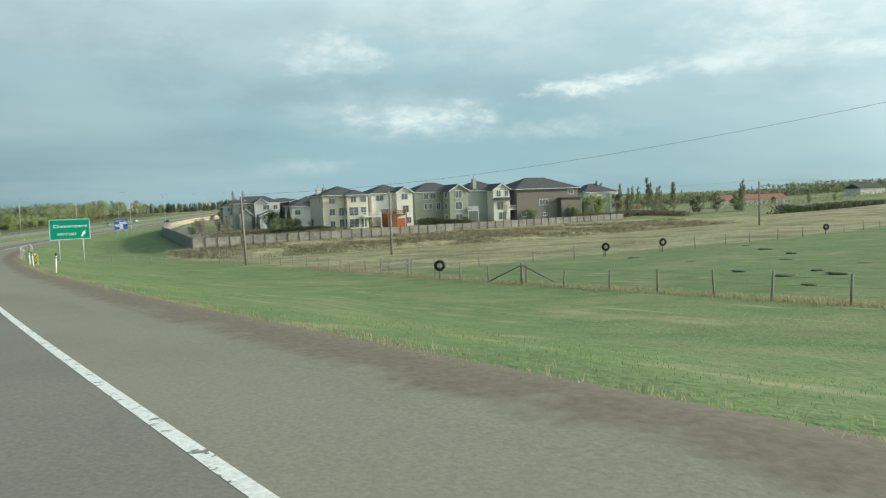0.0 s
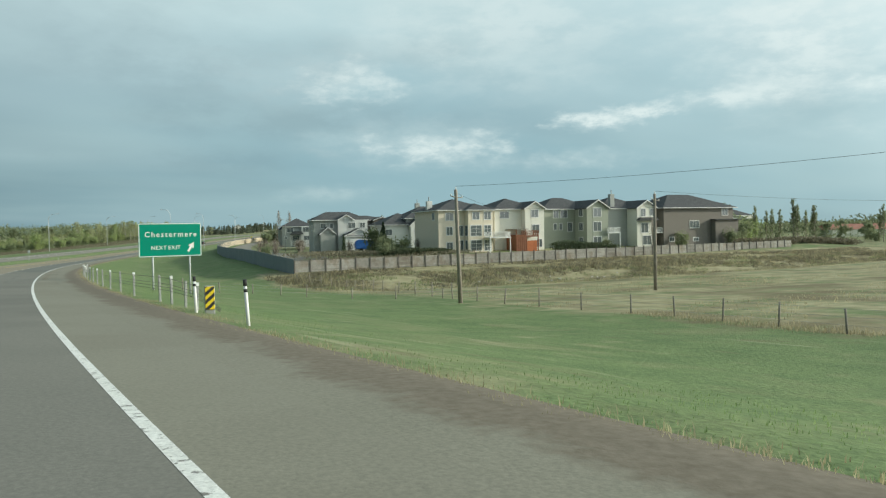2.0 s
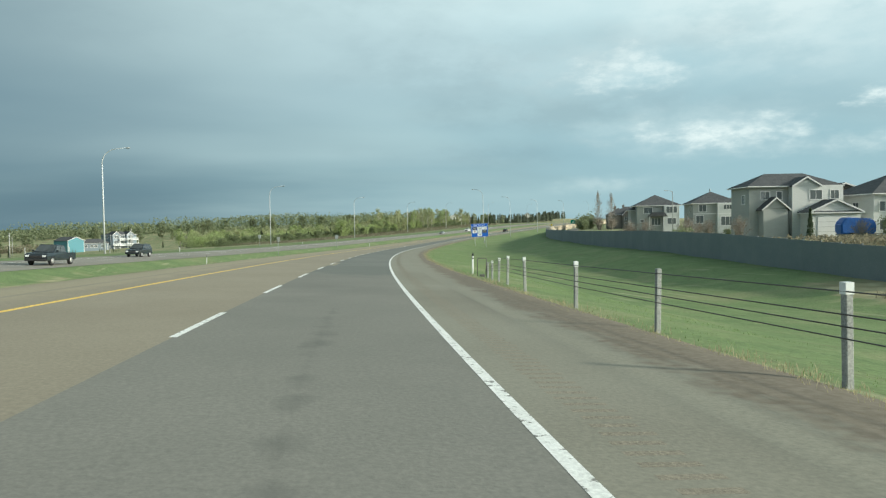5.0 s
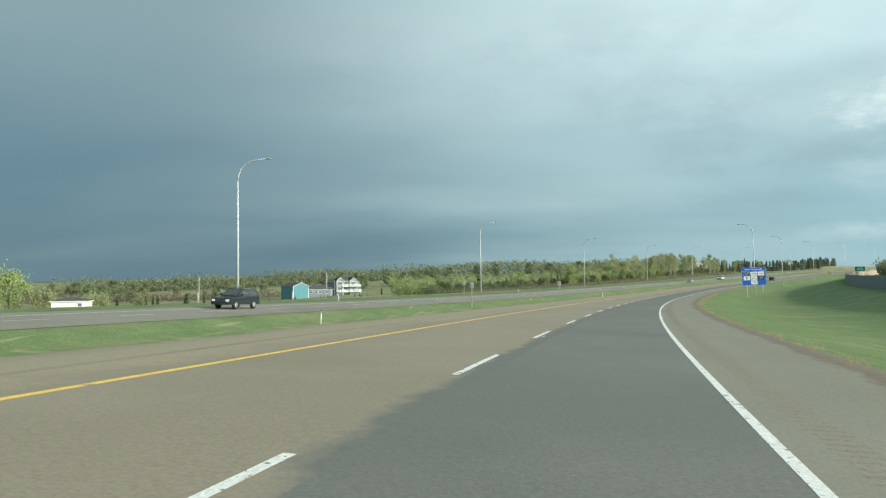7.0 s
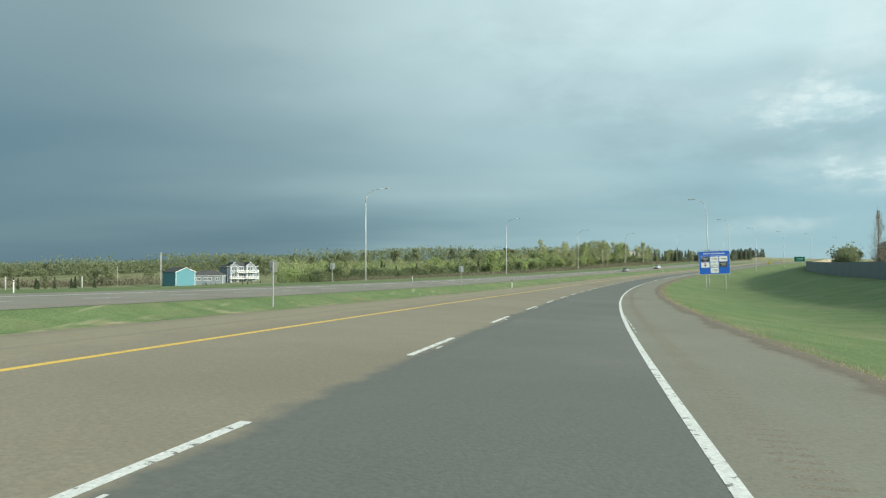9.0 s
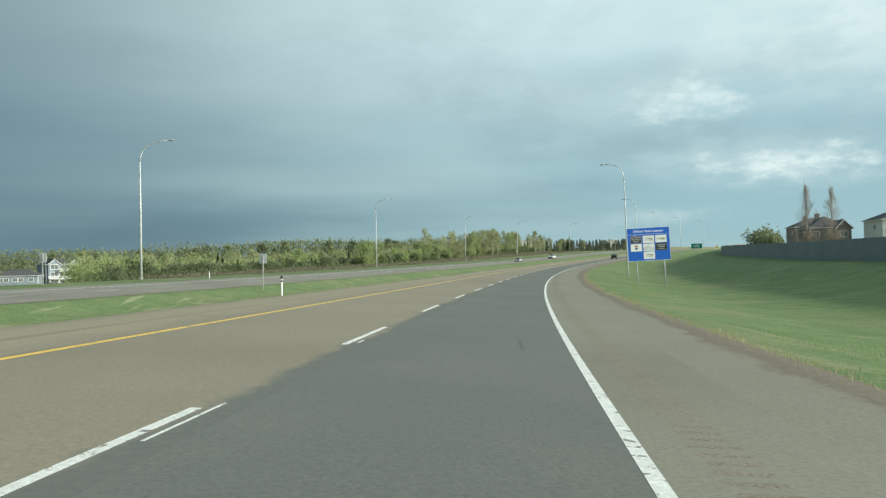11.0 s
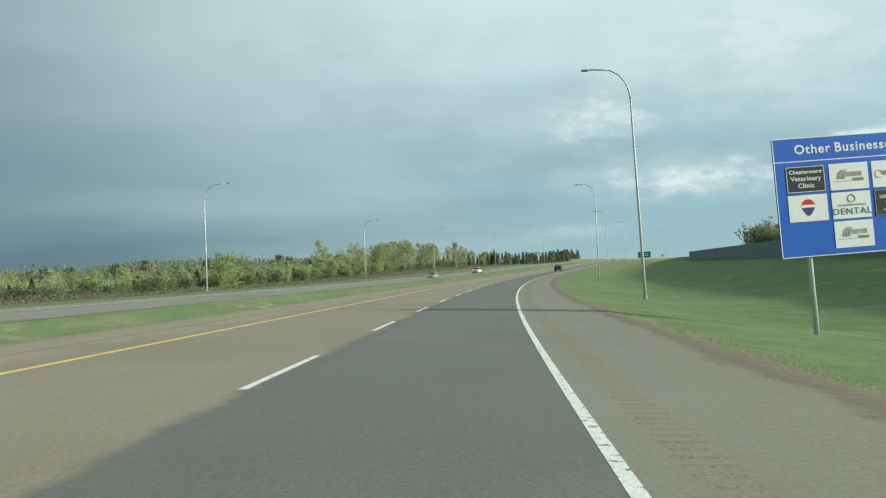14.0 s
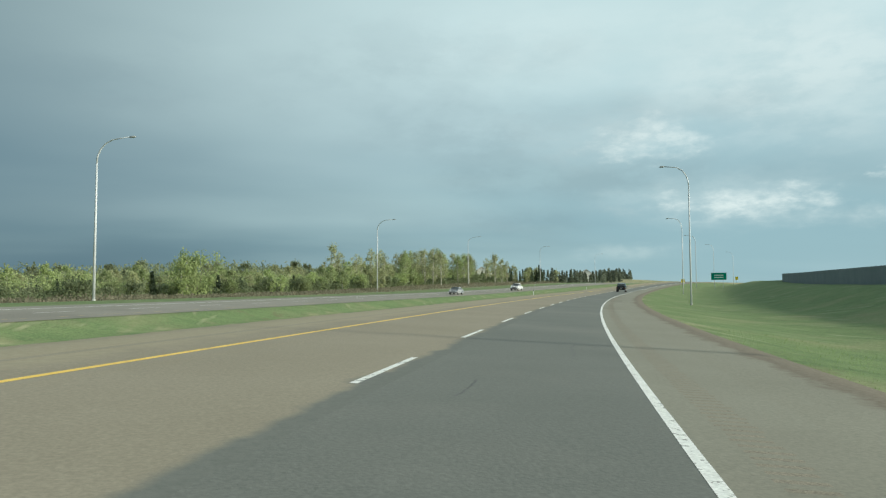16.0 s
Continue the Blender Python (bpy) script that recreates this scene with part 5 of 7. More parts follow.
def house_olive():
    h = thing("house", "olive green house with white-trimmed front gable and deck", "house", "houses behind the yard fence")
    wall_block(h, S_OLIVE, 0, 14.0, 4.6, 16, 8.1)
    wall_block(h, S_OLIVE, 8.0, 13.4, 0, 4.597, 8.1)
    hip_roof(h, 0, 14.0, 4.6, 16, 8.15, 2.6)
    gable_roof(h, S_OLIVE, 8.0, 13.4, 0, 9, 8.15, 1.6)
    for z, hh in ((1.3, 1.4), (4.2, 1.9), (7.2, 1.8)):
        window(h, "front", 10.6, z, 1.9, hh, 0.0)
        window(h, "left", 2.2, z, 1.4, hh * 0.8, 8.0)
    window(h, "front", 5.2, 7.0, 1.6, 1.5, 4.6)
    window(h, "front", 3.2, 7.0, 1.2, 1.5, 4.6)
    for u in (3.0, 4.4):
        window(h, "front", u, 4.3, 0.7, 1.3, 4.6, 1)
    window(h, "front", 6.7, 4.2, 1.1, 1.9, 4.6, 2)
    deck(h, 13.0, 16.2, -0.6, 3.4, 2.9)
    place_house(h, 107.2, 155.9, -4.4, ROW)


def house_bare():
    h = thing("house", "grey house with pale front gable behind a bare tree", "house", "houses behind the yard fence")
    wall_block(h, S_GREY, 0, 12.4, 3.6, 15, 8.0)
    wall_block(h, S_WHITE, 6.6, 11.6, 0, 3.597, 8.0)
    hip_roof(h, 0, 12.4, 3.6, 15, 8.05, 2.7)
    gable_roof(h, S_WHITE, 6.6, 11.6, 0, 8, 8.05, 1.5)
    window(h, "front", 8.2, 7.0, 1.2, 1.6, 0.0)
    window(h, "front", 10.6, 7.0, 1.0, 1.4, 0.0)
    window(h, "front", 8.6, 3.6, 1.8, 2.0, 0.0)
    window(h, "front", 9.2, 0.9, 2.2, 1.9, 0.0)
    c = bmesh.new()
    prism(c, [(6.3, 5.2), (11.9, 5.2), (11.2, 5.9), (7.0, 5.9)], -0.9, -0.005)
    part("porch_roof", c, M_ROOF, h)
    chimney(h, 3.0, 4.4, 7.0, 11.2, S_GREY)
    deck(h, 11.6, 14.2, 0.2, 3.2, 2.6)
    place_house(h, 121.2, 152.7, -4.3, ROW)


def house_brown():
    h = thing("house", "wide dark brown house with low hip roof", "house", "houses behind the yard fence")
    wall_block(h, S_BROWN, 0, 20.0, 0, 14, 8.1)
    wall_block(h, S_BROWN, 13.5, 20.3, -1.4, -0.003, 5.2)
    hip_roof(h, 0, 20.0, 0, 14, 8.15, 3.2, 0.7)
    window(h, "front", 8.6, 4.3, 2.6, 1.5, 0.0, 3)
    window(h, "front", 17.6, 7.0, 1.7, 1.3, 0.0)
    window(h, "front", 2.2, 1.0, 1.3, 0.9, 0.0)
    window(h, "front", 9.0, 0.9, 1.4, 0.7, 0.0)
    d = part("low_roof", boxed(13.2, 20.8, -1.9, 0.3, 5.2, 5.4), M_ROOF, h)
    place_house(h, 134.6, 149.6, -4.4, ROW)


def house_last():
    h = thing("house", "beige house with flat bay beyond the brown house", "house", "houses behind the yard fence")
    wall_block(h, S_PALE, 0, 14, 0, 12, 6.2)
    wall_block(h, S_WHITE, 9.5, 13.6, -1.5, -0.003, 6.0)
    hip_roof(h, 0, 14, 0, 12, 6.25, 3.0)
    storey_windows(h, "front", -1.5, (10.7, 12.5), (1.6, 4.6), 1.1, 1.3)
    storey_windows(h, "front", 0.0, (2.0, 6.0), (4.2,), 1.8, 1.3)
    place_house(h, 186, 172, -3.9, ROW)


def house_garage():
    h = thing("house", "grey two-storey house with double garage and white gables", "house", "houses behind the sound fence")
    wall_block(h, S_GREY, 0, 14.6, 2.6, 10.5, 7.3)
    wall_block(h, S_PALE, 6.4, 14.6, 1.2, 2.597, 7.3)
    hip_roof(h, 0, 14.6, 2.4, 10.5, 7.35, 2.0)
    gable_roof(h, S_PALE, 6.6, 10.6, 1.1, 7, 7.3, 1.1)
    wall_block(h, S_PALE, 7.6, 15.3, -2.6, 1.197, 3.3)
    gable_roof(h, S_PALE, 7.6, 15.3, -2.6, 1.2, 3.35, 1.6)
    hip_roof(h, 7.6, 15.3, -2.5, 1.1, 3.3, 1.0, 0.45, "garage_roof")
    wall_block(h, S_GREY, 1.5, 5.4, 0.6, 2.597, 3.9)
    gable_roof(h, S_GREY, 1.5, 5.4, 0.6, 2.6, 3.95, 1.5)
    gd = part("garage_door", boxed(8.6, 14.3, -2.68, -2.605, -0.2, 2.6), M_TRIM, h, "wide white garage door")
    for z in (0.5, 1.2, 1.9):
        part("panel_line", boxed(8.65, 14.25, -2.69, -2.682, z - 0.02, z + 0.02), M_POST, gd)
    window(h, "front", 10.2, 5.9, 1.9, 1.3, 1.2)
    window(h, "front", 13.2, 5.9, 1.3, 1.2, 1.2)
    window(h, "front", 2.6, 5.9, 1.4, 1.1, 2.6)
    window(h, "front", 4.9, 5.9, 0.8, 1.1, 2.6, 1)
    window(h, "left", 5.0, 5.4, 1.2, 1.2, 0.0)
    place_house(h, 74.4, 201.2, -4.6, -16)
    h.matrix_basis = h.matrix_basis @ Matrix.Diagonal((0.87, 0.9, 0.97, 1))


def house_pink():
    h = thing("house", "grey-beige two-storey house with white bay windows and hip roof", "house", "houses behind the sound fence")
    wall_block(h, S_GREY, 0, 10.2, 0, 10, 6.2)
    hip_roof(h, 0, 10.2, 0, 10, 6.25, 2.75)
    wall_block(h, S_PALE, 6.4, 10.0, -1.0, -0.003, 6.1)
    wall_block(h, S_GREY, -1.2, -0.003, 3.0, 9, 5.2)
    hip_roof(h, -1.2, 2.0, 3.0, 9, 5.2, 1.2, 0.35, "side_roof")
    window(h, "front", 2.7, 5.0, 2.0, 1.4, 0.0)
    window(h, "front", 8.2, 5.1, 2.5, 1.5, -1.0, 3)
    window(h, "front", 4.6, 2.2, 2.2, 1.7, 0.0, 3)
    window(h, "front", 1.2, 2.4, 0.8, 0.7, 0.0, 1)
    window(h, "front", 8.2, 2.3, 2.0, 1.4, -1.0, 2)
    part("corner_board", boxed(9.85, 10.05, -1.06, -1.003, -0.5, 6.1), M_TRIM, h)
    pr = bmesh.new()
    prism(pr, [(2.6, 3.5), (7.2, 3.5), (6.4, 4.5), (3.6, 4.5)], -1.5, -0.004)
    part("porch_roof", pr, M_ROOF, h)
    for x in (2.9, 6.2):
        part("porch_post", boxed(x - 0.08, x + 0.08, -1.4, -1.24, -0.6, 3.5), M_TRIM, h)
    place_house(h, 98.3, 277.3, -4.5, -22)


def house_pale():
    h = thing("house", "white and grey two-storey house with hip roof", "house", "houses behind the sound fence")
    wall_block(h, S_GREY, 0, 9.3, 0, 10, 5.9)
    hip_roof(h, 0, 9.3, 0, 10, 5.95, 2.6)
    wall_block(h, S_PALE, 4.9, 9.2, -1.0, -0.003, 5.8)
    window(h, "front", 2.0, 4.8, 1.5, 1.4, 0.0)
    window(h, "front", 7.0, 5.0, 1.7, 0.9, -1.0, 3)
    window(h, "front", 6.9, 2.0, 2.6, 1.8, -1.0, 3)
    window(h, "front", 1.4, 2.4, 1.5, 1.6, 0.0)
    window(h, "left", 3.0, 4.6, 1.2, 1.2, 0.0)
    part("belt", boxed(-0.03, 4.85, -0.06, -0.004, 3.5, 3.7), M_TRIM, h)
    part("bay_belt", boxed(4.85, 9.25, -1.06, -1.004, 3.5, 3.7), M_TRIM, h)
    part("corner_board", boxed(9.1, 9.28, -1.06, -1.003, -0.5, 3.5), M_TRIM, h)
    part("vent_stack", tubed([(4.6, 5.0, 8.2), (4.6, 5.0, 9.2)], 0.12, 8), M_POST, h)
    place_house(h, 98.0, 252.6, -4.4, -22)


def house_dark_roof(x, y, z, ang, wmat, label, w=14, d=11, eaves=5.6, rise=3.4, flue=True):
    h = thing("house", label, "house", "houses behind the sound fence")
    wall_block(h, wmat, 0, w, 0, d, eaves)
    hip_roof(h, 0, w, 0, d, eaves + 0.05, rise)
    x0, x1 = w * 0.6, w * 0.97
    wall_block(h, wmat, x0, x1, -1.6, -0.003, eaves - 0.2)
    gable_roof(h, wmat, x0, x1, -1.6, d * 0.45, eaves - 0.1, rise * 0.62)
    for zz in (eaves - 1.8, eaves - 4.4):
        window(h, "front", (x0 + x1) / 2, zz, 1.8, 1.3, -1.6)
        window(h, "front", w * 0.14, zz, 1.5, 1.3, 0.0)
    window(h, "left", d * 0.4, eaves - 1.8, 1.3, 1.2, 0.0)
    if flue:
        chimney(h, w * 0.36, d * 0.55, eaves + 0.6, eaves + rise + 0.9, wmat)
    place_house(h, x, y, z, ang)


house_cream()
house_white()
house_olive()
house_bare()
house_brown()
house_last()
house_garage()
house_pink()
house_pale()
house_dark_roof(170.8, 403.3, -4.2, -20, S_PALE, "pale house with a long brown hip roof above the fence", 15, 12, 6.7, 2.9)
house_dark_roof(189.0, 462.0, -3.2, -20, S_BROWN, "brown house with a wide hip roof far behind the fence", 13, 11, 6.2, 3.0)
house_dark_roof(164.0, 421.0, -4.4, -20, S_BROWN, "brown house with a long hip roof behind bare poplars", 10, 11, 5.6, 3.2, True)
house_dark_roof(89.0, 214, -4.4, -14, S_BROWN, "brown house with low roof behind the garage house", 12, 10, 7.0, 1.2, False)
house_dark_roof(89.5, 196, -4.5, -14, S_PALE, "pale house with a wide white gable behind the spruce", 11, 11, 5.6, 2.9, False)
house_dark_roof(95.5, 195, -4.4, -14, S_GREY, "grey house with chimney behind the cream house", 14, 11, 7.0, 3.0)


def left_houses():
    h = thing("house", "blue-grey three-storey house with white balconies and twin gables", "house")
    wall_block(h, S_SLATE, 0, 15, 0, 12, 8.6, -2.5)
    hip_roof(h, 0, 15, 0, 12, 8.65, 1.9)
    for x in (0.6, 8.6):
        wall_block(h, S_SLATE, x, x + 4.4, -1.4, -0.003, 8.6, -2.5)
        gable_roof(h, S_SLATE, x, x + 4.4, -1.4, 5, 8.6, 1.9)
        for zz in (1.2, 4.4, 7.4):
            window(h, "front", x + 2.2, zz, 2.6, 1.8, -1.4)
    for zz in (1.4, 4.4, 7.4):
        window(h, "front", 6.8, zz, 2.2, 1.8, 0.0)
        window(h, "left", 4.0, zz, 1.4, 1.4, 0.0)
    deck(h, 0.4, 14.6, -3.8, -1.42, 2.8)
    deck(h, 4.0, 14.6, -3.4, -1.42, 5.8)
    part("corner_board", boxed(-0.05, 0.2, -0.06, -0.004, -2, 8.5), M_TRIM, h)
    h.matrix_basis = Matrix.Translation((-74.0, 558.5, -13.3)) @ Matrix.Rotation(radians(34), 4, "Z")
    b = thing("barn", "teal metal barn with a low gable roof", "barn")
    wall_block(b, S_TEAL, 0, 10.8, 0, 13.2, 5.2, -2.5)
    gable_roof(b, S_TEAL, 0, 10.8, 0, 13.2, 5.2, 1.9)
    part("door", boxed(3.4, 7.4, -0.08, -0.004, -0.2, 3.6), S_TEAL, b)
    for x in (0, 10.7):
        part("corner_board", boxed(x - 0.1, x + 0.15, -0.07, -0.004, -1.0, 5.1), M_TRIM, b)
    b.matrix_basis = Matrix.Translation((-90, 532, -12.4)) @ Matrix.Rotation(radians(48), 4, "Z") @ Matrix.Diagonal((0.88, 0.88, 1, 1))
    g = thing("house", "long blue-grey bungalow beside the teal barn", "house")
    wall_block(g, S_SLATE, 0, 15, 0, 9, 3.6, -2.5)
    hip_roof(g, 0, 15, 0, 9, 3.65, 2.4)
    storey_windows(g, "front", 0.0, (2.0, 4.0, 7.0, 9.0, 12.5), (2.0,), 1.5, 1.3)
    part("corner_board", boxed(14.8, 15.05, -0.06, -0.004, -2, 3.5), M_TRIM, g)
    g.matrix_basis = Matrix.Translation((-89.0, 549, -12.6)) @ Matrix.Rotation(radians(6), 4, "Z")
    s = thing("shed", "long white shed with a dark low roof", "shed")
    wall_block(s, M_TRIM, 0, 5.4, 0, 3.4, 1.7)
    hip_roof(s, 0, 5.4, 0, 3.4, 1.7, 0.5, 0.15)
    window(s, "front", 4.4, 1.0, 0.6, 0.5, 0.0, 1)
    p = on_ground(250, -96)
    s.matrix_basis = Matrix.Translation((-59.5, 272.5, p.z)) @ Matrix.Rotation(radians(14), 4, "Z")
    for x, y, lab, wm in ((175, 755, "white", S_WHITE), (196, 790, "dark brown", S_BROWN), (290, 872, "white", S_WHITE)):
        k = thing("house", "distant %s house with a dark roof among pines" % lab, "house")
        wall_block(k, wm, 0, 11, 0, 9, 6.0)
        gable_roof(k, wm, 0, 11, 0, 9, 6.0, 3.4)
        storey_windows(k, "front", 0.0, (2.5, 8.0), (1.6, 4.4), 1.5, 1.4)
        k.matrix_basis = Matrix.Translation((x, y, ground_z(x, y))) @ Matrix.Rotation(radians(-18), 4, "Z")
    for x, y, ang, w, d, hh, wm, lab in ((318, 205, -30, 34, 12, 3.6, S_WHITE, "long pale farm building with a red roof"), (395, 175, -20, 16, 10, 3.5, S_WHITE, "white farm shed far across the field"), (470, 120, -10, 18, 10, 4.0, S_BROWN, "dark farm building far across the field"), (262, 222, -30, 12, 8, 3.0, S_WHITE, "white farm shed beside the red-roofed building")):
        k = thing("farm_building", lab, "farm building")
        wall_block(k, wm, 0, w, 0, d, hh)
        bm = bmesh.new()
        prism(bm, [(-0.4, hh), (d + 0.4, hh), (d / 2, hh + 2.4)], -0.4, w + 0.4)
        r = part("roof", bm, M_REDROOF if "red" in lab else M_ROOF, k)
        r.matrix_basis = Matrix.Rotation(radians(-90), 4, "Z") @ Matrix.Diagonal((-1, 1, 1, 1))
        k.matrix_basis = Matrix.Translation((x, y, ground_z(x, y))) @ Matrix.Rotation(radians(ang), 4, "Z")


left_houses()



# ---- trees ----
def leaf_mat(name, c1, c2):
    """Leaves differ one from another."""
    m = bpy.data.materials.new(name)
    m.use_nodes = True
    nt = m.node_tree
    b = nt.nodes["Principled BSDF"]
    g = nt.nodes.new("ShaderNodeNewGeometry")
    oi = nt.nodes.new("ShaderNodeObjectInfo")
    x = nt.nodes.new("ShaderNodeMix")
    x.data_type = "RGBA"
    x.inputs["A"].default_value, x.inputs["B"].default_value = (*c1, 1), (*c2, 1)
    link(nt, g.outputs["Random Per Island"], x.inputs["Factor"])
    h = nt.nodes.new("ShaderNodeHueSaturation")
    r = nt.nodes.new("ShaderNodeMapRange")
    r.inputs["To Min"].default_value, r.inputs["To Max"].default_value = 0.8, 1.2
    link(nt, oi.outputs["Random"], r.inputs["Value"])
    link(nt, r.outputs[0], h.inputs["Value"])
    link(nt, x.outputs["Result"], h.inputs["Color"])
    link(nt, h.outputs[0], b.inputs["Base Color"])
    b.inputs["Roughness"].default_value = 0.7
    b.inputs["Specular IOR Level"].default_value = 0.2
    t = nt.nodes.new("ShaderNodeBsdfTranslucent")
    link(nt, h.outputs[0], t.inputs["Color"])
    ms = nt.nodes.new("ShaderNodeMixShader")
    ms.inputs[0].default_value = 0.5
    out = nt.nodes["Material Output"]
    link(nt, b.outputs[0], ms.inputs[1])
    link(nt, t.outputs[0], ms.inputs[2])
    link(nt, ms.outputs[0], out.inputs["Surface"])
    return m


L_SPRING = leaf_mat("spring_leaves", (0.30, 0.37, 0.16), (0.41, 0.475, 0.215))
L_OLIVE = leaf_mat("olive_leaves", (0.25, 0.3, 0.145), (0.36, 0.41, 0.2))
L_PALE = leaf_mat("budding_twigs", (0.32, 0.345, 0.185), (0.43, 0.45, 0.255))
L_BROWN = leaf_mat("bare_twigs", (0.16, 0.125, 0.09), (0.25, 0.20, 0.15))
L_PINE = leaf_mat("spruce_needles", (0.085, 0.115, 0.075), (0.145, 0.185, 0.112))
# the spruce needles again, paled and greyed to stand for distance haze
L_HAZED_PINE = leaf_mat("far_pine_needles", (0.125, 0.15, 0.11), (0.195, 0.22, 0.16))
# haze put into the leaf colour for far trees; dull shrubs share it
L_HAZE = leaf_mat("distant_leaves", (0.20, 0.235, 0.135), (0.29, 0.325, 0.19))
L_STRAW = leaf_mat("dry_grass_blades", (0.29, 0.262, 0.155), (0.46, 0.42, 0.27))
L_GRASS = leaf_mat("grass_blades", (0.185, 0.26, 0.105), (0.27, 0.35, 0.155))
L_DARK = leaf_mat("dark_thicket", (0.075, 0.1, 0.062), (0.14, 0.165, 0.095))
L_BRUSH = leaf_mat("brown_brush", (0.165, 0.15, 0.105), (0.27, 0.25, 0.175))
L_MID = leaf_mat("dull_leaves", (0.13, 0.165, 0.09), (0.21, 0.245, 0.13))
M_BARK_PALE = surface("pale_poplar_bark", (0.34, 0.33, 0.27), (0.46, 0.45, 0.38), 3, 0.85, 0.3)
M_BARK = surface("grey_bark", (0.12, 0.10, 0.08), (0.2, 0.17, 0.13), 3, 0.9, 0.4)
M_TWIG = surface("bare_twig_bark", (0.29, 0.26, 0.22), (0.39, 0.355, 0.31), 3, 0.9, 0.2)
rng_np = np.random.default_rng(7)


def leaf_cloud(centres, sizes, stretch=1.0):
    """Small loose quads, turned every way, at the centres. Returns verts and faces."""
    n = len(centres)
    a = rng_np.normal(size=(n, 3))
    a /= np.linalg.norm(a, axis=1)[:, None]
    b = np.cross(a, rng_np.normal(size=(n, 3)))
    b /= np.linalg.norm(b, axis=1)[:, None]
    a[:, 2] *= stretch
    s = sizes[:, None]
    v = np.stack([centres - a * s - b * s * 0.6, centres + a * s - b * s * 0.6, centres + a * s + b * s * 0.6, centres - a * s + b * s * 0.6], 1).reshape(-1, 3)
    return v, np.arange(4 * n).reshape(n, 4)


def quads_mesh(name, v, f, material):
    me = bpy.data.meshes.new(name)
    me.from_pydata(v.tolist(), [], f.tolist())
    me.materials.append(material)
    return me


def broad_tree(height, width, leaves, leaf, leaf_material, bark, low=0.2, clumps=26, stems=1, lean=0.06, thin=1.0):
    """A trunk with limbs; the crown is many leaf quads round the limbs' ends. Returns two meshes."""
    bm = bmesh.new()
    tips = []
    for st in range(stems):
        x0, y0 = (random.uniform(-0.12, 0.12) * width if stems > 1 else 0 for _ in range(2))
        hx, hy = random.gauss(0, lean) * height, random.gauss(0, lean) * height
        pts = [(x0 + hx * t, y0 + hy * t, height * t * 0.93 - 0.3) for t in (0, 0.25, 0.5, 0.75, 1)]
        r = height * 0.014 * thin
        tube(bm, pts, [r, r * 0.85, r * 0.65, r * 0.4, r * 0.12], 6)
        for k in range(clumps // stems):
            t = random.uniform(low, 0.97)
            a = random.uniform(0, 6.283)
            shape = math.sin(min(1.0, (t - low * 0.6) / (1 - low * 0.6)) * math.pi) ** 0.6
            rr = width * 0.5 * shape * random.uniform(0.35, 1.0)
            base = Vector((x0 + hx * t, y0 + hy * t, height * t * 0.9))
            tip = base + Vector((math.cos(a) * rr, math.sin(a) * rr, rr * random.uniform(0.3, 0.9)))
            tube(bm, [base, base.lerp(tip, 0.5) + Vector((0, 0, rr * 0.06)), tip], [r * 0.35, r * 0.22, r * 0.07], 4, False)
            tips.append((tip, max(0.25, 0.13 * width * random.uniform(0.7, 1.5))))
        tips.append((Vector(pts[-1]), 0.1 * width))
    tm = bpy.data.meshes.new("trunk")
    bm.to_mesh(tm)
    bm.free()
    tm.materials.append(bark)
    per = max(4, leaves // len(tips))
    cs = []
    for tip, rad in tips:
        p = rng_np.normal(size=(per, 3)) * rad * 0.62
        p[:, 2] *= 1.15
        cs.append(p + np.array(tip))
    c = np.concatenate(cs)
    c = c[c[:, 2] > 0.15]
    v, f = leaf_cloud(c, rng_np.uniform(0.5, 1.2, len(c)) * leaf, 1.2)
    return tm, quads_mesh("crown", v, f, leaf_material)


def spruce(height, width, leaves, leaf):
    bm = bmesh.new()
    tube(bm, [(0, 0, -0.3), (0, 0, height * 0.5), (0, 0, height)], [height * 0.014, height * 0.009, 0.01], 6)
    tm = bpy.data.meshes.new("trunk")
    bm.to_mesh(tm)
    bm.free()
    tm.materials.append(M_BARK)
    t = rng_np.uniform(0.04, 1, leaves) ** 0.8
    tier = np.abs(((t * height / 0.55) % 1) - 0.3)
    rad = (1 - t) ** 0.9 * width * 0.5 * (1.0 - 0.45 * tier) * np.sqrt(rng_np.uniform(0.1, 1, leaves)) * rng_np.uniform(0.75, 1.15, leaves)
    a = rng_np.uniform(0, 6.283, leaves)
    c = np.stack([np.cos(a) * rad, np.sin(a) * rad, t * height - rad * 0.25], 1)
    v, f = leaf_cloud(c, rng_np.uniform(0.5, 1.2, leaves) * leaf, 0.5)
    return tm, quads_mesh("crown", v, f, L_PINE)


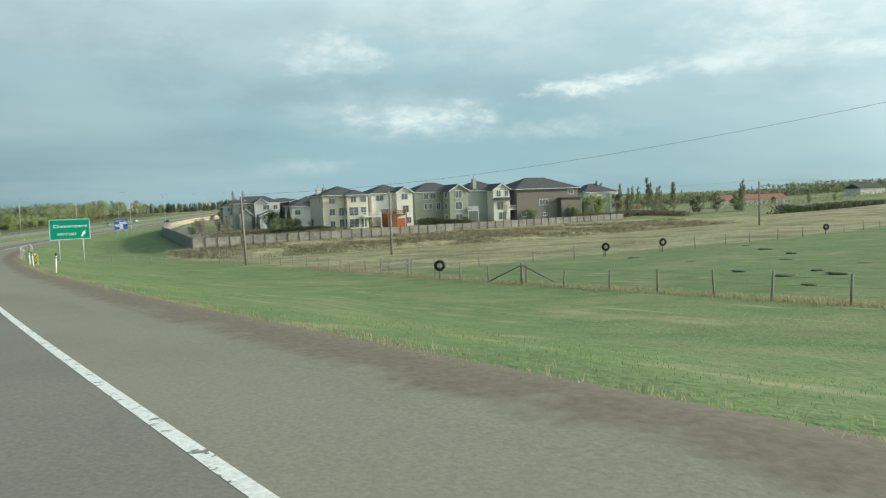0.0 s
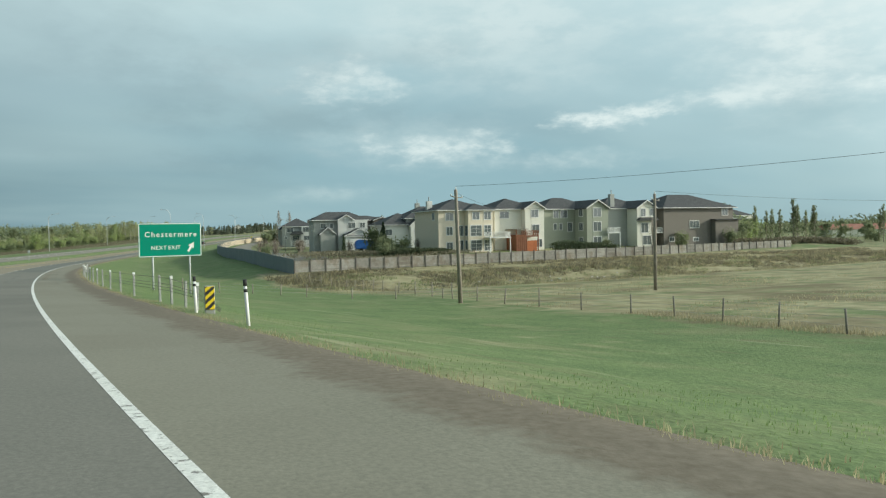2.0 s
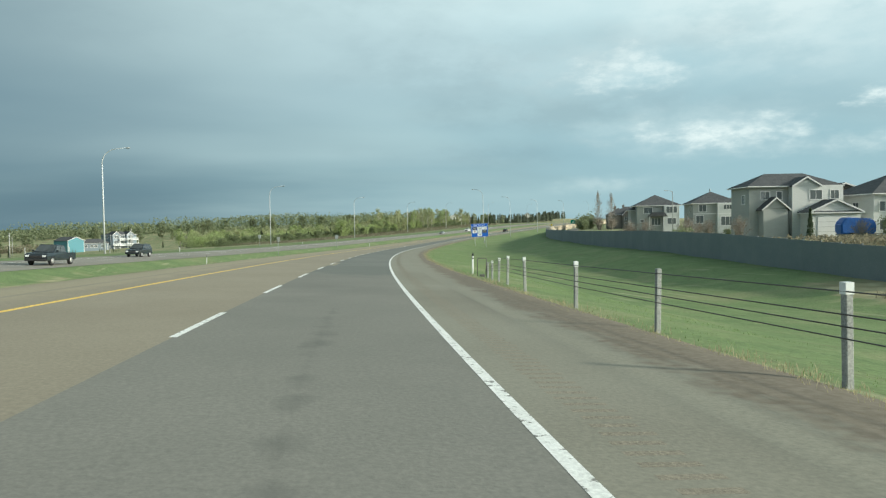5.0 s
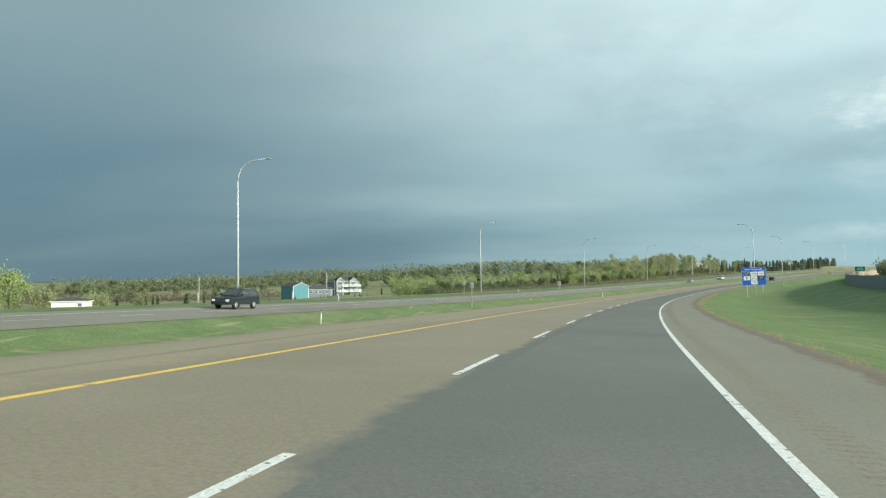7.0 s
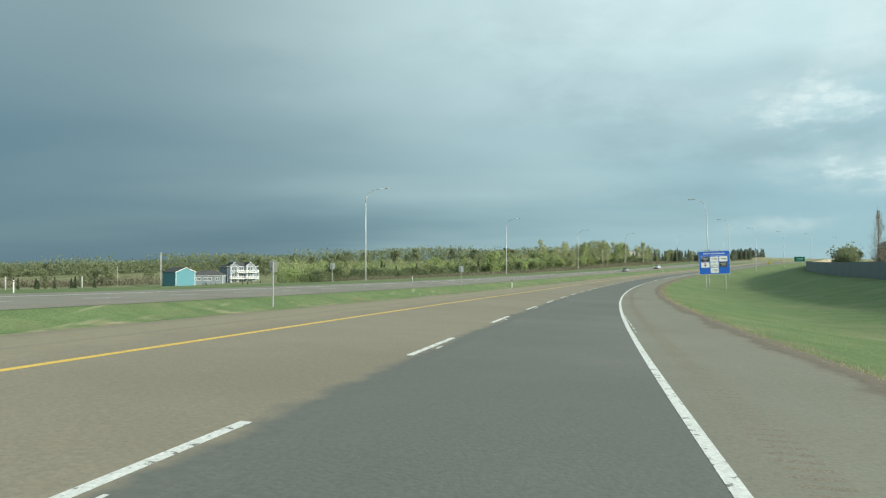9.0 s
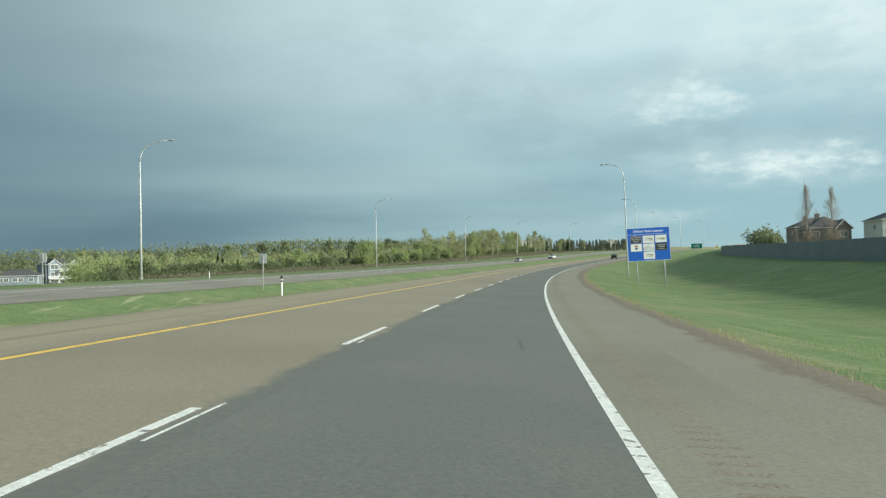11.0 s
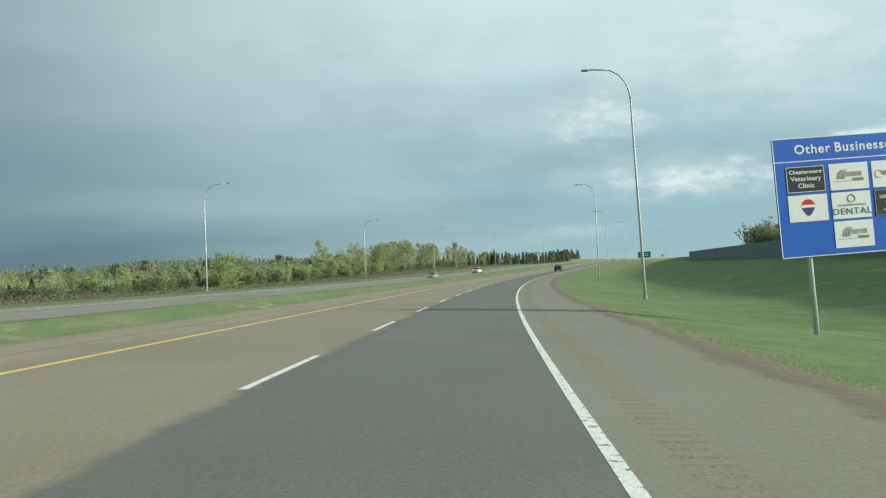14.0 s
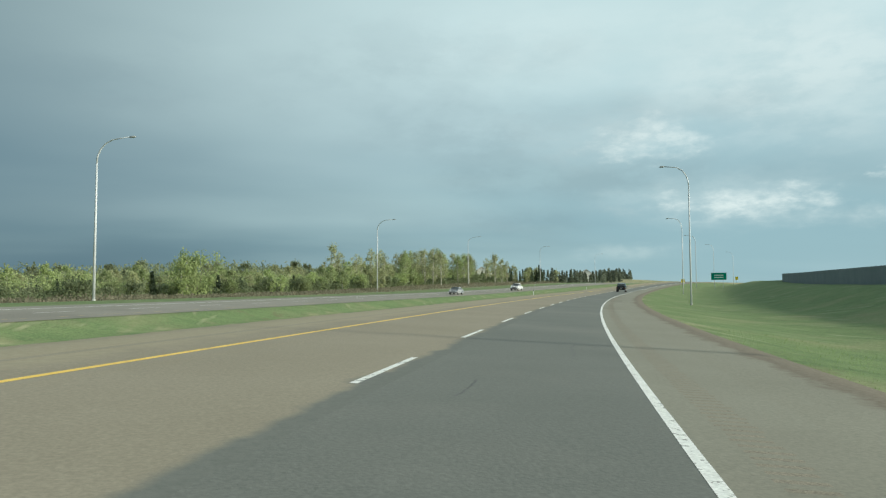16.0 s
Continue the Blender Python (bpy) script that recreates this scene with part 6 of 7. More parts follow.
def upright_poplar(height, width, twigs, budding, leaves=None, thick=1.0):
    """A narrow tree: a straight stem with bare twigs that climb close beside it."""
    bm = bmesh.new()
    tube(bm, [(0, 0, -0.3), (0.05, 0.02, height * 0.5), (0.0, 0.08, height)], [0.14, 0.08, 0.012], 6)
    cs = []
    for k in range(twigs):
        t = random.uniform(0.04, 0.94) ** 0.8
        a = random.uniform(0, 6.283)
        rr = width * 0.5 * (1 - t) ** 0.75 * random.uniform(0.25, 1.0) * min(1.0, 0.45 + t * 3)
        rise = random.uniform(1.2, 2.8) * (1.1 - 0.6 * t)
        base = Vector((0, 0, t * height * 0.95))
        tip = base + Vector((math.cos(a) * rr, math.sin(a) * rr, rise))
        mid = base.lerp(tip, 0.45) + Vector((math.cos(a) * rr * 0.2, math.sin(a) * rr * 0.2, 0))
        tube(bm, [base, mid, tip], [0.024 * thick, 0.016 * thick, 0.006 * thick], 3, False)
        for q in range(5):
            u = random.uniform(0.1, 1.0)
            b0 = mid.lerp(tip, u)
            b1 = b0 + Vector((random.gauss(0, 0.16), random.gauss(0, 0.16), random.uniform(0.2, 0.6)))
            tube(bm, [b0, b1], [0.014 * thick, 0.006 * thick], 3, False)
            cs.append(b1)
    tm = bpy.data.meshes.new("trunk")
    bm.to_mesh(tm)
    bm.free()
    tm.materials.append(M_TWIG)
    c = np.array([tuple(q) for q in cs])
    v, f = leaf_cloud(c, rng_np.uniform(0.5, 1.1, len(c)) * budding, 1.6)
    return tm, quads_mesh("crown", v, f, leaves or L_BROWN)


def twig_bush(height, width, stems):
    """A leafless bush: many thin stems that fork on the way up."""
    bm = bmesh.new()
    cs = []
    for k in range(stems):
        a, lean = random.uniform(0, 6.283), random.uniform(0.05, 1.0)
        tip = Vector((math.cos(a) * lean * width * 0.5, math.sin(a) * lean * width * 0.5, height * (1.05 - 0.5 * lean ** 2) * random.uniform(0.7, 1.0)))
        base = Vector((math.cos(a) * 0.2 * lean, math.sin(a) * 0.2 * lean, -0.1))
        mid = base.lerp(tip, 0.5) + Vector((0, 0, 0.12 * height))
        tube(bm, [base, mid, tip], [0.03, 0.02, 0.007], 3, False)
        for q in range(7):
            b0 = mid.lerp(tip, random.uniform(0, 1)) if random.random() < 0.7 else base.lerp(mid, random.uniform(0.4, 1))
            b1 = b0 + Vector((random.gauss(0, 0.22), random.gauss(0, 0.22), random.uniform(0.1, 0.5))) * height * 0.3
            tube(bm, [b0, b1], [0.012, 0.005], 3, False)
            cs += [b1, b0.lerp(b1, 0.6)]
    tm = bpy.data.meshes.new("stem_tuft")
    bm.to_mesh(tm)
    bm.free()
    tm.materials.append(M_TWIG)
    c = np.array([tuple(q) for q in cs])
    v, f = leaf_cloud(c, rng_np.uniform(0.5, 1.1, len(c)) * 0.05, 1.3)
    return tm, quads_mesh("crown", v, f, L_BROWN)


def tree_kind(name, meshes, label, category="tree", group=""):
    tm, cm = meshes
    def put(x, y, z=None, scale=1.0, tall=1.0, turn=None):
        t = thing(name, label, category, group)
        a = new(tm.name.split(".")[0], tm)
        b = new(cm.name.split(".")[0], cm)
        a.parent = b.parent = t
        zz = ground_z(x, y) if z is None else z
        t.matrix_basis = Matrix.Translation((x, y, zz - 0.05)) @ Matrix.Rotation(random.uniform(0, 6.28) if turn is None else turn, 4, "Z") @ Matrix.Diagonal((scale, scale, scale * tall, 1))
        return t
    return put


WOOD = "trees along the opposite carriageway"
aspens = [tree_kind("aspen_tree", broad_tree(9.0, 4.2, 1800, 0.155, m, M_BARK_PALE, 0.1, 34, st, 0.04, 0.6), "slender spring-green aspen in the roadside wood", "tree", WOOD) for m, st in ((L_SPRING, 2), (L_SPRING, 3), (L_OLIVE, 2), (L_PALE, 2), (L_PALE, 3))]
willows = [tree_kind("willow_bush", broad_tree(6.5, 6.0, 1800, 0.165, m, M_BARK, 0.03, 36, 5, 0.06, 0.6), "rounded spring-green willow bush in the roadside wood", "bush", WOOD) for m in (L_SPRING, L_SPRING, L_OLIVE)]
thickets = [tree_kind("willow_bush", broad_tree(3.2, 4.4, 900, 0.15, m, M_BARK, 0.02, 20, 4, 0.05, 0.6), "dull dark-green bush at the foot of the wood", "bush", WOOD) for m in (L_MID, L_HAZE, L_MID)]
poplars = [tree_kind("poplar_tree", broad_tree(14.0, 4.8, 2000, 0.125, m, M_BARK_PALE, 0.2, 32, st, 0.03, 0.85), "tall pale-stemmed poplar with thin spring leaves", "tree", WOOD) for m, st in ((L_PALE, 1), (L_SPRING, 1), (L_PALE, 2))]
spruces = [tree_kind("spruce_tree", spruce(h, w, n, 0.3), "dark green spruce with a pointed crown", "tree", WOOD) for h, w, n in ((10, 4.2, 1100), (10, 3.4, 900), (10, 5.4, 1200))]


def in_clearing(x, y):
    """The open ground between the road and the barn with its two houses."""
    if not 330 < y < 575:
        return False
    lo = min(cx + (-124 - cx) * (y - cy) / (551 - cy) for cx, cy in ((7, 118), (24, 212)))
    hi = max(cx + (-56 - cx) * (y - cy) / (572 - cy) for cx, cy in ((7, 118), (24, 212)))
    return lo < x < hi


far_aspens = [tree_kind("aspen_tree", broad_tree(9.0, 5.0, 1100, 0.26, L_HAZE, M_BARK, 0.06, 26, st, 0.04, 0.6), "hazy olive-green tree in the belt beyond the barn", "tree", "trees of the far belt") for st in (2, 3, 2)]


def put_at(kind, s, lat, **k):
    x, y = plan(s, lat)
    if in_clearing(float(x), float(y)):
        return None
    return kind(float(x), float(y), **k)


def pine_wood(spots, r):
    """Pines too far off to tell one from another; distance haze is in their colour."""
    cs = []
    for x, y in spots:
        h, n = r.uniform(3.5, 9.8), 170
        t = rng_np.uniform(0.05, 1, n)
        rad = (1 - t) ** 0.8 * h * r.uniform(0.15, 0.24) * np.sqrt(rng_np.uniform(0.1, 1, n))
        a = rng_np.uniform(0, 6.283, n)
        cs.append(np.stack([x + np.cos(a) * rad, y + np.sin(a) * rad, ground_z(x, y) + t * h], 1))
    c = np.concatenate(cs)
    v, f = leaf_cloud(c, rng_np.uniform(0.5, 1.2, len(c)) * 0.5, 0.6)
    tagged(new("pine_wood", quads_mesh("pine_wood", v, f, L_HAZED_PINE)), "far pines on the rise where the road ends, greyed for haze", "woods", kind="stuff")


def wood():
    r = random.Random(11)
    # the wood's near edge and two rows behind it
    for row, (lat0, n, tall) in enumerate(((-91, 100, 0.78), (-100, 90, 0.96), (-114, 60, 1.1))):
        for k in range(n):
            s = 372 + (700 - 372) * (k + r.uniform(0, 0.9)) / n - row * 6
            kind = r.choice(aspens if r.random() < (0.5 if row == 0 else 0.8) else willows)
            put_at(kind, s, lat0 + r.uniform(-5, 5) - 6 * math.sin(s * 0.02), scale=tall * r.uniform(0.78, 1.08) * (0.85 + 0.15 * float(smooth(s, 500, 600))), tall=r.uniform(0.85, 1.05))
    # small dark spruces before the wood
    for k in range(90):
        put_at(r.choice(spruces), r.uniform(376, 690), -88.0 + r.uniform(-5, 2.5), scale=r.choice((0.3, 0.36, 0.42, 0.5, 0.6)) * r.uniform(0.85, 1.1), tall=r.uniform(0.7, 1.0))
    # a dull, low thicket along the wood's foot
    for k in range(110):
        put_at(r.choice(thickets), 374 + 320 * (k + r.uniform(0, 0.9)) / 110, -86.0 + r.uniform(-4, 1.5), scale=r.uniform(0.7, 1.15), tall=r.uniform(0.75, 1.1))
    # tall poplars
    for k in range(52):
        put_at(r.choice(poplars), r.uniform(568, 700), r.uniform(-104, -78), scale=r.uniform(0.82, 1.05), tall=r.uniform(0.95, 1.1))
    # two larger trees that stand out at the edge
    put_at(aspens[1], 481, -83, scale=1.0, tall=1.0)
    put_at(willows[0], 486, -84, scale=1.25, tall=1.1)
    put_at(aspens[0], 478.5, -82, scale=0.92, tall=1.0)
    # the dark pines where the road meets the sky; the nearest stand singly
    for k in range(24):
        put_at(r.choice(spruces), r.uniform(715, 800), r.uniform(-108, -88), scale=r.uniform(0.4, 1.0), tall=r.uniform(0.8, 1.1))
    spots = [(float(x), float(y)) for x, y in (plan(r.uniform(790, 930), r.uniform(-110, -88)) for k in range(110))]
    for k in range(110):
        u = r.random()
        spots.append((318 + 68 * u + r.uniform(-14, 6), 880 + 105 * u + r.uniform(-8, 14)))
    pine_wood(spots, r)
    for k in range(10):
        put_at(r.choice(aspens), r.uniform(690, 800), r.uniform(-88, -100), scale=r.uniform(0.8, 1.1))


wood()


def left_yard_trees():
    r = random.Random(5)
    big = tree_kind("willow_tree", broad_tree(8.5, 8.5, 2200, 0.19, L_SPRING, M_BARK, 0.1, 40, 3, 0.05), "broad spring-green tree beside the white shed", "tree")
    yellow = tree_kind("flowering_bush", broad_tree(4.0, 5.0, 1400, 0.16, L_PALE, M_BARK, 0.05, 30, 4, 0.05), "yellowish budding bush beside the shed", "bush")
    big(-79, 290, scale=0.9)
    big(-88, 284, scale=1.0)
    yellow(-70, 287, scale=0.9)
    for x, y, sc in ((-62, 292, 0.7), (-80, 320, 0.8), (-90, 340, 0.9), (-84, 352, 0.7)):
        yellow(x, y, scale=sc)
    # low trees round the teal barn and white house, and the belt behind them
    for k in range(36):
        x, y = r.uniform(-150, 0), r.uniform(500, 590)
        if in_clearing(x, y):
            continue
        r.choice(far_aspens)(x, y, scale=r.uniform(0.5, 0.85))
    for k in range(22):
        r.choice(spruces)(r.uniform(-100, -20), r.uniform(450, 530), scale=r.uniform(0.1, 0.2))
    for k in range(30):
        x, y = r.uniform(-150, -40), r.uniform(400, 520)
        if not in_clearing(x, y):
            r.choice(spruces)(x, y, scale=r.uniform(0.35, 0.6))
    for k in range(60):
        t = r.random()
        x = -330 + 420 * t
        y = 560 + 110 * t + r.uniform(-12, 30)
        r.choice(far_aspens)(x, y, scale=r.uniform(0.8, 1.3))
    for k in range(26):
        x, y = r.uniform(-300, -110), r.uniform(330, 560)
        if in_clearing(x, y):
            continue
        r.choice(far_aspens + spruces[:1])(x, y, scale=r.uniform(0.6, 0.95))
    for x, y, h in ((-46, 300, 2.6), (-38, 306, 2.3), (-30, 312, 2.2), (-58, 330, 7), (-30, 345, 7), (-95, 300, 8), (-116.3, 532.6, 10)):
        p = thing("wooden_post", "plain grey wooden post in the grass", "post")
        part("post", tubed([(0, 0, -0.4), (0, 0, h)], 0.12, 7), M_POST, p)
        p.matrix_basis = Matrix.Translation((x, y, ground_z(x, y)))


left_yard_trees()


def right_trees():
    r = random.Random(3)
    column = [tree_kind("columnar_poplar", upright_poplar(13.0, 6.4, 230, 0.04, None, 0.9), "narrow upright poplar with bare grey-brown twigs", "tree", "upright poplars"), tree_kind("columnar_poplar", upright_poplar(12.0, 4.2, 70, 0.22, L_HAZE), "narrow upright poplar with dull green buds", "tree", "upright poplars")]
    for x, y, zt in ((149.7, 403, 10.7), (154.5, 400.4, 10.0)):
        z = ground_z(x, y)
        column[0](x, y, z, scale=(zt - z) / 12.6)
    shrub = [tree_kind("shrub", broad_tree(3.6, 4.6, 1500, 0.16, m, M_BARK, 0.03, 30, 5, 0.04), lab, "shrub", "garden shrubs") for m, lab in ((L_SPRING, "rounded green garden shrub behind the fence"), (L_HAZE, "olive garden shrub beside a house"))]
    shrub.append(tree_kind("bare_shrub", twig_bush(3.6, 4.2, 70), "leafless brown garden shrub behind the fence", "shrub", "garden shrubs"))
    shrub[1](148.0, 416, scale=1.25)
    shrub[1](146.5, 411.5, scale=1.05)
    shrub[1](147.2, 413.5, scale=1.2)
    for x, y, sc in ((157.5, 436, 1.5), (161, 439.5, 1.7), (164.5, 442, 1.5), (160, 433, 1.2)):
        shrub[1](x, y, scale=sc)
    for x, y, k, sc in ((150, 402, 2, 1.6), (154.5, 399.5, 2, 1.5), (151, 405, 2, 1.2), (156, 403, 2, 1.3), (96.5, 279, 2, 0.9), (107, 271, 2, 0.8), (97, 249, 2, 0.9), (106.8, 246.4, 2, 1.0), (103.4, 248, 1, 0.45), (79, 219, 2, 0.9), (84, 207, 1, 0.8)):
        shrub[k](x, y, scale=sc)
    # garden between garage house and cream house
    for x, y, k, sc in ((83.5, 186, 1, 0.7), (85.5, 189, 1, 0.7), (67, 157, 1, 0.7), (71, 163, 1, 0.8), (76, 166, 1, 0.7), (76, 178, 1, 0.4), (80, 174, 1, 0.45), (84, 172, 2, 0.8), (72, 180, 2, 0.7), (68, 196, 2, 0.9), (66, 205, 2, 1.0), (62, 200, 1, 0.6), (74, 231, 2, 1.0), (76, 240, 2, 1.0)):
        shrub[k](x, y, scale=sc)
    spruces[0](66.4, 156.8, scale=0.36)
    spruces[2](70.0, 160.0, scale=0.3)
    spruces[0](84.0, 186.5, scale=0.6)
    spruces[1](79.0, 196, scale=0.42)
    for x, y, k, sc in ((132, 152, 2, 1.0), (137, 147, 1, 0.8), (118, 151, 1, 0.5), (150, 143, 1, 0.9), (157, 146, 1, 1.3), (163, 150, 1, 1.5), (170, 152, 0, 1.4)):
        shrub[k](x, y, scale=sc)
    bare = tree_kind("bare_tree", twig_bush(7.5, 3.4, 40), "leafless young tree in front of the pale gable", "tree")
    bare(128.5, 147.8, scale=0.95)
    # upright poplars on the skyline behind the roofs
    for k in range(34):
        x = r.uniform(138, 215)
        y = r.uniform(225, 330) - (x - 92) * 0.35
        column[1](x, y, scale=r.uniform(0.75, 1.05))
    for k in range(8):
        column[1](r.uniform(196, 240), r.uniform(190, 235), scale=r.uniform(0.65, 1.05))
    # trees round the last houses and the far farm
    for k in range(34):
        x, y = r.uniform(165, 300), r.uniform(165, 250)
        r.choice(shrub[1:2] + far_aspens)(x, y, scale=r.uniform(0.6, 0.95))
    for k in range(14):
        x, y = r.uniform(320, 480), r.uniform(130, 290)
        r.choice(far_aspens)(x, y, scale=r.uniform(0.25, 0.5))
    for az, d, n in ((54.3, 245, 6), (57.2, 262, 3), (52.2, 250, 4), (61.5, 300, 2)):
        for k in range(n):
            a = radians(az + r.uniform(-0.5, 0.5))
            column[1](-1 + math.sin(a) * d, 16 + math.cos(a) * d + r.uniform(-6, 6), scale=r.uniform(0.75, 1.05))
    dull = tree_kind("young_tree", broad_tree(4.2, 4.0, 1600, 0.13, L_MID, M_BARK, 0.08, 34, 3, 0.05), "dull olive young tree in the yard", "tree")
    for x, y, sc in ((71.4, 169.0, 1.05), (72.6, 170.5, 0.8)):
        dull(x, y, scale=sc)
    spruces[2](75.4, 172.0, scale=0.62)
    spruces[0](78.0, 176.5, scale=0.5)


right_trees()


def estate_lamp(x, y, height):
    p = thing("street_lamp", "slim dark street lamp in the housing estate", "street lamp")
    part("pole", tubed([(0, 0, -0.3), (0, 0, height)], [0.09, 0.06], 8), M_POST, p)
    part("arm", tubed([(0, 0, height - 0.1), (-0.5, 0, height + 0.12), (-1.2, 0, height + 0.15)], 0.035, 6), M_POST, p)
    part("lamp_head", boxed(-1.65, -1.2, -0.1, 0.1, height + 0.08, height + 0.18, 0.02), M_POST, p)
    p.matrix_basis = Matrix.Translation((x, y, ground_z(x, y)))


estate_lamp(79.7, 231, 8.6)


def far_woods(name, label, pts, height, n, mats, leaf=0.9, width=18):
    """Woods too far to tell tree from tree."""
    pts = np.array(pts, float)
    seg = np.linalg.norm(np.diff(pts, axis=0), axis=1)
    cum = np.concatenate([[0], np.cumsum(seg)])
    d = rng_np.uniform(0, cum[-1], n)
    x, y = np.interp(d, cum, pts[:, 0]), np.interp(d, cum, pts[:, 1])
    top = np.array([0.7 + 0.38 * noise.noise(Vector((float(a) * 0.05, 1.7, 0))) + 0.25 * noise.noise(Vector((float(a) * 0.21, 4.7, 0))) for a in d])
    z0 = np.array([ground_z(float(a), float(b)) for a, b in zip(x[::40], y[::40])])
    z = np.interp(np.arange(n), np.arange(0, n, 40), z0) * 0 + np.interp(d, np.sort(d[::40]), z0[np.argsort(d[::40])])
    c = np.stack([x + rng_np.uniform(-width, width, n) * 0.5, y + rng_np.uniform(-width, width, n) * 0.5, z + rng_np.uniform(0, 1, n) ** 0.8 * np.maximum(top, 0.15) * height], 1)
    v, f = leaf_cloud(c, rng_np.uniform(0.5, 1.2, n) * leaf, 1.3)
    me = quads_mesh(name, v, f, mats)
    return tagged(new(name, me), label, "woods", kind="stuff")


def undergrowth(name, label, s0, s1, lat0, lat1, height, n, leaf, material, seed):
    """The thicket between the stems, leaf by leaf."""
    s, lat = rng_np.uniform(s0, s1, n), rng_np.uniform(lat0, lat1, n)
    top = np.array([0.72 + 0.45 * noise.noise(Vector((float(a) * 0.06, float(b) * 0.11, seed))) + 0.3 * noise.noise(Vector((float(a) * 0.35, float(b) * 0.3, seed + 4))) for a, b in zip(s, lat)])
    x, y = plan(s, lat)
    open_land = np.array([in_clearing(float(a), float(b)) for a, b in zip(x, y)])
    u = rng_np.uniform(0, 1, n) ** 0.75
    c = np.stack([x, y, road_z(s) + ground_rel(s, lat) + u * np.maximum(top, 0.15) * height], 1)[~open_land]
    v, f = leaf_cloud(c, rng_np.uniform(0.5, 1.2, len(c)) * leaf, 1.3)
    return tagged(new(name, quads_mesh(name, v, f, material)), label, "thicket", kind="stuff")


undergrowth("thicket", "dense spring-green thicket between the aspens", 368, 700, -112, -89, 5.8, 90000, 0.125, L_SPRING, 1.0)
undergrowth("thicket", "dark brushy thicket low in the roadside wood", 368, 700, -93, -83, 2.5, 50000, 0.13, L_MID, 8.0)
undergrowth("thicket", "low brown brush before the roadside wood", 368, 700, -86, -56, 1.0, 42000, 0.12, L_BRUSH, 21.0)
undergrowth("thicket", "thin budding twigs over the roadside wood", 368, 700, -116, -92, 7.4, 50000, 0.1, L_PALE, 15.0)
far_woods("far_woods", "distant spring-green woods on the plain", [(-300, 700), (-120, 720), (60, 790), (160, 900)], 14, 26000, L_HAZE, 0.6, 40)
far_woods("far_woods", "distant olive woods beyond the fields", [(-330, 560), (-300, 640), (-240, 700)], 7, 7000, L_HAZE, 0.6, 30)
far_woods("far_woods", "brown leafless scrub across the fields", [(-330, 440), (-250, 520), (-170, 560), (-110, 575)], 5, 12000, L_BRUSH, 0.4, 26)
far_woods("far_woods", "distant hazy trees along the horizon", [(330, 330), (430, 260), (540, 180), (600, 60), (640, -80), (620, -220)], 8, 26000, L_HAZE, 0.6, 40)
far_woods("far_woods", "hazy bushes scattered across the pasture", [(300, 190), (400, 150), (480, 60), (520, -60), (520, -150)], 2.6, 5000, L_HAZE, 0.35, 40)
far_woods("hedge", "dark hedge at the edge of the dry field", [(218, 122), (245, 118), (276, 115)], 3.0, 5000, L_DARK, 0.25, 5)
far_woods("hedge", "brown brush on the bank beyond the fence", [(150, 140), (172, 141), (190, 136)], 2.0, 5000, L_BRUSH, 0.22, 6)
far_woods("hedge", "dark brushy hedge behind the yard fence", [(53, 150.5), (62, 152), (72, 154)], 1.5, 11000, L_BRUSH, 0.13, 9)
far_woods("hedge", "low brown brush in the yard before the garage house", [(58, 166), (67, 166), (80, 160)], 0.8, 9000, L_BRUSH, 0.13, 14)
far_woods("hedge", "dark clipped hedge beside the olive house", [(103, 151.5), (112, 149.2), (117, 148)], 2.4, 5000, L_DARK, 0.13, 2)
far_woods("hedge", "dark hedge beside the cream house", [(68, 156.0), (80.5, 157.8)], 1.9, 6000, L_DARK, 0.14, 3)


# ---- grass that stands up ----
def blades(name, label, places, heights, width, material, droop=0.35):
    """Single grass blades at the places."""
    n = len(places)
    a = rng_np.uniform(0, 6.283, n)
    dx, dy = np.cos(a), np.sin(a)
    h = heights
    base = places
    side = np.stack([-dy, dx, np.zeros(n)], 1) * width * 0.5
    mid = base + np.stack([dx * h * droop * 0.3, dy * h * droop * 0.3, h * 0.6], 1)
    tip = base + np.stack([dx * h * droop, dy * h * droop, h], 1)
    v = np.stack([base - side, base + side, mid + side * 0.7, mid - side * 0.7, tip], 1).reshape(-1, 3)
    k = np.arange(n) * 5
    faces = np.concatenate([np.stack([k, k + 1, k + 2, k + 3], 1).tolist(), ]).tolist() + np.stack([k + 3, k + 2, k + 4], 1).tolist()
    me = bpy.data.meshes.new(name)
    me.from_pydata(v.tolist(), [], faces)
    me.materials.append(material)
    return tagged(new(name, me), label, "grass", kind="stuff")


def ground_points(s, lat):
    x, y = plan(s, lat)
    return np.stack([x, y, road_z(s) + ground_rel(s, lat) - 0.02], 1)


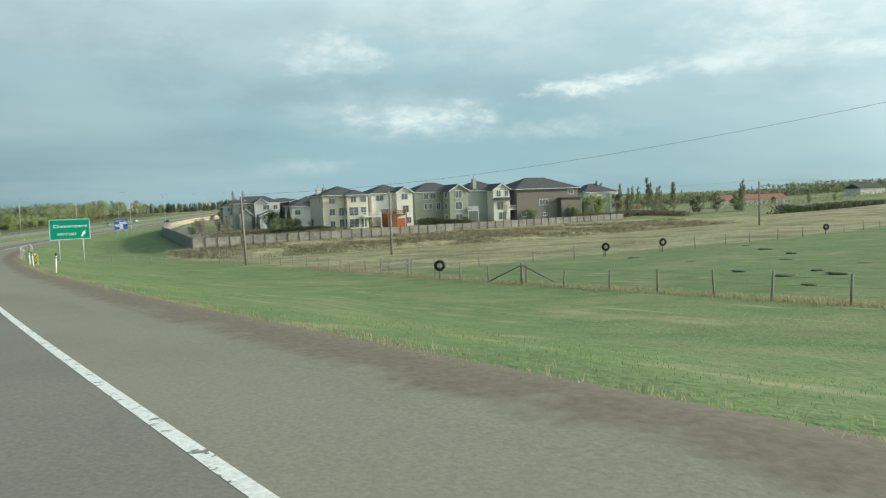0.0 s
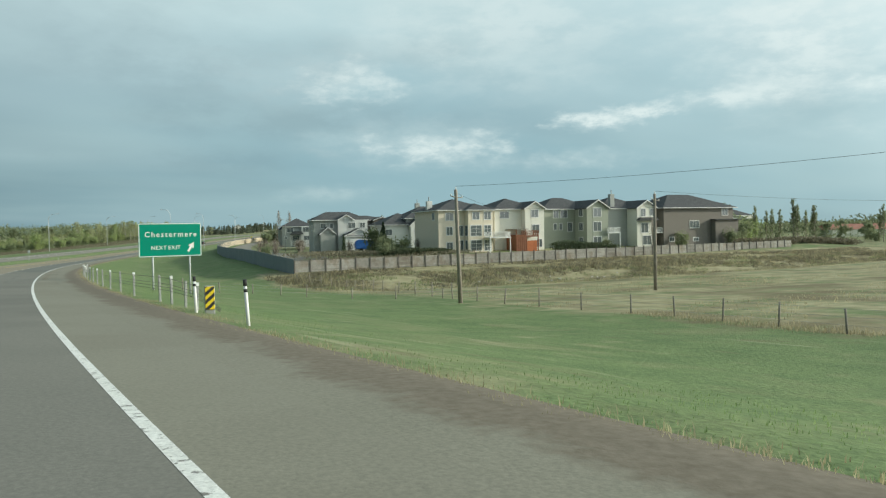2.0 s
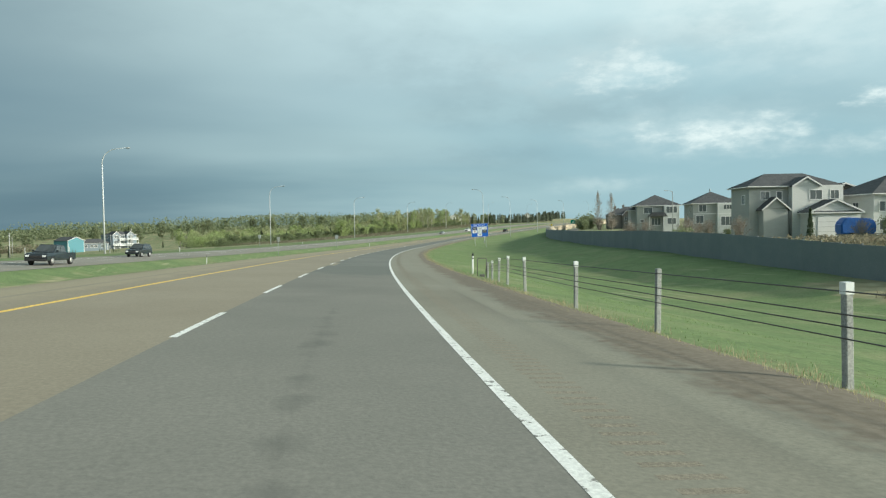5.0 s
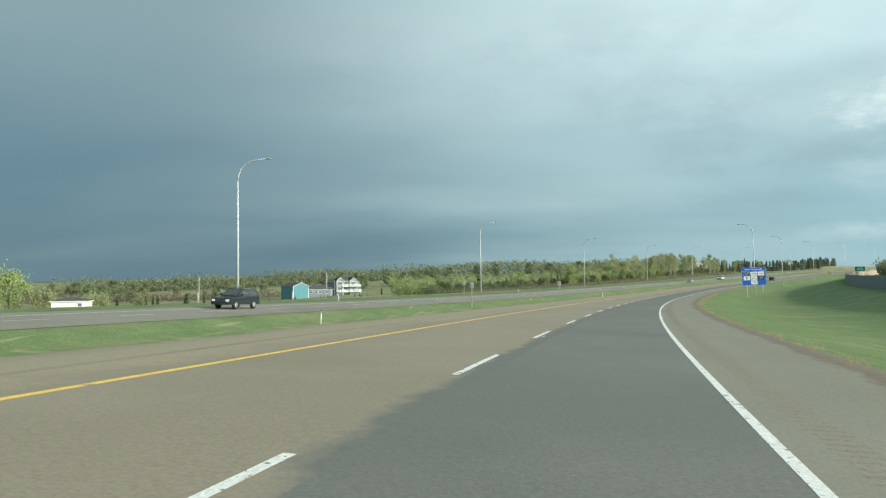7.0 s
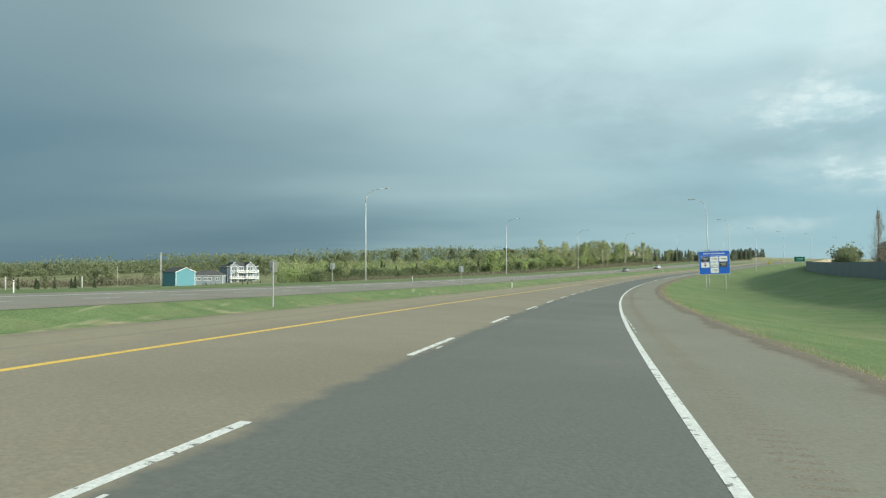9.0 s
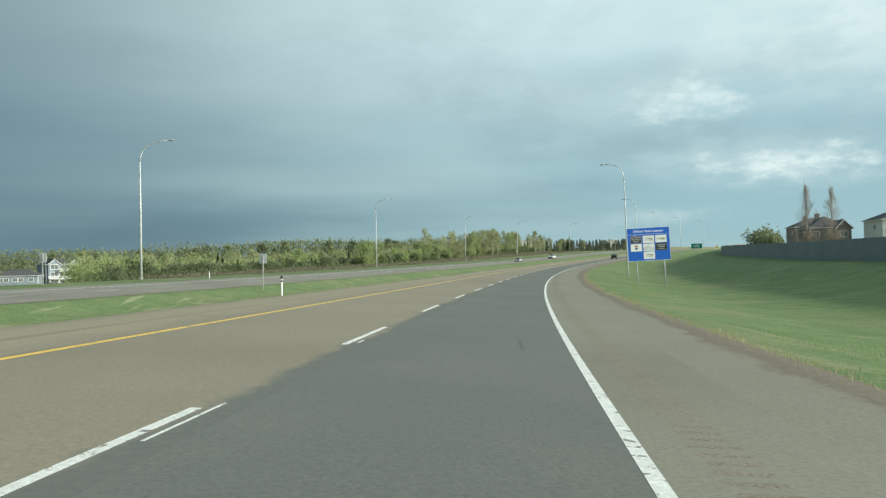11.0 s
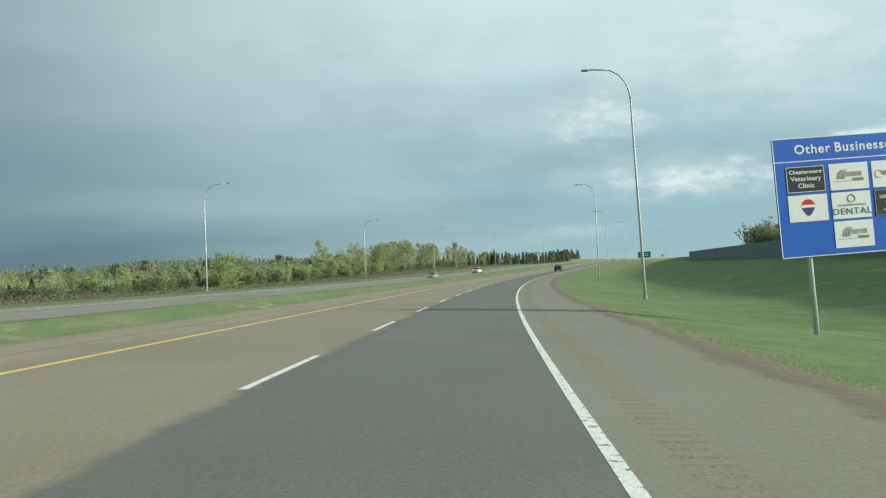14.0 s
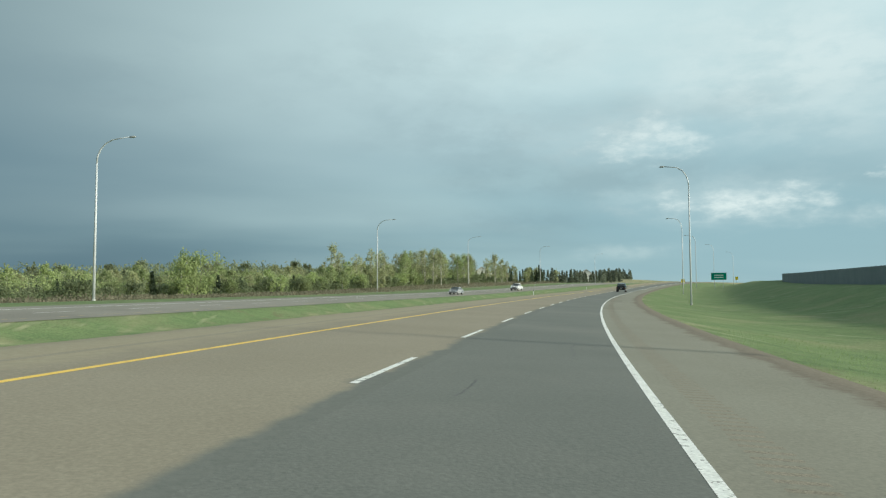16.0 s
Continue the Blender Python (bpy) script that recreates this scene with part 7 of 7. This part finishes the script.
def verge_grass():
    n = 60000
    s = -6 + 360 * rng_np.uniform(0, 1, n) ** 1.1
    lat = 3.1 + np.abs(rng_np.normal(0, 0.4, n)) + 0.2 * np.sin(s * 0.9) * np.sin(s * 0.23)
    patch = np.array([noise.noise(Vector((float(a) * 0.5, float(b) * 1.5, 5))) > -0.16 for a, b in zip(s, lat)])
    s, lat = s[patch], lat[patch]
    blades("verge_grass", "dry straw-coloured grass along the gravel edge", ground_points(s, np.maximum(lat, 3.0)), rng_np.uniform(0.04, 0.15, len(s)) * rng_np.uniform(0.6, 1.2, len(s)), 0.014, L_STRAW)
    n = 60000
    s = -6 + 400 * rng_np.uniform(0, 1, n) ** 1.2
    lat = 3.4 + rng_np.uniform(0, 1, n) ** 1.6 * 7
    blades("verge_grass", "short green spring grass on the verge", ground_points(s, lat), rng_np.uniform(0.02, 0.075, n), 0.014, L_GRASS)
    n = 15000
    s = -15 + 92 * rng_np.uniform(0, 1, n) ** 1.7
    lat = np.interp(s, [-20, 20, 35, 45, 55, 67, 78, 93, 120], [28.2, 28.6, 29.3, 29.5, 29.9, 30.3, 30.9, 30.6, 31]) + rng_np.normal(0, 0.5, n)
    blades("fence_grass", "tall dry grass along the field fence", ground_points(s, lat), rng_np.uniform(0.08, 0.3, n), 0.026, L_STRAW)
    # tussocks on the bank
    n = 8000
    s, lat = rng_np.uniform(121, 155, n), rng_np.uniform(27, 165, n)
    size = np.array([0.55 + 0.9 * noise.noise(Vector((float(a) * 0.15, float(b) * 0.08, 9))) for a, b in zip(s, lat)])
    keep = (size > 0.25) & (rng_np.uniform(0, 1, n) < 0.35 + 0.65 * np.clip((s - 126) / 10, 0, 1))
    x, y = plan(s, lat)
    keep &= y < 145.2 - (x - 44.6) * 0.087
    s, lat, size = s[keep], lat[keep], size[keep]
    per = 14
    base = np.repeat(ground_points(s, lat), per, axis=0) + rng_np.normal(size=(len(s) * per, 3)) * np.array([0.3, 0.3, 0.0])
    tall = np.repeat(np.clip(size, 0.3, 1.1), per) * rng_np.uniform(0.35, 0.95, len(s) * per)
    pick = np.repeat(rng_np.uniform(0, 1, len(s)) < 0.35, per)
    blades("bank_grass", "tall brown tussock grass on the bank below the yard fence", base[pick], tall[pick], 0.07, L_STRAW, 0.6)
    blades("bank_grass", "dull brown dead weeds on the bank below the yard fence", base[~pick], tall[~pick], 0.07, L_BRUSH, 0.6)
    n = 26000
    s, lat = rng_np.uniform(120, 148, n), rng_np.uniform(28, 165, n)
    keep = np.array([noise.noise(Vector((float(a) * 0.22, float(b) * 0.12, 31))) > 0.02 for a, b in zip(s, lat)])
    blades("bank_weeds", "green weeds among the dry grass on the bank", ground_points(s[keep], lat[keep]), rng_np.uniform(0.15, 0.5, int(keep.sum())), 0.08, L_OLIVE)
    n = 40000
    x, y = rng_np.uniform(34, 190, n), rng_np.uniform(56, 132, n)
    keep = np.array([noise.noise(Vector((float(a) * 0.05, float(b) * 0.12, 2))) > 0.0 for a, b in zip(x, y)])
    x, y = x[keep], y[keep]
    z = np.array([ground_z(a, b) for a, b in zip(x[::1], y[::1])])
    blades("field_grass", "pale dry grass in the field", np.stack([x, y, z], 1), rng_np.uniform(0.08, 0.24, len(x)), 0.045, L_STRAW)


verge_grass()


# ---- vehicles ----
def car_paint(name, c, rough=0.25):
    m = bpy.data.materials.new(name)
    m.use_nodes = True
    b = m.node_tree.nodes["Principled BSDF"]
    b.inputs["Base Color"].default_value = (*c, 1)
    b.inputs["Roughness"].default_value = rough
    b.inputs["Coat Weight"].default_value = 0.5
    return m


M_CAR_DARK, M_CAR_BLACK, M_CAR_SILVER, M_CAR_WHITE = car_paint("dark_blue_grey_paint", (0.02, 0.026, 0.03)), car_paint("black_paint", (0.014, 0.015, 0.017)), car_paint("silver_paint", (0.3, 0.31, 0.32)), car_paint("white_paint", (0.7, 0.7, 0.7))
M_RIM = surface("alloy_rim", (0.5, 0.5, 0.5), (0.6, 0.6, 0.6), 3, 0.35, 0, 0.8)
M_LIGHT = surface("headlight_lens", (0.7, 0.72, 0.72), (0.75, 0.77, 0.77), 3, 0.2, 0)
M_TAIL = surface("tail_light", (0.35, 0.01, 0.01), (0.4, 0.02, 0.02), 3, 0.3, 0)
M_PLATE = surface("plain_plate", (0.5, 0.5, 0.48), (0.55, 0.55, 0.53), 3, 0.5, 0)


def side_form(outline, half, inset, top_from):
    """A body drawn from the side (y along, z up), narrowing above top_from."""
    bm = bmesh.new()
    zmax = max(z for _, z in outline)
    def hx(z):
        return half if z <= top_from else half - inset * (z - top_from) / max(0.01, zmax - top_from)
    a = [bm.verts.new((-hx(z), y, z)) for y, z in outline]
    b = [bm.verts.new((hx(z), y, z)) for y, z in outline]
    bm.faces.new(a)
    bm.faces.new(b[::-1])
    for i in range(len(a)):
        j = (i + 1) % len(a)
        bm.faces.new((a[i], b[i], b[j], a[j]))
    bmesh.ops.recalc_face_normals(bm, faces=bm.faces)
    bmesh.ops.bevel(bm, geom=list(bm.edges), offset=0.035, segments=2, affect="EDGES")
    return bm


def vehicle(name, label, paint, kind, m):
    """Front towards +y."""
    v = thing(name, label, "car")
    if kind == "pickup":
        L, half, body = 5.9, 1.0, [(-2.95, 0.55), (-2.95, 1.12), (-1.05, 1.15), (1.35, 1.2), (2.75, 1.1), (2.95, 0.85), (2.9, 0.45), (-2.6, 0.45)]
        cab = [(-1.1, 1.12), (-0.9, 1.85), (0.55, 1.9), (1.5, 1.17)]
        wheels, wr = (-1.85, 1.85), 0.42
    elif kind == "suv":
        L, half, body = 4.8, 0.93, [(-2.35, 0.5), (-2.4, 1.1), (1.0, 1.12), (2.25, 0.98), (2.4, 0.75), (2.35, 0.42), (-2.2, 0.42)]
        cab = [(-2.35, 1.08), (-2.1, 1.72), (0.2, 1.78), (1.1, 1.1)]
        wheels, wr = (-1.4, 1.42), 0.38
    else:
        L, half, body = 4.6, 0.9, [(-2.25, 0.42), (-2.3, 0.95), (1.0, 0.95), (2.1, 0.8), (2.3, 0.6), (2.25, 0.35), (-2.1, 0.35)]
        cab = [(-1.8, 0.93), (-1.0, 1.42), (0.3, 1.46), (1.2, 0.93)]
        wheels, wr = (-1.35, 1.4), 0.33
    part("body", side_form(body, half, 0.06, body[1][1] - 0.2), paint, v)
    c = part("cabin", side_form(cab, half - 0.05, 0.2, cab[0][1]), paint, v)
    # glass just proud of the cabin
    (y0, z0), (y1, z1), (y2, z2), (y3, z3) = cab
    def quad(nm, pts):
        bm = bmesh.new()
        bm.faces.new([bm.verts.new(p) for p in pts])
        r = bmesh.ops.solidify(bm, geom=bm.faces[:], thickness=0.02)
        part(nm, bm, M_GLASS, c)
    hb, ht = half - 0.05, half - 0.25
    f = lambda a, b, t: a + (b - a) * t
    quad("windscreen", [(-hb + 0.1, f(y3, y2, 0.12) + 0.03, f(z3, z2, 0.12)), (hb - 0.1, f(y3, y2, 0.12) + 0.03, f(z3, z2, 0.12)), (ht - 0.02, f(y3, y2, 0.9) + 0.03, f(z3, z2, 0.9) + 0.02), (-ht + 0.02, f(y3, y2, 0.9) + 0.03, f(z3, z2, 0.9) + 0.02)])
    quad("rear_window", [(-hb + 0.12, f(y0, y1, 0.25) - 0.03, f(z0, z1, 0.25)), (hb - 0.12, f(y0, y1, 0.25) - 0.03, f(z0, z1, 0.25)), (ht - 0.02, f(y0, y1, 0.88) - 0.03, f(z0, z1, 0.88)), (-ht + 0.02, f(y0, y1, 0.88) - 0.03, f(z0, z1, 0.88))])
    for sx in (-1, 1):
        for a, b in ((0.08, 0.48), (0.52, 0.9)):
            xb = sx * (f(hb, ht, 0.15) + 0.012)
            xt = sx * (f(hb, ht, 0.85) + 0.012)
            zb, zt = f(z0, z1, 0.15), f(z0, z1, 0.85)
            yb0, yb1 = f(f(y0, y1, 0.15), f(y3, y2, 0.15), a), f(f(y0, y1, 0.15), f(y3, y2, 0.15), b)
            yt0, yt1 = f(f(y0, y1, 0.85), f(y3, y2, 0.85), a), f(f(y0, y1, 0.85), f(y3, y2, 0.85), b)
            quad("side_window", [(xb, yb0, zb), (xb, yb1, zb), (xt, yt1, zt), (xt, yt0, zt)])
        for y in wheels:
            w = bmesh.new()
            bmesh.ops.create_cone(w, segments=20, radius1=wr, radius2=wr, depth=0.24, cap_ends=True, matrix=Matrix.Translation((sx * (half - 0.1), y, wr)) @ Matrix.Rotation(radians(90), 4, "Y"))
            bmesh.ops.bevel(w, geom=[e for e in w.edges if len(e.link_faces) == 2 and any(len(q.verts) > 4 for q in e.link_faces)], offset=0.04, segments=2, affect="EDGES")
            wh = part("wheel", w, M_RUBBER, v)
            k = bmesh.new()
            bmesh.ops.create_cone(k, segments=16, radius1=wr * 0.62, radius2=wr * 0.5, depth=0.05, cap_ends=True, matrix=Matrix.Translation((sx * (half + 0.03), y, wr)) @ Matrix.Rotation(radians(90 * sx), 4, "Y"))
            part("rim", k, M_RIM, wh)
        zl = body[-3][1] + 0.02
        part("headlight", boxed(sx * (half - 0.42), sx * (half - 0.1), body[-3][0] - 0.09, body[-3][0] + 0.02, zl - 0.1, zl + 0.08, 0.015), M_LIGHT, v)
        part("tail_light", boxed(sx * (half - 0.26), sx * (half - 0.06), body[0][0] - 0.03, body[0][0] + 0.04, body[1][1] - 0.32, body[1][1] - 0.06, 0.015), M_TAIL, v)
        part("mirror", boxed(sx * (half + 0.02), sx * (half + 0.2), y3 - 0.45, y3 - 0.3, z3 + 0.05, z3 + 0.22, 0.02), paint, v)
    part("grille", boxed(-half + 0.5, half - 0.5, body[-3][0] - 0.03, body[-3][0] + 0.03, body[-3][1] - 0.14, body[-3][1] + 0.06, 0.01), M_BLACK, v)
    part("bumper", boxed(-half + 0.05, half - 0.05, L / 2 - 0.12, L / 2 + 0.05, 0.4, 0.62, 0.03), M_BLACK if kind == "pickup" else paint, v)
    part("rear_bumper", boxed(-half + 0.05, half - 0.05, -L / 2 - 0.05, -L / 2 + 0.12, 0.42, 0.64, 0.03), M_POST if kind == "pickup" else paint, v)
    part("plate", boxed(-0.16, 0.16, -L / 2 - 0.07, -L / 2 - 0.052, 0.72, 0.86), M_PLATE, v)
    if kind == "suv":
        for sx in (-0.6, 0.6):
            part("roof_rail", tubed([(sx, -1.9, 1.78), (sx, -0.9, 1.84), (sx, 0.1, 1.84)], 0.025, 6), M_BLACK, v)
    v.matrix_basis = m
    return v


def road_pose(s, lat, dz, towards):
    slope = math.atan(float(road_z(s + 2) - road_z(s - 2)) / 4)
    m = road_frame(s, lat, dz) @ Matrix.Rotation(slope, 4, "X") @ Matrix.Rotation(-math.atan(BANK), 4, "Y").inverted()
    return m if not towards else m @ Matrix.Rotation(math.pi, 4, "Z")


vehicle("pickup_truck", "dark grey crew-cab pickup truck on the opposite carriageway", M_CAR_DARK, "pickup", road_pose(182.5, -31.9, -0.03, True))
vehicle("suv", "dark blue-grey sport utility car on the opposite carriageway", M_CAR_DARK, "suv", road_pose(213, -35.6, 0.1, True))
vehicle("car_ahead", "dark sport utility car seen from behind on the highway", M_CAR_BLACK, "suv", road_pose(516, -1.9, 0.08, False))
vehicle("car", "silver car on the opposite carriageway", M_CAR_SILVER, "sedan", road_pose(495, -31.9, -0.03, True))
vehicle("pickup_truck", "white pickup truck on the opposite carriageway", M_CAR_WHITE, "pickup", road_pose(548, -31.9, -0.03, True))



# ---- wear on the road ----
M_TAR = surface("tar_repair", (0.08, 0.079, 0.074), (0.1, 0.098, 0.092), 2, 0.6, 0.2, 0, 30)
# a little darker than the shoulder, in place of shade inside the grooves
M_GROOVE = surface("groove_shade", (0.225, 0.199, 0.152), (0.255, 0.226, 0.175), 2, 0.95, 0.3, 0, 30)


def rumble():
    """Ground-in grooves beside the edge line: flat quads, the grooves' shade in their colour."""
    v, f = [], []
    for s in np.arange(110, 470, 0.24):
        lo, hi = 0.42 + random.uniform(-0.02, 0.02), 0.8 + random.uniform(-0.03, 0.03)
        for ss, lat in ((s, lo), (s, hi), (s + 0.1, hi), (s + 0.1, lo)):
            x, y = plan(ss, lat)
            v.append((float(x), float(y), float(road_z(ss)) - 0.004 - (lat - 0.1) * 0.04 + 0.0008))
        k = len(v)
        f.append((k - 4, k - 3, k - 2, k - 1))
    tagged(mesh_object("rumble_grooves", v, f, M_GROOVE), "row of shallow shoulder grooves drawn flat, their shade painted", "road marking", kind="stuff")


def crack(s0, lat0, s1, lat1, width, wander):
    """A filled crack that wanders over the lane."""
    n = max(6, int(abs(s1 - s0) * 6 + abs(lat1 - lat0) * 10))
    v, f = [], []
    off = 0.0
    for k in range(n + 1):
        t = k / n
        off = off * 0.8 + random.gauss(0, wander)
        s, lat = s0 + (s1 - s0) * t, lat0 + (lat1 - lat0) * t
        if abs(s1 - s0) > abs(lat1 - lat0):
            pts = ((s, lat + off - width * random.uniform(0.2, 0.7)), (s, lat + off + width * random.uniform(0.2, 0.7)))
        else:
            pts = ((s + off - width * random.uniform(0.2, 0.7), lat), (s + off + width * random.uniform(0.2, 0.7), lat))
        for a, b in pts:
            x, y = plan(a, b)
            v.append((float(x), float(y), float(road_z(a)) - b * BANK + 0.0022))
        if k:
            i = len(v)
            f.append((i - 4, i - 3, i - 1, i - 2))
    return mesh_object("road_crack", v, f, M_TAR)


def wear():
    r = random.Random(21)
    for s, lat, length in ((343.6, -0.82, 1.2), (345.4, -0.78, 1.6), (347.7, -0.68, 1.8), (350.0, -0.64, 1.6), (351.2, -1.0, 2.2), (354.4, -1.06, 1.4), (356.8, -1.1, 1.8), (366, -2.3, 1.6), (287.5, -0.68, 1.9), (289.9, -0.62, 1.1), (296.6, -0.9, 1.3), (298.4, -0.86, 1.4), (300.6, -0.8, 0.9), (303.0, -0.8, 0.9), (258, -0.8, 2), (236, -1.5, 2.2), (372, -1.0, 3), (384, -1.9, 2), (396, -0.8, 3), (412, -1.4, 3)):
        tagged(crack(s, lat, s + length, lat + r.uniform(-0.12, 0.12), r.uniform(0.03, 0.05), 0.02), "dark tar-filled crack along the right lane", "road crack", "road cracks", "structure")
    for s, lat, w in ((128.5, -3.6, 3.3), (138, -1.6, 1.4), (157, -2.2, 2.0), (357.5, -3.0, 0.8), (297.0, -1.35, 0.5), (309, -3.3, 1.4), (371, -2.2, 1.2), (345, -1.2, 0.9), (282, -3.4, 2.8), (231, -3.2, 2.2), (176, -3.4, 3.2), (399, -3.3, 2.6), (356, 0.3, 0.7)):
        tagged(crack(s, lat, s + r.uniform(-0.15, 0.15), lat + w, r.uniform(0.015, 0.03), 0.02), "thin dark crack across the lane", "road crack", "road cracks", "structure")


rumble()
wear()


def bank_litter():
    """Pale stones and scraps strewn along the foot of the bank."""
    bm = bmesh.new()
    for k in range(170):
        s, lat = random.gauss(131.5, 2.6), random.choice((random.uniform(54, 90), random.gauss(62, 5), random.gauss(76, 6)))
        q = on_ground(s, lat)
        r = random.uniform(0.06, 0.2)
        bmesh.ops.create_icosphere(bm, subdivisions=1, radius=r, matrix=Matrix.Translation(q + Vector((0, 0, r * 0.5))) @ Matrix.Rotation(random.uniform(0, 3), 4, "Z") @ Matrix.Diagonal((1.5, 0.9, 0.7, 1)))
    tagged(part("bank_stones", bm, M_STONE), "pale stones strewn along the foot of the bank", "stones", kind="stuff")


M_STONE = surface("pale_field_stone", (0.4, 0.39, 0.35), (0.6, 0.58, 0.53), 2, 0.9, 0.3, 0, 10)
bank_litter()


def tarp_trailer():
    t = thing("covered_trailer", "small trailer under a bright blue tarp beside the garage", "trailer")
    blue = surface("blue_tarp", (0.03, 0.12, 0.42), (0.05, 0.17, 0.5), 2, 0.5, 0.5, 0, 3, None, 1, 0.2, 0.4, 0.08)
    bm = bmesh.new()
    prism(bm, [(-1.6, 0.5), (1.6, 0.5), (1.65, 1.5), (1.2, 2.0), (-1.1, 2.15), (-1.65, 1.55)], -0.9, 0.9)
    bmesh.ops.bevel(bm, geom=list(bm.edges), offset=0.12, segments=2, affect="EDGES")
    part("tarp", bm, blue, t, "creased blue tarp")
    for sx in (-0.6, 0.6):
        for sy in (-0.8, 0.8):
            part("wheel", tubed([(sx, sy - 0.1, 0.32), (sx, sy + 0.1, 0.32)], 0.32, 12), M_RUBBER, t)
    part("drawbar", boxed(1.6, 2.7, -0.05, 0.05, 0.45, 0.55), M_POST, t)
    part("chassis", boxed(-1.6, 1.6, -0.75, 0.75, 0.34, 0.49), M_POST, t)
    t.matrix_basis = Matrix.Translation((81.6, 191.0, ground_z(81.6, 191.0))) @ Matrix.Rotation(radians(-22), 4, "Z") @ Matrix.Scale(1.3, 4)


tarp_trailer()


def earth_mound():
    """A low hump of soil and grass in the pasture, coloured dark for its shade."""
    bm = bmesh.new()
    bmesh.ops.create_icosphere(bm, subdivisions=3, radius=1.0)
    for v in bm.verts:
        k = 1 + 0.3 * noise.noise(v.co * 2.0)
        v.co = Vector((v.co.x * 0.9 * k, v.co.y * 0.6 * k, v.co.z * 0.14 * k))
    for f in bm.faces:
        f.smooth = True
    m = thing("earth_mound", "low earth mound in the green pasture, darkened for its shade", "mound", "mounds in the pasture")
    part("soil", bm, M_SOIL_SHADED, m)
    return m


# soil and grass, darkened to stand for the shadow beside each mound
M_SOIL_SHADED = surface("dark_soil", (0.085, 0.098, 0.058), (0.125, 0.145, 0.08), 1.5, 0.95, 0.6, 0, 9, None, 1, 0.3)
mound = earth_mound()
for k, (x, y) in enumerate(((50.1, 35.8), (42.3, 26.8), (53.9, 44.7), (52.7, 29.2), (71.7, 44.0), (44.3, 22.7), (42.2, 20.5), (40.0, 22.4), (35.4, 18.7), (50.3, 22.5), (60.5, 33.0), (66.0, 38.5))):
    place = Matrix.Translation((x, y, ground_z(x, y) + 0.02)) @ Matrix.Rotation(k * 1.3, 4, "Z") @ Matrix.Scale(0.7 + 0.13 * (k % 4), 4)
    if k == 0:
        mound.matrix_basis = place
    else:
        copy_thing(mound, place)
